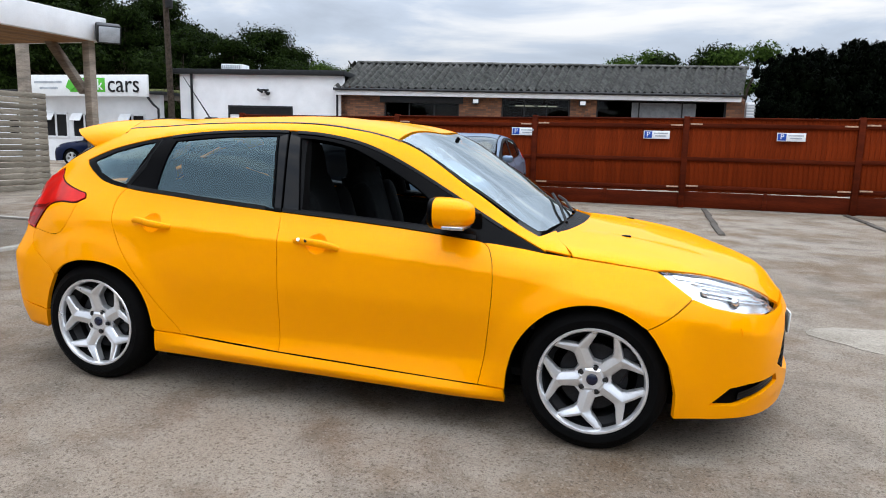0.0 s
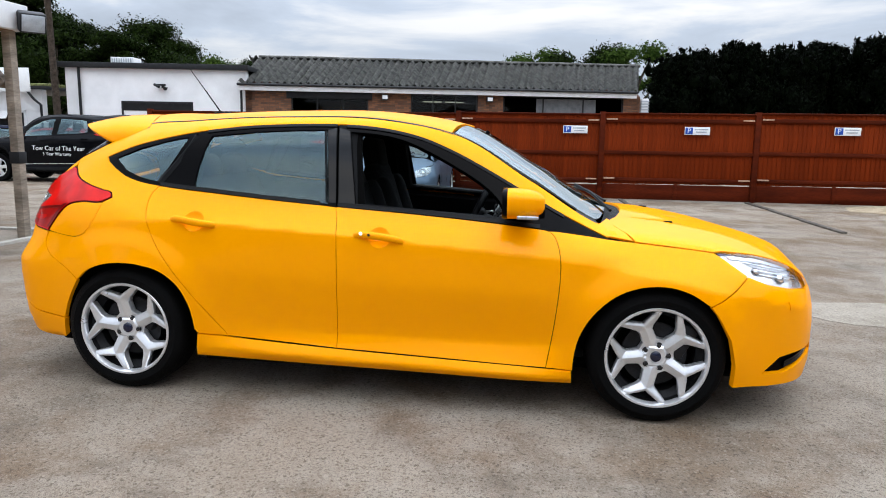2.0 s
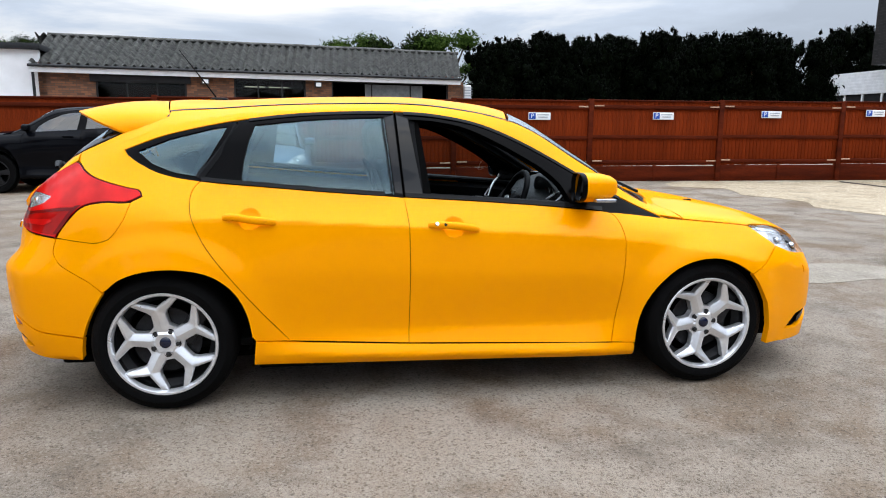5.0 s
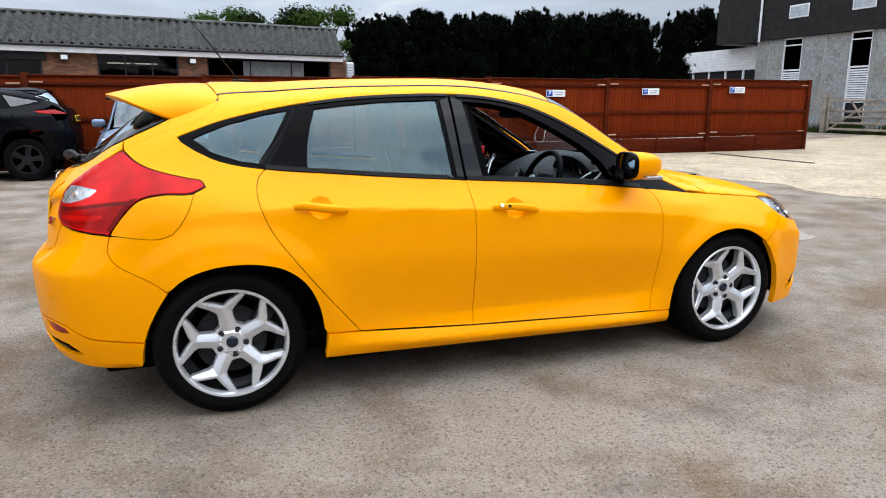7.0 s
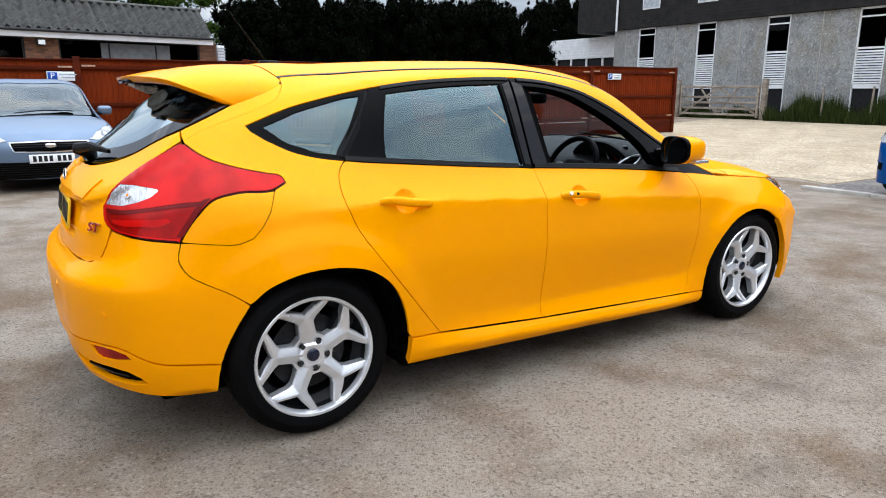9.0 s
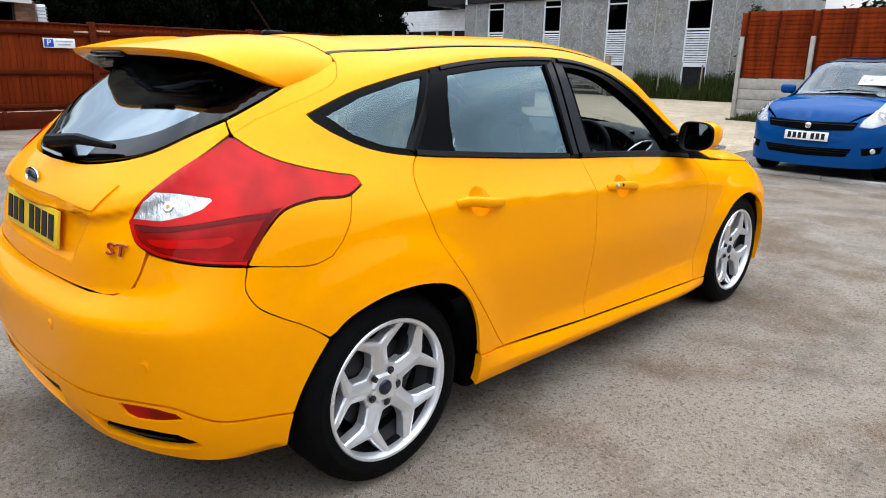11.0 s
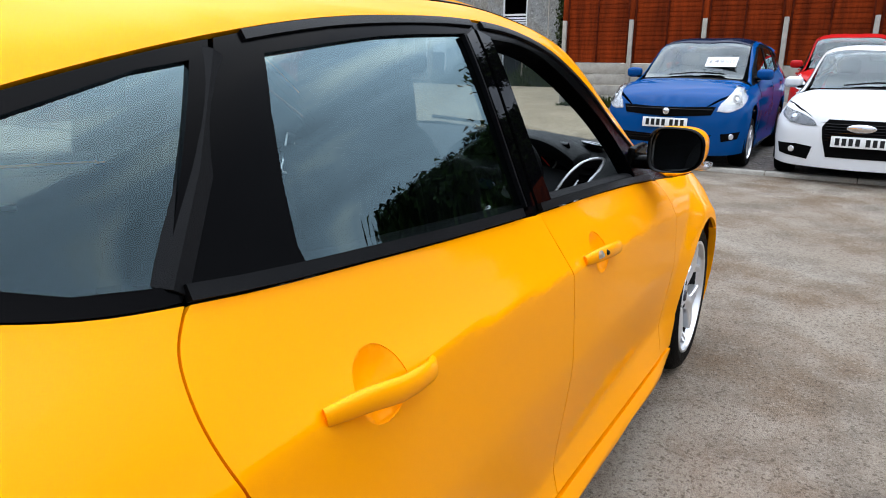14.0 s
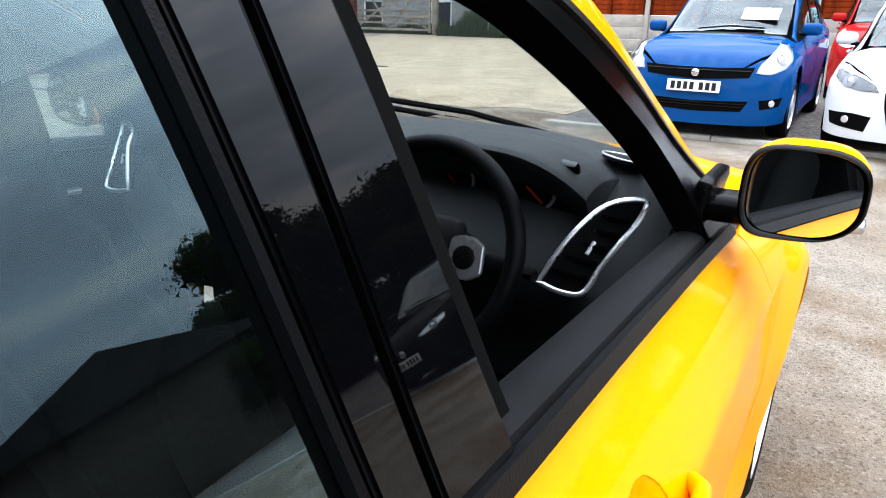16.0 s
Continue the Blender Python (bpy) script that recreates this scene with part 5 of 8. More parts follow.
for k in range(9):
    y = 5.75 - k * 1.83
    part("concrete_post", box(PX - .10, PX + .03, y - .055, y + .055, -.1, 2.22, .012), CONCRETE, rf)
    part("upper_batten", box(PX - .04, PX + .0, y - .07, y + .07, 2.20, 2.84, .004), FENCE_RED, rf)
    if k < 8:
        for j in range(4):
            part("concrete_board", box(PX - .035, PX + .005, y - 1.775, y - .055, -.02 + j * .285, .255 + j * .285, .008), CONCRETE, rf)
        for j in range(15):
            part("lapped_board", moved(box(-.010, .010, y - 1.775, y - .055, 0, .135, .003), pose(PX - .01, 0, 1.13 + j * .115, 0, 6, 0)), FENCE_RED, rf)
        for yy in (y - .10, y - .92, y - 1.74):
            part("batten", box(PX - .05, PX - .025, yy - .02, yy + .02, 1.12, 2.86, .004), FENCE_DARK, rf)


# ---- plants ----
def leaf_cloud(blobs, count, size, seed, flat=.6, up=.0):
    """Many small leaf sprays scattered over the skins of a few lobes."""
    r = np.random.default_rng(seed)
    B = np.array(blobs, float)
    w = B[:, 3] ** 2
    pick = r.choice(len(B), count, p=w / w.sum())
    d = r.normal(size=(count, 3))
    d /= np.linalg.norm(d, axis=1, keepdims=True)
    d[:, 2] = np.where(d[:, 2] < -.5, -d[:, 2] * .6, d[:, 2])
    rad = B[pick, 3] * np.where(r.random(count) < .10, 1.1 + .45 * r.random(count), .42 + .74 * r.random(count) ** .7)
    c = B[pick, :3] + d * rad[:, None] * np.array([1, 1, B[pick, 4].mean()])
    a = r.normal(size=(count, 3))
    a -= (a * d).sum(1, keepdims=True) * d * flat
    a /= np.linalg.norm(a, axis=1, keepdims=True)
    b = np.cross(a, d + r.normal(size=(count, 3)) * .5)
    b /= np.maximum(np.linalg.norm(b, axis=1, keepdims=True), 1e-6)
    s = size * (.5 + r.random((count, 1)))
    a[:, 2] += up
    V = np.stack([c - a * s, c + b * s * .8, c + a * s], 1).reshape(-1, 3)
    return V, [(3 * i, 3 * i + 1, 3 * i + 2) for i in range(count)]


def cloud_mesh(name, V, F, material):
    me = bpy.data.meshes.new(name)
    me.from_pydata(V.tolist(), [], F)
    me.materials.append(material)
    return me


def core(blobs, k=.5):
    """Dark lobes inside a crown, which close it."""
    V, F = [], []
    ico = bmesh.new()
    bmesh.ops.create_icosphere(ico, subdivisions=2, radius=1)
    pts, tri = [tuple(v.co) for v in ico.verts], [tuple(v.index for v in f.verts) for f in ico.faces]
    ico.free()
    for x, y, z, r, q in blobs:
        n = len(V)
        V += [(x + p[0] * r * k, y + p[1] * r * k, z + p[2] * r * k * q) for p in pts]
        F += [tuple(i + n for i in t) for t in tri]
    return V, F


def crown(name, blobs, leaves, size, seed, material, parent, up=0.0, k=.5):
    V, F = leaf_cloud(blobs, leaves, size, seed, up=up)
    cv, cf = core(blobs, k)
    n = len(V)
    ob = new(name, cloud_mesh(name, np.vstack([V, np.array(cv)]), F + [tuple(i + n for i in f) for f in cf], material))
    ob.parent = parent
    return ob


def broadleaf(height, spread, seed, material, label, leaves=26000, size=.125):
    r = random.Random(seed)
    t = thing("broadleaf_tree", label, "tree", group="woodland behind the buildings")
    limbs = [tube([(0, 0, 0), (.1, 0, height * .25), (0, .1, height * .5), (.1, 0, height * .8)], [.28, .22, .16, .05], 10)]
    blobs = []
    for k in range(20):
        a, q = r.uniform(0, math.tau), r.uniform(.1, 1) ** .6
        z = r.uniform(.16, .93) * height
        m = spread * (1.0 - max(0, z / height - .5) * 1.25)
        p = (q * m * math.cos(a), q * m * math.sin(a), z)
        blobs.append((*p, r.uniform(.20, .34) * spread, .8))
        limbs.append(tube([(0, 0, z * .55), (p[0] * .5, p[1] * .5, z * .8), p], [.09, .06, .02], 6))
    part("trunk", joined(*limbs), BARK, t)
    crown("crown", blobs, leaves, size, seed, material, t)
    return t


def conifer(height, spread, seed, label, leaves=24000):
    r = random.Random(seed)
    t = thing("conifer_tree", label, "tree", group="conifer screen behind the fence")
    part("trunk", rod((0, 0, 0), (0, 0, height * .95), .16, .03, 8), BARK, t)
    blobs = []
    for k in range(22):
        z = (k + .5) / 22
        for j in range(3):
            a = r.uniform(0, math.tau)
            q = spread * (1 - z ** 3.0) * r.uniform(.3, .75)
            blobs.append((q * math.cos(a), q * math.sin(a), z * height * .90 + .2, spread * (.44 - .24 * z) * r.uniform(.8, 1.2), 1.15))
    for k in range(9):
        a, q = r.uniform(0, math.tau), spread * r.uniform(.1, .65)
        for j in range(3):
            blobs.append((q * math.cos(a), q * math.sin(a), height * (.84 + .055 * j) * r.uniform(.97, 1.02), .26 - .07 * j, 1.6))
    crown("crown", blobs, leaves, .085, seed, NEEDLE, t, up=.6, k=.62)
    return t


def plant(kinds, spots, seed):
    """One thing at each spot (x, y, size), as copies of a few."""
    r = random.Random(seed)
    used = set()
    for i, (x, y, s) in enumerate(spots):
        k = kinds[i % len(kinds)]
        m = pose(x, y, 0, 0, 0, r.uniform(0, 360))
        sc = Matrix.Diagonal((s * r.uniform(.9, 1.15), s * r.uniform(.9, 1.15), s, 1))
        if id(k) not in used:
            used.add(id(k))
            k.matrix_basis = m @ sc
        else:
            c = copy_thing(k, m)
            c.matrix_basis = m @ sc


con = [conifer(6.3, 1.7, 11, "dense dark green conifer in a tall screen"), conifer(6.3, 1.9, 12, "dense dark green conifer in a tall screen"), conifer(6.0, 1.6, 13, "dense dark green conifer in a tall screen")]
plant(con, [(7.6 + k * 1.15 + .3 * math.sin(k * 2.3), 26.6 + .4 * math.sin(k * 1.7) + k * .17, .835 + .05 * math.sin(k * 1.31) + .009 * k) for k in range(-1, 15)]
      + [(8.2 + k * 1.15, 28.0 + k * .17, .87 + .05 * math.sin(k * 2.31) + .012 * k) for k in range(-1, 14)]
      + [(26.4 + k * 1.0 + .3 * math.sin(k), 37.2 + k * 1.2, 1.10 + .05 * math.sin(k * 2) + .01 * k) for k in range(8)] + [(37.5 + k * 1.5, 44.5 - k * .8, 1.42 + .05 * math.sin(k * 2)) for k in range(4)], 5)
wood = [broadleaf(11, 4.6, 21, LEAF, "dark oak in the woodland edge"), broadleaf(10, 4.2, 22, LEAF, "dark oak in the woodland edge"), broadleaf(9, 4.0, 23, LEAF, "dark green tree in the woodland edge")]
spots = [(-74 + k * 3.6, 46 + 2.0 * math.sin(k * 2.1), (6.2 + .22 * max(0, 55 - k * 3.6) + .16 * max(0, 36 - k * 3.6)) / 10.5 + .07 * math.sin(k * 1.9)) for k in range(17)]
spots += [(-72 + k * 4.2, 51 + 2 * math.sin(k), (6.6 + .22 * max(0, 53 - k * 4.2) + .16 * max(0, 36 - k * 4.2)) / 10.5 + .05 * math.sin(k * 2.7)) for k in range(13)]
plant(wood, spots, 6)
light = [broadleaf(6.2, 2.3, 31, LEAF_LIGHT, "light green tree behind the workshop", 14000, .085), broadleaf(5.6, 2.4, 32, LEAF, "green tree behind the workshop", 14000, .085)]
plant(light, [(.4, 34.5, .98), (3.6, 34.0, 1.12), (-19.5, 40, 1.0), (-25.5, 42, 1.1), (5.6, 32.6, 1.0), (2.0, 34.5, .95)], 7)


def grass_strip(name, label, x0, x1, y0, y1, count, h, seed):
    r = np.random.default_rng(seed)
    p = np.column_stack([r.uniform(x0, x1, count), r.uniform(y0, y1, count), np.zeros(count)])
    a = r.uniform(0, math.tau, count)
    d = np.column_stack([np.cos(a), np.sin(a), np.zeros(count)]) * .02
    tip = p + np.column_stack([r.normal(0, .1, count), r.normal(0, .1, count), h * r.uniform(.25, 1.1, count) * (.62 + .38 * np.sin(p[:, 0] * 2.3 + 1.7 * np.sin(p[:, 1] * 1.9)))])
    V = np.stack([p - d, p + d, tip], 1).reshape(-1, 3)
    ob = new(name, cloud_mesh(name, V, [(3 * i, 3 * i + 1, 3 * i + 2) for i in range(count)], GRASS))
    tagged(ob, label, "grass", kind="stuff")


grass_strip("long_grass", "rough grass and weeds along the grey building", 26.6, 28.1, 8.5, 15.8, 16000, 1.25, 41)
grass_strip("verge_grass", "thin grass at the foot of the panel fence", 16.3, 17.1, 1.0, 5.6, 2500, .35, 42)
grass_strip("far_grass", "rough grass behind the field gate", 27.1, 28.1, 15.8, 26, 5000, .7, 43)
V, F = leaf_cloud([(28.0, 9.75, z, .42, 1.1) for z in np.linspace(.3, 3.4, 9)] + [(27.7, 10.2, .6, .6, 1)], 2600, .10, 44)
tagged(new("ivy", cloud_mesh("ivy", V, F, IVY)), "dark ivy climbing the corner of the grey block", "plant", kind="stuff")
for y in (9.6, 11.4, 13.4):
    wp = thing("marker_post", "thin weathered stake in the long grass", "post", pose(27.0, y, 0, 2, -2, 0), group="stakes in the grass")
    part("stake", box(-.03, .03, -.03, .03, 0, 1.5, .006), GREY_WOOD, wp)

# ---- the yellow hatchback ----


def flare(x, y, z):
    """How far the wings swell out round the wheel arches."""
    out = 0
    for cx, reach, lip in ((1.324, .485, .007), (-1.324, .535, .007)):
        away = np.hypot(x - cx, z - .322)
        t = np.clip((reach - away) / .105, 0, 1)
        e = np.clip((.425 - away) / .075, 0, 1)
        out = out + .018 * t * t * (3 - 2 * t) + lip * e * e * (3 - 2 * e)
    out = out * np.where(np.abs(x) < 1.02, np.clip((z - .20) / .14, 0, 1), 1)
    return out * np.clip((-y - .70) / .08, 0, 1) * np.clip((1.80 - x) / .14, 0, 1) * np.clip((x + 1.74) / .28, 0, 1)


shell = Shell(SKIN, SHARP, swell=flare)
focus = thing("hatchback_car", "glossy yellow-orange five-door hatchback parked on worn tarmac, driver's window open", "car")

door_front = curve2([(.800, .893), (.826, .876), (.850, .832), (.864, .765), (.866, .68), (.857, .55), (.836, .37), (.815, .246)])
door_mid = [(-.225, .975), (-.212, .90), (-.205, .84), (-.202, .65), (-.204, .45), (-.208, .284)]
door_rear = curve2([(-1.145, 1.054), (-1.176, 1.015), (-1.186, .965), (-1.181, .915), (-1.164, .862), (-1.131, .790), (-1.086, .722), (-1.036, .655), (-.891, .470), (-.765, .318)])
pane_top = curve2([(-1.484, 1.190), (-1.318, 1.252), (-1.18, 1.287), (-.987, 1.325), (-.763, 1.355), (-.512, 1.371), (-.261, 1.375), (-.066, 1.364), (.17, 1.318), (.355, 1.244), (.495, 1.173), (.636, 1.095), (.774, 1.018), (.911, .946), (1.083, .866)], 4)
pane_low = curve2([(1.083, .862), (.764, .899), (.49, .926), (.174, .951), (-.217, .976), (-.596, 1.004), (-.866, 1.028), (-1.14, 1.054), (-1.252, 1.071), (-1.341, 1.096), (-1.424, 1.138)], 4)
arch_rear = curve2([(-.929, .215), (-.933, .352), (-.956, .470), (-1.014, .575), (-1.100, .640), (-1.20, .668), (-1.30, .674), (-1.405, .661), (-1.512, .615), (-1.564, .564), (-1.615, .487), (-1.655, .402), (-1.677, .320), (-1.685, .250)])
arch_front = curve2([(1.670, .20), (1.672, .305), (1.640, .430), (1.572, .545), (1.471, .628), (1.361, .664), (1.267, .664), (1.136, .621), (1.036, .534), (.975, .433), (.945, .320), (.941, .19)])
lamp_low = curve2([(-1.765, .804), (-1.751, .828), (-1.70, .893), (-1.648, .940), (-1.56, .962), (-1.44, .966), (-1.388, .990)])
lamp_top = curve2([(-1.388, .990), (-1.398, 1.012), (-1.45, 1.026), (-1.555, 1.052), (-1.621, 1.076), (-1.660, 1.100), (-1.695, 1.134)])
bumper_seam = curve2([(-1.564, .574), (-1.63, .620), (-1.704, .660), (-1.755, .697), (-1.778, .745), (-1.765, .804)])
roof_edge = [(float(p[0]), float(p[2]) - .0012) for p in shell.grid[10] if -1.32 < p[0] < 1.10]


def after(line, key):
    return [p for p in line if key(p)]


def both(name, outline, material, parents, label="", **kw):
    """The same panel on the right and on the left."""
    out = []
    for par, mir in zip(parents, (False, True)):
        ob = new(name, skin_mesh(name, [panel(shell, "side", outline, mirror=mir, **kw)], material))
        ob.parent = par
        out.append(tagged(ob, label))
    return out


def ellipse(cx, cz, a, b, n=22, tilt=0.0):
    t = math.tan(radians(tilt))
    return [(cx + a * math.cos(k * math.tau / n), cz + b * math.sin(k * math.tau / n) + a * math.cos(k * math.tau / n) * t) for k in range(n)]


pair = (focus, focus)
# doors
cup_r, cup_f = ellipse(-.925, .890, .052, .047, 28), ellipse(.005, .840, .052, .047, 28)
rear_low = after(pane_low, lambda p: -1.142 < p[0] < -.22)
front_low = after(pane_low, lambda p: -.22 < p[0] < .80)
rear_out = [(-.222, .974)] + rear_low + door_rear[1:] + [(-.208, .284)] + door_mid[-2:0:-1]
front_out = door_front[::-1] + front_low + door_mid
rear_doors = both("rear_door", rear_out, YELLOW, pair, "yellow rear door panel", holes=[cup_r], step=.014)
front_doors = both("front_door", front_out, YELLOW, pair, "yellow front door panel with its window down", holes=[cup_f], step=.014)


def bowl(cup):
    cx, cz = sum(p[0] for p in cup) / len(cup), sum(p[1] for p in cup) / len(cup)
    return lambda a, b: -.020 * max(0, 1 - ((a - cx) / .0525) ** 2 - ((b - cz) / .0475) ** 2) ** .8


both("handle_recess", cup_r, YELLOW, rear_doors, step=.008, gap=-.0035, lift=-.0006, flange=0, dish=bowl(cup_r))
both("handle_recess", cup_f, YELLOW, front_doors, step=.008, gap=-.0035, lift=-.0006, flange=0, dish=bowl(cup_f))


def door_handle(x0, x1, z0, z1, doors, key):
    """A pull bar on two feet, following the door's skin."""
    for door, s in zip(doors, (1, -1)):
        pts = []
        n = 9
        for i in range(n):
            t = i / (n - 1)
            x, z = x0 + (x1 - x0) * t, z0 + (z1 - z0) * t
            p, nn = shell.at("side", x, z)
            out = .006 + .018 * math.sin(math.pi * t) ** .5 if 0 < i < n - 1 else .001
            p = p + nn * out
            pts.append((p[0], p[1] * s, p[2]))
        h = part("door_handle", tube(pts, [.0075, .0095, .0100, .0104, .0106, .0106, .0102, .0096, .0075], 16, flat=1.7), YELLOW, door)
        if key and s > 0:
            for k, (mat_, rr) in enumerate(((SATIN, .0095), (BLACK_TRIM, .0085))):
                x = x0 + .036 + k * .04
                p, nn = shell.at("side", x, z0 + (z1 - z0) * (x - x0) / (x1 - x0))
                a = Vector(p + nn * .022)
                part("key_lock" if k == 0 else "handle_button", rod(a, a + Vector(nn) * .0125, rr, rr * .9, 16), mat_, h)


door_handle(-1.040, -.812, .897, .876, rear_doors, False)
door_handle(-.116, .122, .849, .826, front_doors, True)

# sills, front wings, body sides
pillar_seam = curve2([(-1.306, 1.340), (-1.345, 1.292), (-1.43, 1.250), (-1.54, 1.210), (-1.64, 1.170), (-1.694, 1.142)], 4)
sill = curve2([(.936, .238), (.812, .2435), (.3, .262), (-.208, .281), (-.765, .315), (-.918, .327)]) + [(-.930, .215)] + [(-.55, .203), (0, .192), (.5, .182), (.94, .173)]
both("side_skirt", sill, YELLOW, pair, "flared yellow side skirt", lift=.006, flange=.03, step=.015)
wing = [(1.083, .860), (1.207, .8495), (1.456, .8265), (1.565, .813), (1.604, .791), (1.686, .735), (1.716, .714), (1.66, .66), (1.60, .617), (1.540, .584)]
wing = wing + after(arch_front, lambda p: p[0] < 1.53 and p[1] > .235) + [(.941, .2405), (.815, .2455)] + door_front[::-1][1:-1] + after(pane_low, lambda p: p[0] > .80)[::-1][:-1]
both("front_wing", wing, YELLOW, pair, "yellow front wing", step=.018)
side_out = [(1.087, .872), (1.199, .856), (1.155, .900), (1.098, .935)] + roof_edge[1:] + pillar_seam
flap = [(-1.436, .9645), (-1.462, .895), (-1.496, .842)] + curve2([(-1.53, .806), (-1.579, .790), (-1.66, .793), (-1.755, .806)])
side_out = side_out + lamp_top[::-1] + after(lamp_low[::-1], lambda p: -1.432 < p[0] < -1.389) + flap[:-1] + [(-1.765, .804)] + bumper_seam[::-1][1:]
side_out = side_out + after(arch_rear, lambda p: p[1] > .330 and p[0] > -1.55)[::-1] + [(-.918, .330)] + door_rear[::-1] + after(pane_low, lambda p: p[0] < -1.15) + [(-1.470, 1.170)] + pane_top
flap = flap + [p for p in lamp_low[1:-3] if p[0] < -1.44]
both("body_side", side_out, YELLOW, pair, "yellow pillars, roof rail and rear quarter panel", step=.018)
skin("fuel_flap", shell, "side", flap, YELLOW, focus, "yellow fuel filler flap", step=.02, gap=.0014, flange=.012)
corner = new("quarter_corner", skin_mesh("quarter_corner", [panel(shell, "side", flap, mirror=True)], YELLOW))
corner.parent = focus

# windows
glass_q = [(-1.425, 1.186), (-1.287, 1.240), (-1.10, 1.288), (-1.028, 1.298), (-1.155, 1.076), (-1.25, 1.092), (-1.355, 1.130)]
glass_r = curve2([(-.905, 1.306), (-.62, 1.334), (-.309, 1.347)]) + [(-.289, 1.18), (-.269, .992)] + curve2([(-.651, 1.017), (-.955, 1.040)]) + [(-.962, 1.075), (-.952, 1.15), (-.932, 1.235)]
open_f = curve2([(-.185, 1.338), (-.064, 1.330), (.10, 1.296), (.20, 1.254), (.355, 1.175), (.493, 1.090), (.560, 1.030), (.600, .962)]) + [(.604, .925), (.40, .938), (.10, .957), (-.128, .974)]
q_out = after(pane_top, lambda p: p[0] < -.99) + [(-.985, 1.324), (-1.145, 1.056)] + after(pane_low, lambda p: p[0] < -1.145) + [(-1.465, 1.165)]
r_out = [(-.978, 1.326)] + after(pane_top, lambda p: -.975 < p[0] < -.26) + [(-.257, 1.374), (-.225, .977)] + rear_low
f_out = [(-.252, 1.375)] + after(pane_top, lambda p: p[0] > -.25) + after(pane_low, lambda p: p[0] > -.215) + [(-.220, .978)]
both("quarter_window_frame", q_out, FRAME, pair, "black quarter window surround", lift=-.003, gap=.001, holes=[glass_q])
both("rear_window_frame", r_out, FRAME, rear_doors, "satin black window surround", lift=-.003, gap=.0015, holes=[glass_r])
both("front_window_frame", f_out, FRAME, front_doors, "satin black window surround", lift=-.003, gap=.0015, holes=[open_f], flange=.045)
both("pillar_trim_panel", [(-.304, 1.345), (-.262, 1.358), (-.230, .992), (-.264, .996), (-.284, 1.18)], BLACK_GLOSS, rear_doors, "gloss black pillar trim", lift=-.001, gap=0, flange=.004)
both("pillar_trim_panel", [(-.247, 1.358), (-.192, 1.343), (-.134, .990), (-.216, .992)], BLACK_GLOSS, front_doors, "gloss black pillar trim", lift=-.001, gap=0, flange=.004)
for ob in both("quarter_pane", glass_q, SIDE_GLASS, pair, "tinted quarter glass", lift=-.009, gap=-.004, flange=0) + both("window_pane", glass_r, SIDE_GLASS, rear_doors, "tinted rear side glass", lift=-.010, gap=-.004, flange=0):
    ob.visible_shadow = False
both_left = both("window_pane", open_f, SIDE_GLASS, (None, front_doors[1]), lift=-.010, gap=-.004, flange=.003)
bpy.data.objects.remove(both_left[0])
both_left[1].visible_shadow = False


def strip(line, width, lift, doors, name):
    """A rubber weather strip along the window sill."""
    up = [(x, z + width) for x, z in line]
    both(name, line + up[::-1], STRIP, doors, "matt black weather strip", step=.01, gap=0, lift=lift, flange=.012)


strip([(x, z + .001) for x, z in rear_low], .017, .007, rear_doors, "weather_strip")
strip([(x, z + .001) for x, z in front_low], .017, .007, front_doors, "weather_strip")
both("pillar_seal", [(-.320, 1.345), (-.301, 1.18), (-.281, .998), (-.274, .998), (-.294, 1.18), (-.313, 1.345)], BLACK_TRIM, rear_doors, "rubber glass seal", step=.03, gap=0, lift=.001, flange=.010)
strip([(x, z - .012) for x, z in after(pane_top, lambda p: -.97 < p[0] < -.26)], .012, .002, rear_doors, "window_top_trim")
strip([(x, z - .013) for x, z in after(pane_top, lambda p: -.24 < p[0] < .9)], .013, .002, front_doors, "window_top_trim")

# roof, screens, bonnet
roof_line = [(x, y + .012) for x, y in curve2([(.33, -.612), (0, -.582), (-.55, -.572), (-1.05, -.557), (-1.31, -.55)], 5)]
roof = [(.315, -.598)] + roof_line + curve2([(-1.318, -.50), (-1.36, -.25), (-1.37, 0), (-1.36, .25), (-1.318, .50)]) + [(x, -y) for x, y in roof_line[::-1]] + curve2([(.315, .598), (.355, .3), (.365, 0), (.355, -.3), (.315, -.598)])[:-1]
skin("roof", shell, "top", roof, YELLOW, focus, "yellow roof panel", step=.045, flange=.02)
for s in (1, -1):
    mould = [(x, s * (y - .001)) for x, y in roof_line] + [(x, s * (y - .013)) for x, y in roof_line[::-1]]
    skin("roof_moulding", shell, "top", mould, STRIP, focus, "black roof drip moulding", step=.02, gap=0, lift=.0005)
screen_side = curve2([(.325, -.592), (.55, -.618), (.80, -.640), (1.03, -.655)])
screen = screen_side + curve2([(1.06, -.60), (1.105, -.35), (1.125, 0), (1.105, .35), (1.06, .60)]) + [(x, -y) for x, y in screen_side[::-1]] + curve2([(.335, .56), (.372, .28), (.382, 0), (.372, -.28), (.335, -.56)])
ob = skin("windscreen", shell, "top", screen, SCREEN_GLASS, focus, "raked laminated windscreen", step=.05, lift=-.003, flange=.004)
ob.visible_shadow = False
for s in (1, -1):
    rail_ = [p for p in screen_side if p[0] < .97]
    edge = [(x, s * (y - .001)) for x, y in rail_] + [(x, s * (y - .022)) for x, y in rail_[::-1]]
    skin("screen_edge_trim", shell, "top", edge, BLACK_TRIM, focus, step=.03, gap=0, lift=-.001)
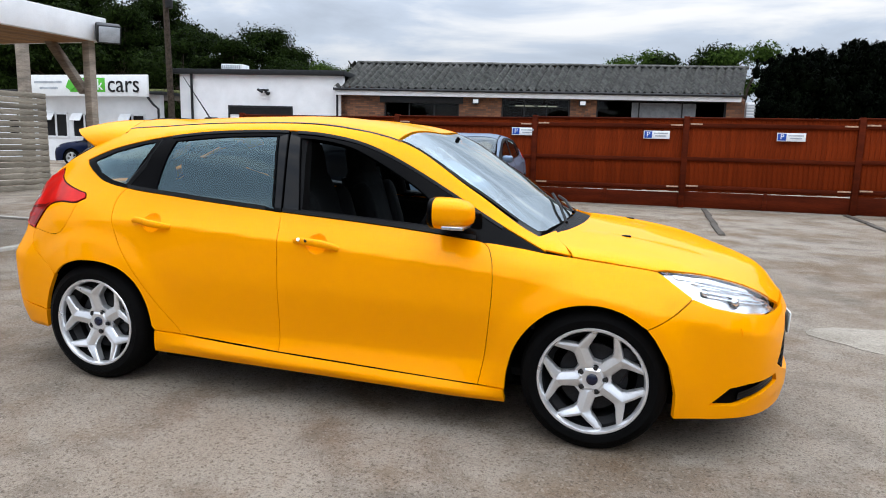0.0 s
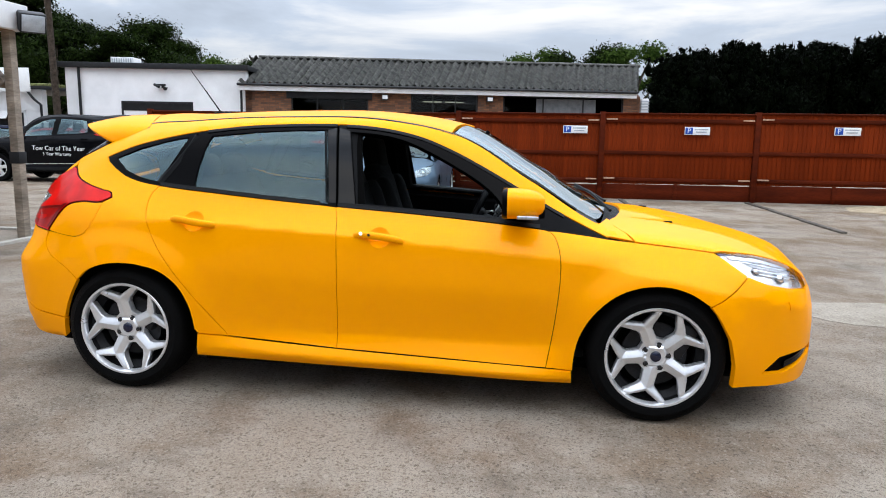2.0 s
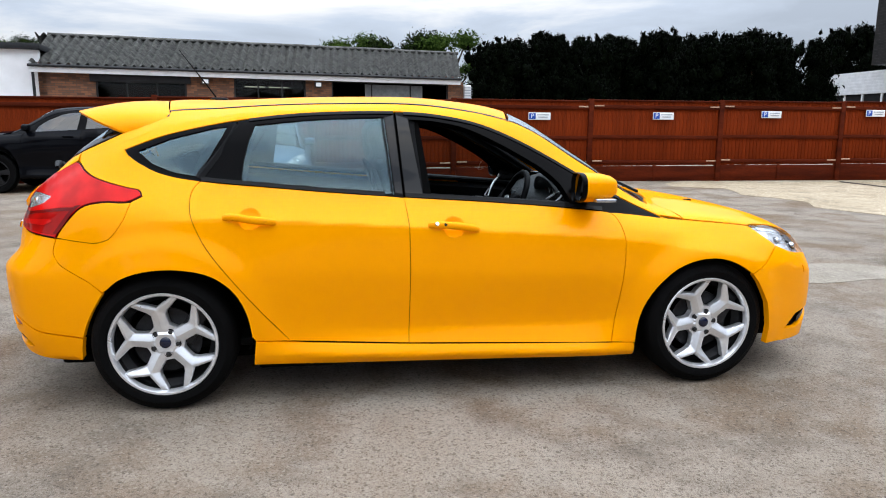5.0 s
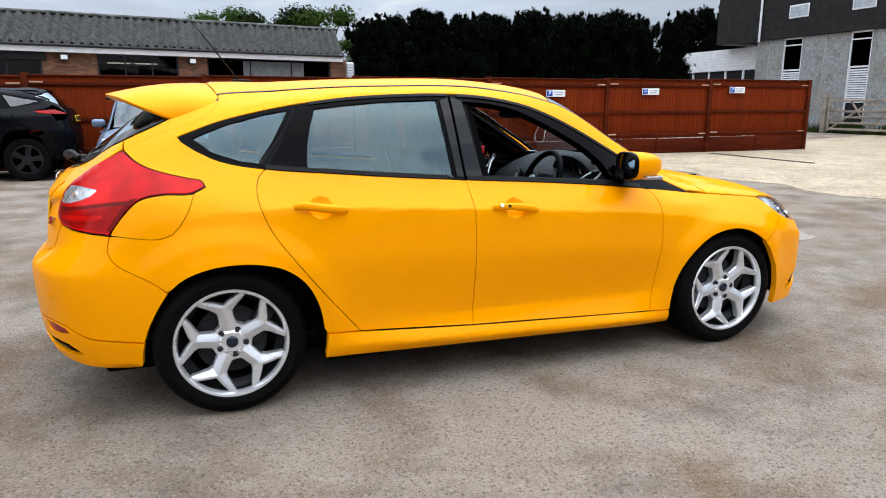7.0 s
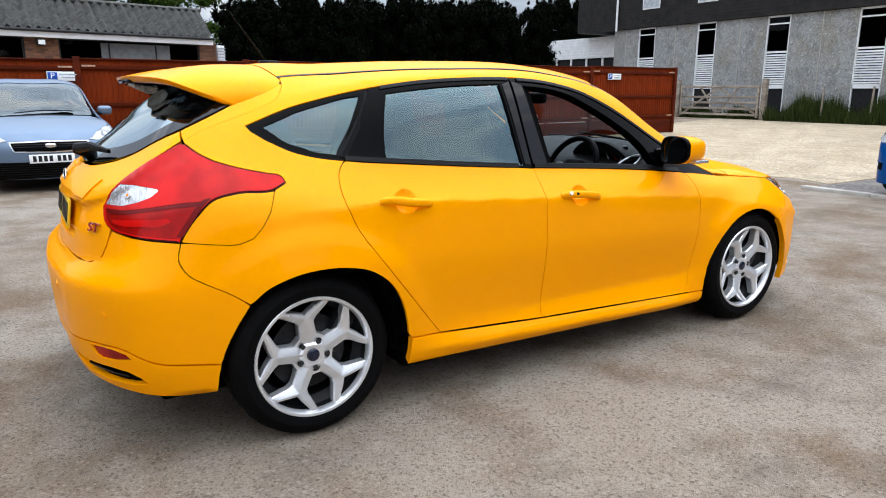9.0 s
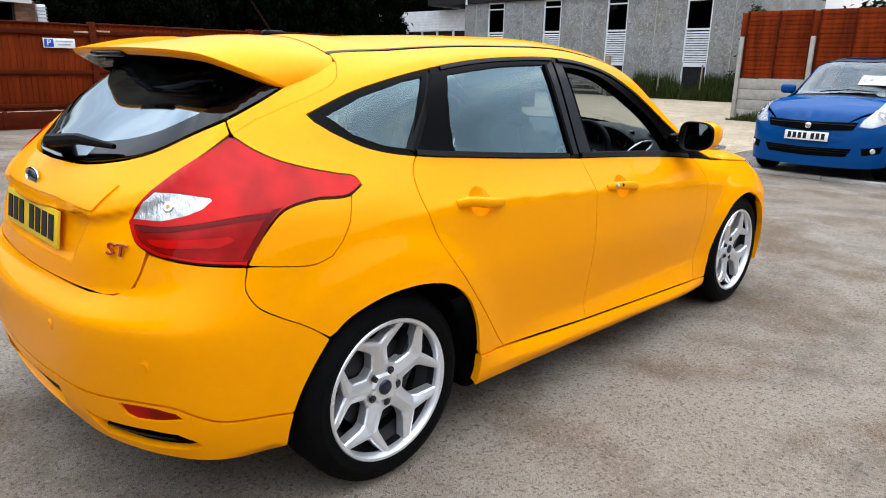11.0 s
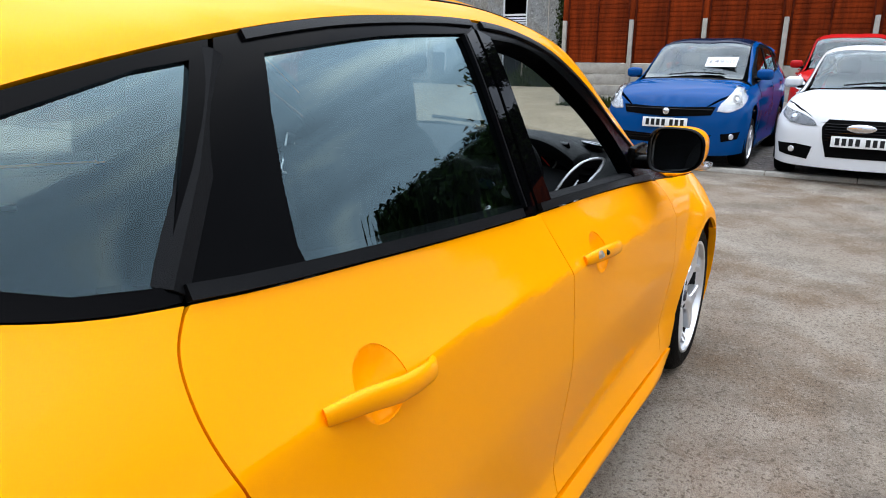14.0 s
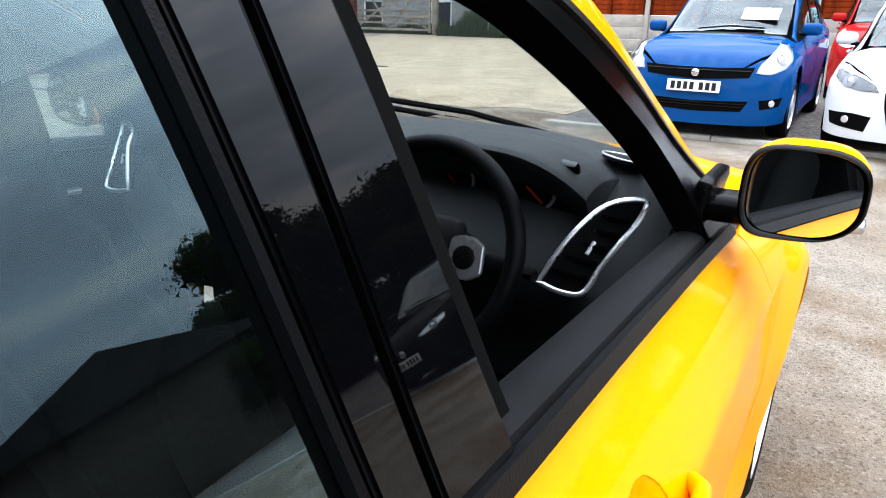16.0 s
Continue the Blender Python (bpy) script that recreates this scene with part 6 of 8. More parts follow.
cowl = curve2([(1.062, -.655), (1.107, -.35), (1.127, 0), (1.107, .35), (1.062, .655)]) + curve2([(1.12, .60), (1.19, .35), (1.215, 0), (1.19, -.35), (1.12, -.60)])
skin("cowl", shell, "top", cowl, DARK_PLASTIC, focus, "black plastic scuttle panel", lift=-.012, step=.04)
bonnet_rear = curve2([(1.203, .785), (1.105, .60), (1.150, .45), (1.195, .25), (1.210, 0), (1.195, -.25), (1.150, -.45), (1.105, -.60), (1.203, -.785)], 6)
q = shell.at('side', 1.207, .852)[0][1]
bonnet_rear[0], bonnet_rear[-1] = (1.207, -q), (1.207, q)
lamp_out = [(61.5, .813), (54.5, .811), (47.9, .796), (41, .768), (34.0, .728), (27.5, .672), (24.0, .632), (27, .626), (34, .629), (43, .650), (50.3, .676), (56.8, .733), (60.0, .785)]
bonnet_side = [tuple(shell.at("side", x, z)[0][:2]) for x, z in [(1.30, .8425), (1.40, .8325), (1.48, .824), (1.56, .814)]] + [tuple(shell.at("nose", a, z)[0][:2]) for a, z in lamp_out[1:6]]
bonnet_nose = [tuple(shell.at("nose", a, z)[0][:2]) for a, z in curve2([(23.5, .640), (19, .650), (10, .654), (0, .654), (-10, .654), (-19, .650), (-23.5, .640)], 3)]
skin("bonnet", shell, "top", bonnet_rear + bonnet_side + bonnet_nose + [(x, -y) for x, y in bonnet_side[::-1]], YELLOW, focus, "yellow bonnet", step=.045,
     dish=lambda a, b: .007 / (1 + math.exp(-(abs(b) - .40) / .012)) * (1 if 1.2 < a < 1.95 else 0) * min(1, max(0, (1.95 - a) / .3)) * min(1, max(0, (.66 - abs(b)) / .14)))
for s in (1, -1):
    p, n = shell.at("top", 1.42, -.42 * s)
    part("washer_jet", moved(cushion(.045, .022, .014, .006), Matrix.Translation(p + n * .005)), BLACK_TRIM, focus)
    a, b = shell.at("top", 1.13, -.15 * s - .25)[0], shell.at("top", .98, .35 - .15 * s)[0]
    arm = tube([a + (0, 0, .015), (a + b) / 2 + (0, 0, .035), b + (0, 0, .02)], .008, 6)
    part("wiper", arm, BLACK_TRIM, focus)

# nose
def angle_of(x, z, way, axis=1.15):
    """A point of the side as seen round the axis at the nose (1) or the tail (-1)."""
    p, _ = shell.at("side", x, z)
    return math.degrees(math.atan2(-p[1], way * p[0] - axis)), z


arch_nose = [angle_of(x, z, 1) for x, z in ((1.540, .5825), (1.575, .541), (1.640, .430), (1.672, .305), (1.670, .20))]
bumper = arch_nose + [(50, .192), (35, .186), (18, .182), (0, .180)]
top_b = [(0, .640), (10, .642), (19, .640), (23.5, .628)] + lamp_out[6:11] + [(53.5, .700), angle_of(1.716, .713, 1), angle_of(1.66, .6592, 1), angle_of(1.60, .616, 1)]
outline = [(0, .180)] + [(-a, z) for a, z in bumper[-2::-1]] + [(-a, z) for a, z in top_b[:0:-1]] + top_b + bumper[:-1]
grille = [(-30.5, .400), (-26, .360), (-17, .305), (17, .305), (26, .360), (30.5, .400), (26, .50), (20, .585), (-20, .585), (-26, .50)]
fog_r = [(51.0, .258), (46.5, .330), (42, .343), (31, .355), (29.5, .318), (38, .285), (44.5, .252)]
fog_l = [(-a, z) for a, z in fog_r]
front_bumper = skin("front_bumper", shell, "nose", outline, YELLOW, focus, "deep yellow front bumper", holes=[grille, fog_r, fog_l], flange=.03)
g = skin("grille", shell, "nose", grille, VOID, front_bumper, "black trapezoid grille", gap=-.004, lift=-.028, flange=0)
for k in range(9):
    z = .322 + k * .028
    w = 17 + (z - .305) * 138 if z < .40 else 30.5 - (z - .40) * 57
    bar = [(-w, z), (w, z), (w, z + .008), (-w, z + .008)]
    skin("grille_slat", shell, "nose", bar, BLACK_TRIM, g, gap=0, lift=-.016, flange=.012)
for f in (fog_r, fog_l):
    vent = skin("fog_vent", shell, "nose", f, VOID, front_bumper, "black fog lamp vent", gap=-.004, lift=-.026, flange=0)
    s = 1 if f is fog_r else -1
    for dz in (0, .022, .044):
        blade = [(s * 44, .272 + dz * .5), (s * 31, .318 + dz * .7), (s * 31, .330 + dz * .7), (s * 44, .282 + dz * .5)]
        skin("fog_vent_blade", shell, "nose", blade if s > 0 else blade[::-1], BLACK_GLOSS, vent, gap=0, lift=-.010, flange=.014)
skin("washer_cover", shell, "nose", [(45.2, .594), (42.2, .590), (42.0, .552), (44.9, .556)], YELLOW, front_bumper, gap=.0005, lift=.003, flange=.004)
front_plate = part("number_plate", box(-.004, .004, -.19, .19, -.05, .05, .003), PLATE_WHITE, front_bumper, "white front number plate")
front_plate.matrix_basis = pose(2.216, 0, .50, 0, 3, 0)
for s in (1, -1):
    lo = [(s * a, z) for a, z in lamp_out]
    head = skin("headlamp", shell, "nose", lo, LAMP_GLASS, focus, "clear wraparound headlamp", step=.02, gap=.003, flange=.02)
    inner = shrink(lo, .004, .0165)
    skin("reflector_bowl", shell, "nose", inner, REFLECTOR, head, "silver headlamp reflector", step=.02, gap=0, lift=-.016, flange=0,
         dish=lambda a, z: -.010 * (1 + math.sin(a * .55) * math.cos(z * 40)) * .6)
    skin("lamp_brow", shell, "nose", [(s * 58, .806), (s * 48, .790), (s * 36, .735), (s * 36, .722), (s * 48, .772), (s * 57.5, .792)][::s], CHROME, head, gap=0, lift=-.012, flange=.01)
    for a0, z0, a1, z1 in ((52, .742, 31, .668), (51, .722, 30, .653), (54, .775, 35, .706)):
        rib = [(s * a0, z0), (s * a1, z1), (s * a1, z1 + .0045), (s * a0, z0 + .0045)]
        skin("lamp_rib", shell, "nose", rib[::s], CHROME, head, step=.03, gap=0, lift=-.009, flange=.008)
    for a, z, r in ((43.5, .698, .030), (51, .738, .022)):
        p, n = shell.at("nose", s * a, z)
        q = Vector(p - n * .035)
        part("projector", rod(q, q + Vector(n) * .022, r, r * .85, 24), BLACK_GLOSS, head)
        ball = bmesh.new()
        bmesh.ops.create_uvsphere(ball, u_segments=20, v_segments=12, radius=r * .7)
        part("bulb_lens", moved(ball, Matrix.Translation(q + Vector(n) * .016)), CHROME, head)

# tail
hatch_side = curve2([(48.7, 1.140), (45.2, 1.095), (39.4, 1.026), (35.4, .960), (34.0, .914), (35.2, .878), (37.8, .845)]) + curve2([(36.8, .79), (35.6, .752), (32, .722), (26, .714), (20.7, .712), (10, .711), (0, .711)])
hatch_top = curve2([(0, 1.030), (20.4, 1.040), (33.6, 1.083), (41, 1.132), (47.6, 1.174)])
hatch_out = hatch_top + hatch_side + [(-a, z) for a, z in hatch_side[-2::-1]] + [(-a, z) for a, z in hatch_top[:0:-1]]
recess = [(-25.5, .925), (-20.5, .775), (20.5, .775), (25.5, .925), (15, .938), (0, .940), (-15, .938)]


def plate_dish(a, z):
    """The hollow that the number plate sits in."""
    if not inside(recess, a, z):
        return 0.0
    here = Vector((a * .0165, z))
    away = 9.0
    for p, q in zip(recess, recess[1:] + recess[:1]):
        p, q = Vector((p[0] * .0165, p[1])), Vector((q[0] * .0165, q[1]))
        t = max(0, min(1, (here - p).dot(q - p) / (q - p).length_squared))
        away = min(away, (here - p - (q - p) * t).length)
    return -.014 * min(1, away / .016)


tailgate = skin("tailgate", shell, "tail", hatch_out, YELLOW, focus, "yellow tailgate", flange=.025, step=.013, dish=plate_dish)
grip = [(-30, .998), (-26.4, .930), (-15, .944), (0, .946), (15, .944), (26.4, .930), (30, .998), (15, 1.012), (0, 1.014), (-15, 1.012)]
skin("tailgate_trim", shell, "tail", grip, YELLOW, tailgate, gap=0, lift=.005, flange=.006)
p, n = shell.at("tail", 0, .972)
badge = lathe([(.0005, .006), (.03, .005), (.036, .002), (.038, 0)], 32)
part("oval_badge", moved(badge, Matrix.Translation(p + n * .006) @ pose(0, 0, 0, 0, -80, 0) @ Matrix.Diagonal((.62, 1.65, 1, 1))), BLUE_BADGE, tailgate, "dark blue oval badge")
rim_ = tube([(.024 * math.cos(k * math.tau / 32), .063 * math.sin(k * math.tau / 32), 0) for k in range(32)], .003, 6, closed=True)
part("badge_rim", moved(rim_, Matrix.Translation(p + n * .009) @ pose(0, 0, 0, 0, -80, 0)), CHROME, tailgate)
p, n = shell.at("tail", 0, .852)
plate = part("number_plate", box(-.004, .004, -.26, .26, -.0555, .0555, .002), PLATE_YELLOW, tailgate, "yellow rear number plate with black bars")
plate.matrix_basis = pose(p[0] + .008, 0, p[2], 0, 8, 0)
for k, y in enumerate((-.205, -.142, -.079, -.016, .092, .155, .218)):
    part("plate_bar", box(-.007, -.003, y - .022, y + .022, -.038, .038), PLATE_BLACK, plate)
def st_badge():
    """The letters of the trim badge beside the plate."""
    p, n = shell.at("tail", 32.6, .838)
    out = Vector(n).normalized()
    right = Vector((0, 0, 1)).cross(out).normalized()
    m = Matrix((( *right, 0), (*(-out), 0), (*out.cross(right), 0), (0, 0, 0, 1))).transposed()
    m.translation = Vector(p) + out * .006
    for off, mat_, size in ((.0, CHROME, .062), (-.003, RED_BADGE, .056)):
        writing("ST", size, mat_, m @ Matrix.Translation((0, off, 0)) @ Matrix.Diagonal((1.25, 1, .8, 1)), tailgate, "trim_badge", .003)


st_badge()
glass_side = curve2([(47.4, 1.180), (53, 1.222), (59.3, 1.268)])
glass_top = curve2([(59.3, 1.268), (54, 1.315), (40, 1.345), (20, 1.355), (0, 1.357)])
hg = curve2([(0, 1.036), (20.4, 1.047), (33.6, 1.090), (41, 1.139), (47.0, 1.178)])
hg_out = hg + glass_side[1:] + glass_top[1:]
hg_out = hg_out + [(-a, z) for a, z in hg_out[-2:0:-1]]
hatch_glass = skin("tailgate_window", shell, "tail", hg_out, REAR_GLASS, tailgate, "dark tinted tailgate window", lift=-.002, flange=.004)
for s in (1, -1):
    shape = [(47.9, 1.174), (53.6, 1.218), (59.9, 1.266), (63.5, 1.322)] + [angle_of(x, z, -1) for x, z in pillar_seam]
    skin("pillar_cover", shell, "tail", [(s * a, z) for a, z in shape][::s], YELLOW, focus, "yellow rear pillar", step=.02, gap=-.001, lift=-.0006, flange=.008)
    shape = curve2([(47.2, 1.179), (53, 1.223), (59.0, 1.268)]) + curve2([(53.8, 1.268), (46.5, 1.223), (40.0, 1.182), (32, 1.136), (24, 1.108), (14, 1.090)]) + curve2([(14, 1.044), (33.6, 1.090), (41, 1.139), (47.0, 1.178)])[:-1]
    skin("glass_side_trim", shell, "tail", [(s * a, z) for a, z in shape][::s], BLACK_GLOSS, tailgate, "black glass border", step=.02, gap=0, lift=.0012, flange=.004)
inner_hg = [(a * .80, 1.075 + (z - 1.036) * .80) for a, z in hg_out]
skin("window_border", shell, "tail", hg_out, BLACK_GLOSS, tailgate, "black printed glass border", lift=-.007, flange=0, holes=[inner_hg])


def spoiler():
    """The roof spoiler: a winged lip that carries the roof on and folds down beside the glass, hollow beneath."""
    half_root = curve2([(-1.372, 0), (-1.366, -.20), (-1.345, -.38), (-1.322, -.50)], 4)
    root = [shell.at("top", x, y)[0] for x, y in half_root] + [shell.at("side", x, z)[0] for x, z in ((-1.304, 1.356), (-1.318, 1.338), (-1.350, 1.322), (-1.392, 1.303), (-1.445, 1.284), (-1.496, 1.268))]
    n = len(root)
    tips = spline(np.array([(-1.790, 0, 1.372), (-1.787, -.16, 1.371), (-1.775, -.32, 1.368), (-1.748, -.43, 1.363), (-1.708, -.508, 1.353), (-1.650, -.555, 1.328), (-1.575, -.588, 1.297), (-1.500, -.606, 1.266)]), 8)
    pick = [tips[round(k * (len(tips) - 1) / (n - 1))] for k in range(n)]
    rows = []
    for k, (r, t) in enumerate(zip(root, pick)):
        r, t = np.array(r), np.array(t)
        w = k / (n - 1)
        chord = np.linalg.norm(t - r)
        out = np.array((0, -.25 * w, 1.0)) * .02 * min(1, chord / .3)
        top = [r + (t - r) * q + out * math.sin(math.pi * q) * (1 - .3 * w) for q in (0, .2, .4, .6, .8, .94)]
        inw = np.array((.02, .016, 0)) * min(1, chord / .15)
        lip = [t, t + inw * .25 + (0, 0, -.012 * min(1, chord / .1)), t + inw + (0, 0, -.022 * min(1, chord / .1))]
        under = [r * .45 + t * .55 + (0, .02 * min(1, chord / .1), -.045 * min(1, chord / .12)), r + (-.03 * min(1, chord / .1), .02 * min(1, chord / .1), -.05 * min(1, chord / .12))]
        rows.append(top + lip + under)
    full = [[p * (1, -1, 1) for p in row] for row in rows[:0:-1]] + rows
    bm = bmesh.new()
    vs = [[bm.verts.new(p) for p in row] for row in full]
    for a, b in zip(vs, vs[1:]):
        for i in range(len(a) - 1):
            bm.faces.new((a[i], a[i + 1], b[i + 1], b[i])).material_index = int(i >= 8)
    bmesh.ops.remove_doubles(bm, verts=bm.verts, dist=.0004)
    bmesh.ops.recalc_face_normals(bm, faces=bm.faces)
    return bm


wing_ = part("roof_spoiler", spoiler(), (YELLOW, BLACK_GLOSS), tailgate, "large yellow roof spoiler", angle=40)
part("brake_light", box(-1.792, -1.765, -.13, .13, 1.342, 1.360, .006), BLACK_GLOSS, wing_, "smoked high-level brake light")
# rear wiper
a, b = shell.at("tail", 2, 1.055)[0], shell.at("tail", 24, 1.078)[0]
part("rear_wiper", joined(tube([a + (-.04, 0, .03), (a + b) / 2 + (-.035, 0, .035), b + (-.022, 0, .012)], [.022, .017, .008], 8), rod(a + (.02, 0, 0), a + (-.05, 0, .032), .026, .022, 14)), BLACK_TRIM, tailgate, "black tailgate wiper at rest")

for s in (1, -1):
    tl = curve2([(33.6, .914), (35.0, .956), (39.1, 1.026), (44.9, 1.093), (48.6, 1.133)])
    tl = tl + [angle_of(x, z, -1) for x, z in lamp_top[::-1][1:]] + [angle_of(x, z, -1) for x, z in lamp_low[::-1][1:-1]]
    tl = tl + curve2([(52.8, .806), (47, .816), (42.7, .826), (38.0, .843), (35.0, .876), (33.6, .914)])[:-1]
    tl = [(s * a, z) for a, z in tl]
    lamp = skin("tail_lamp", shell, "tail", tl, LAMP_EDGE, focus, "large red wraparound tail lamp", step=.02, gap=.001, lift=.001, flange=.02)
    inner = shrink(tl, .0055, .0165)
    clear = [(s * a, z) for a, z in [(34.6, .921), (36.0, .963), (38.0, .994), (41.2, .993), (46.8, .981), (47.2, .974), (45.9, .953), (43.6, .937), (39.9, .922)]]
    low = [(s * a, z) for a, z in curve2([(35.0, .909), (40, .909), (46, .921), (52, .935), (56.6, .941)]) + curve2([(55.6, .905), (53.6, .850), (52.2, .819)]) + curve2([(47, .828), (42.7, .838), (38.6, .854), (36.1, .880), (35.0, .906)])[:-1]]
    skin("red_lens", shell, "tail", inner, RED_LENS, lamp, "bright red lens", step=.02, gap=0, lift=.006, flange=.008, holes=[clear, low])
    pb, nb = shell.at("tail", s * 40.6, .958)
    part("reverse_bulb", rod(Vector(pb) + Vector(nb) * .004, Vector(pb) + Vector(nb) * .0085, .017, .013, 20), SATIN, lamp)
    part("bulb_tip", rod(Vector(pb) + Vector(nb) * .006, Vector(pb) + Vector(nb) * .0098, .007, .005, 14), AMBER, lamp)
    skin("reverse_lens", shell, "tail", clear, CLEAR_LENS, lamp, "clear reversing lens", step=.012, gap=.001, lift=.005, flange=.006)
    skin("lamp_band", shell, "tail", [(s * a, z) for a, z in curve2([(35.4, .907), (40, .908), (46, .920), (52, .933), (56.0, .938)]) + curve2([(55.5, .925), (52, .921), (46, .908), (41, .897), (36.6, .893)])][::s], BAND, lamp, step=.02, gap=0, lift=.0066, flange=.004)
    skin("light_guide", shell, "tail", [(s * a, z) for a, z in curve2([(38.0, .876), (44, .880), (50.0, .886)]) + curve2([(50.6, .876), (49.6, .866), (45, .860), (40.0, .860), (38.4, .866)])][::s], RED_LENS, lamp, step=.02, gap=0, lift=.0068, flange=.004)
    skin("lamp_band", shell, "tail", [(s * a, z) for a, z in curve2([(58.0, .951), (56.4, .925), (54.4, .870), (52.7, .822)]) + curve2([(51.7, .826), (53.2, .870), (55.0, .920), (56.4, .946)])][::s], BAND, lamp, step=.015, gap=0, lift=.0070, flange=.004)
    skin("brake_lens", shell, "tail", low, DARK_RED, lamp, "deep red brake lens", step=.02, gap=.001, lift=.005, flange=.006)

arch_tail = [angle_of(x, z, -1) for x, z in curve2([(-1.564, .569), (-1.615, .487), (-1.655, .402), (-1.677, .320), (-1.685, .250)], 6)]
rb_top = [(0, .7095), (20.7, .7105), (26, .7125), (32, .7205), (35.8, .750), (37.0, .79), (38.1, .8405), (42.7, .8248), (47, .8148), (52.4, .8048)] + [angle_of(x, z, -1) for x, z in bumper_seam[::-1][1:-1:2]]
skirt = curve2([(58.6, .360), (52.2, .373), (47.6, .389), (44.7, .416), (42.4, .438), (38, .447), (30.6, .440), (22, .432), (12, .428), (0, .427)], 3)
rb_half = rb_top + [p for p in arch_tail if p[1] > .365] + skirt[:-1]
rb_out = rb_half + [(0, .427)] + [(-a, z) for a, z in rb_half[:0:-1]]
rear_bumper = skin("rear_bumper", shell, "tail", rb_out, YELLOW, focus, "yellow rear bumper", flange=.02, step=.018)
low_half = [(a, z - .004) for a, z in skirt[::-1]] + [p for p in arch_tail if p[1] < .35] + [(54, .243), (47.6, .253), (40.8, .268), (30, .280), (20, .290), (0, .290)]
low_out = low_half + [(-a, z) for a, z in low_half[-2:0:-1]]
vent_r = [(24.7, .366), (29, .356), (33, .357), (38, .359), (42.1, .352), (44.4, .330), (45.4, .310), (43, .303), (35.6, .302), (29, .309)]
refl_r = [(33.2, .429), (36.5, .433), (39.4, .431), (42.2, .419), (43.2, .403), (39.8, .395), (36.0, .391), (34.4, .400)]
vents = [[(s * a, z) for a, z in v] for s in (1, -1) for v in (vent_r, refl_r)]
diff = [(-18, .305), (18, .305), (16, .385), (-16, .385)]
valance = skin("rear_valance", shell, "tail", low_out, YELLOW, rear_bumper, "yellow lower bumper skirt", holes=vents + [diff], flange=.025)
for s in (1, -1):
    v = [(s * a, z) for a, z in vent_r]
    duct = skin("bumper_vent", shell, "tail", v, VOID, valance, "black bumper vent", gap=-.004, lift=-.022, flange=0)
    skin("vent_blade", shell, "tail", [(s * 29, .328), (s * 42, .326), (s * 41, .334), (s * 29, .336)][::s], BLACK_GLOSS, duct, gap=0, lift=-.008, flange=.01)
    skin("reflector", shell, "tail", [(s * a, z) for a, z in refl_r], DARK_RED, valance, "deep red reflector", gap=-.001, lift=-.006, flange=0)
    for a, z in ((18.3, .600), (38.5, .558)):
        p, n = shell.at("tail", s * a, z)
        q = Vector(p)
        part("parking_sensor", joined(rod(q, q + Vector(n) * .003, .0125, .0115, 20), rod(q, q + Vector(n) * .0012, .0175, .0170, 20)), YELLOW, rear_bumper)
d = skin("diffuser", shell, "tail", diff, DARK_PLASTIC, valance, "black diffuser insert", gap=-.003, lift=-.02, flange=0)
for y in (-.06, .06):
    part("exhaust_tip", moved(lathe([(.040, .03), (.046, .032), (.048, .0), (.048, -.09), (.042, -.09), (.040, .02)], 6), pose(-2.04, y, .32, 0, -90, 0)), CHROME, d, "chrome exhaust tip")

# aerial
p, n = shell.at("top", -1.16, 0)
base = part("aerial_base", moved(cushion(.10, .042, .036, .016), Matrix.Translation(p + n * .013)), BLACK_TRIM, focus, "black roof aerial base")
part("aerial", tube([p + (-.01, 0, .02), p + (-.045, 0, .07), p + (-.20, 0, .28)], [.005, .0042, .002], 8), BLACK_TRIM, base)


# door mirrors
def mirror_ring(x, k, n=36):
    """A rounded outline of the mirror head, fuller at its outer end, k times its size."""
    out = []
    for i in range(n):
        a = i * math.tau / n
        c, q = math.cos(a), math.sin(a)
        y = .085 * abs(c) ** (.70 if c > 0 else .55) * (1 if c > 0 else -1)
        z = .070 * abs(q) ** .66 * (1 if q > 0 else -1) * (1 - .10 * c)
        out.append((x, -y * k, (z + .005 * c) * k))
    return out


def mirror_loft(sections, cap=False):
    bm = bmesh.new()
    rings = [[bm.verts.new(p) for p in mirror_ring(x, k)] for x, k in sections]
    for a, b in zip(rings, rings[1:]):
        for i in range(len(a)):
            bm.faces.new((a[i], a[(i + 1) % len(a)], b[(i + 1) % len(a)], b[i]))
    if cap:
        bm.faces.new(rings[-1])
    bmesh.ops.recalc_face_normals(bm, faces=bm.faces)
    return bm


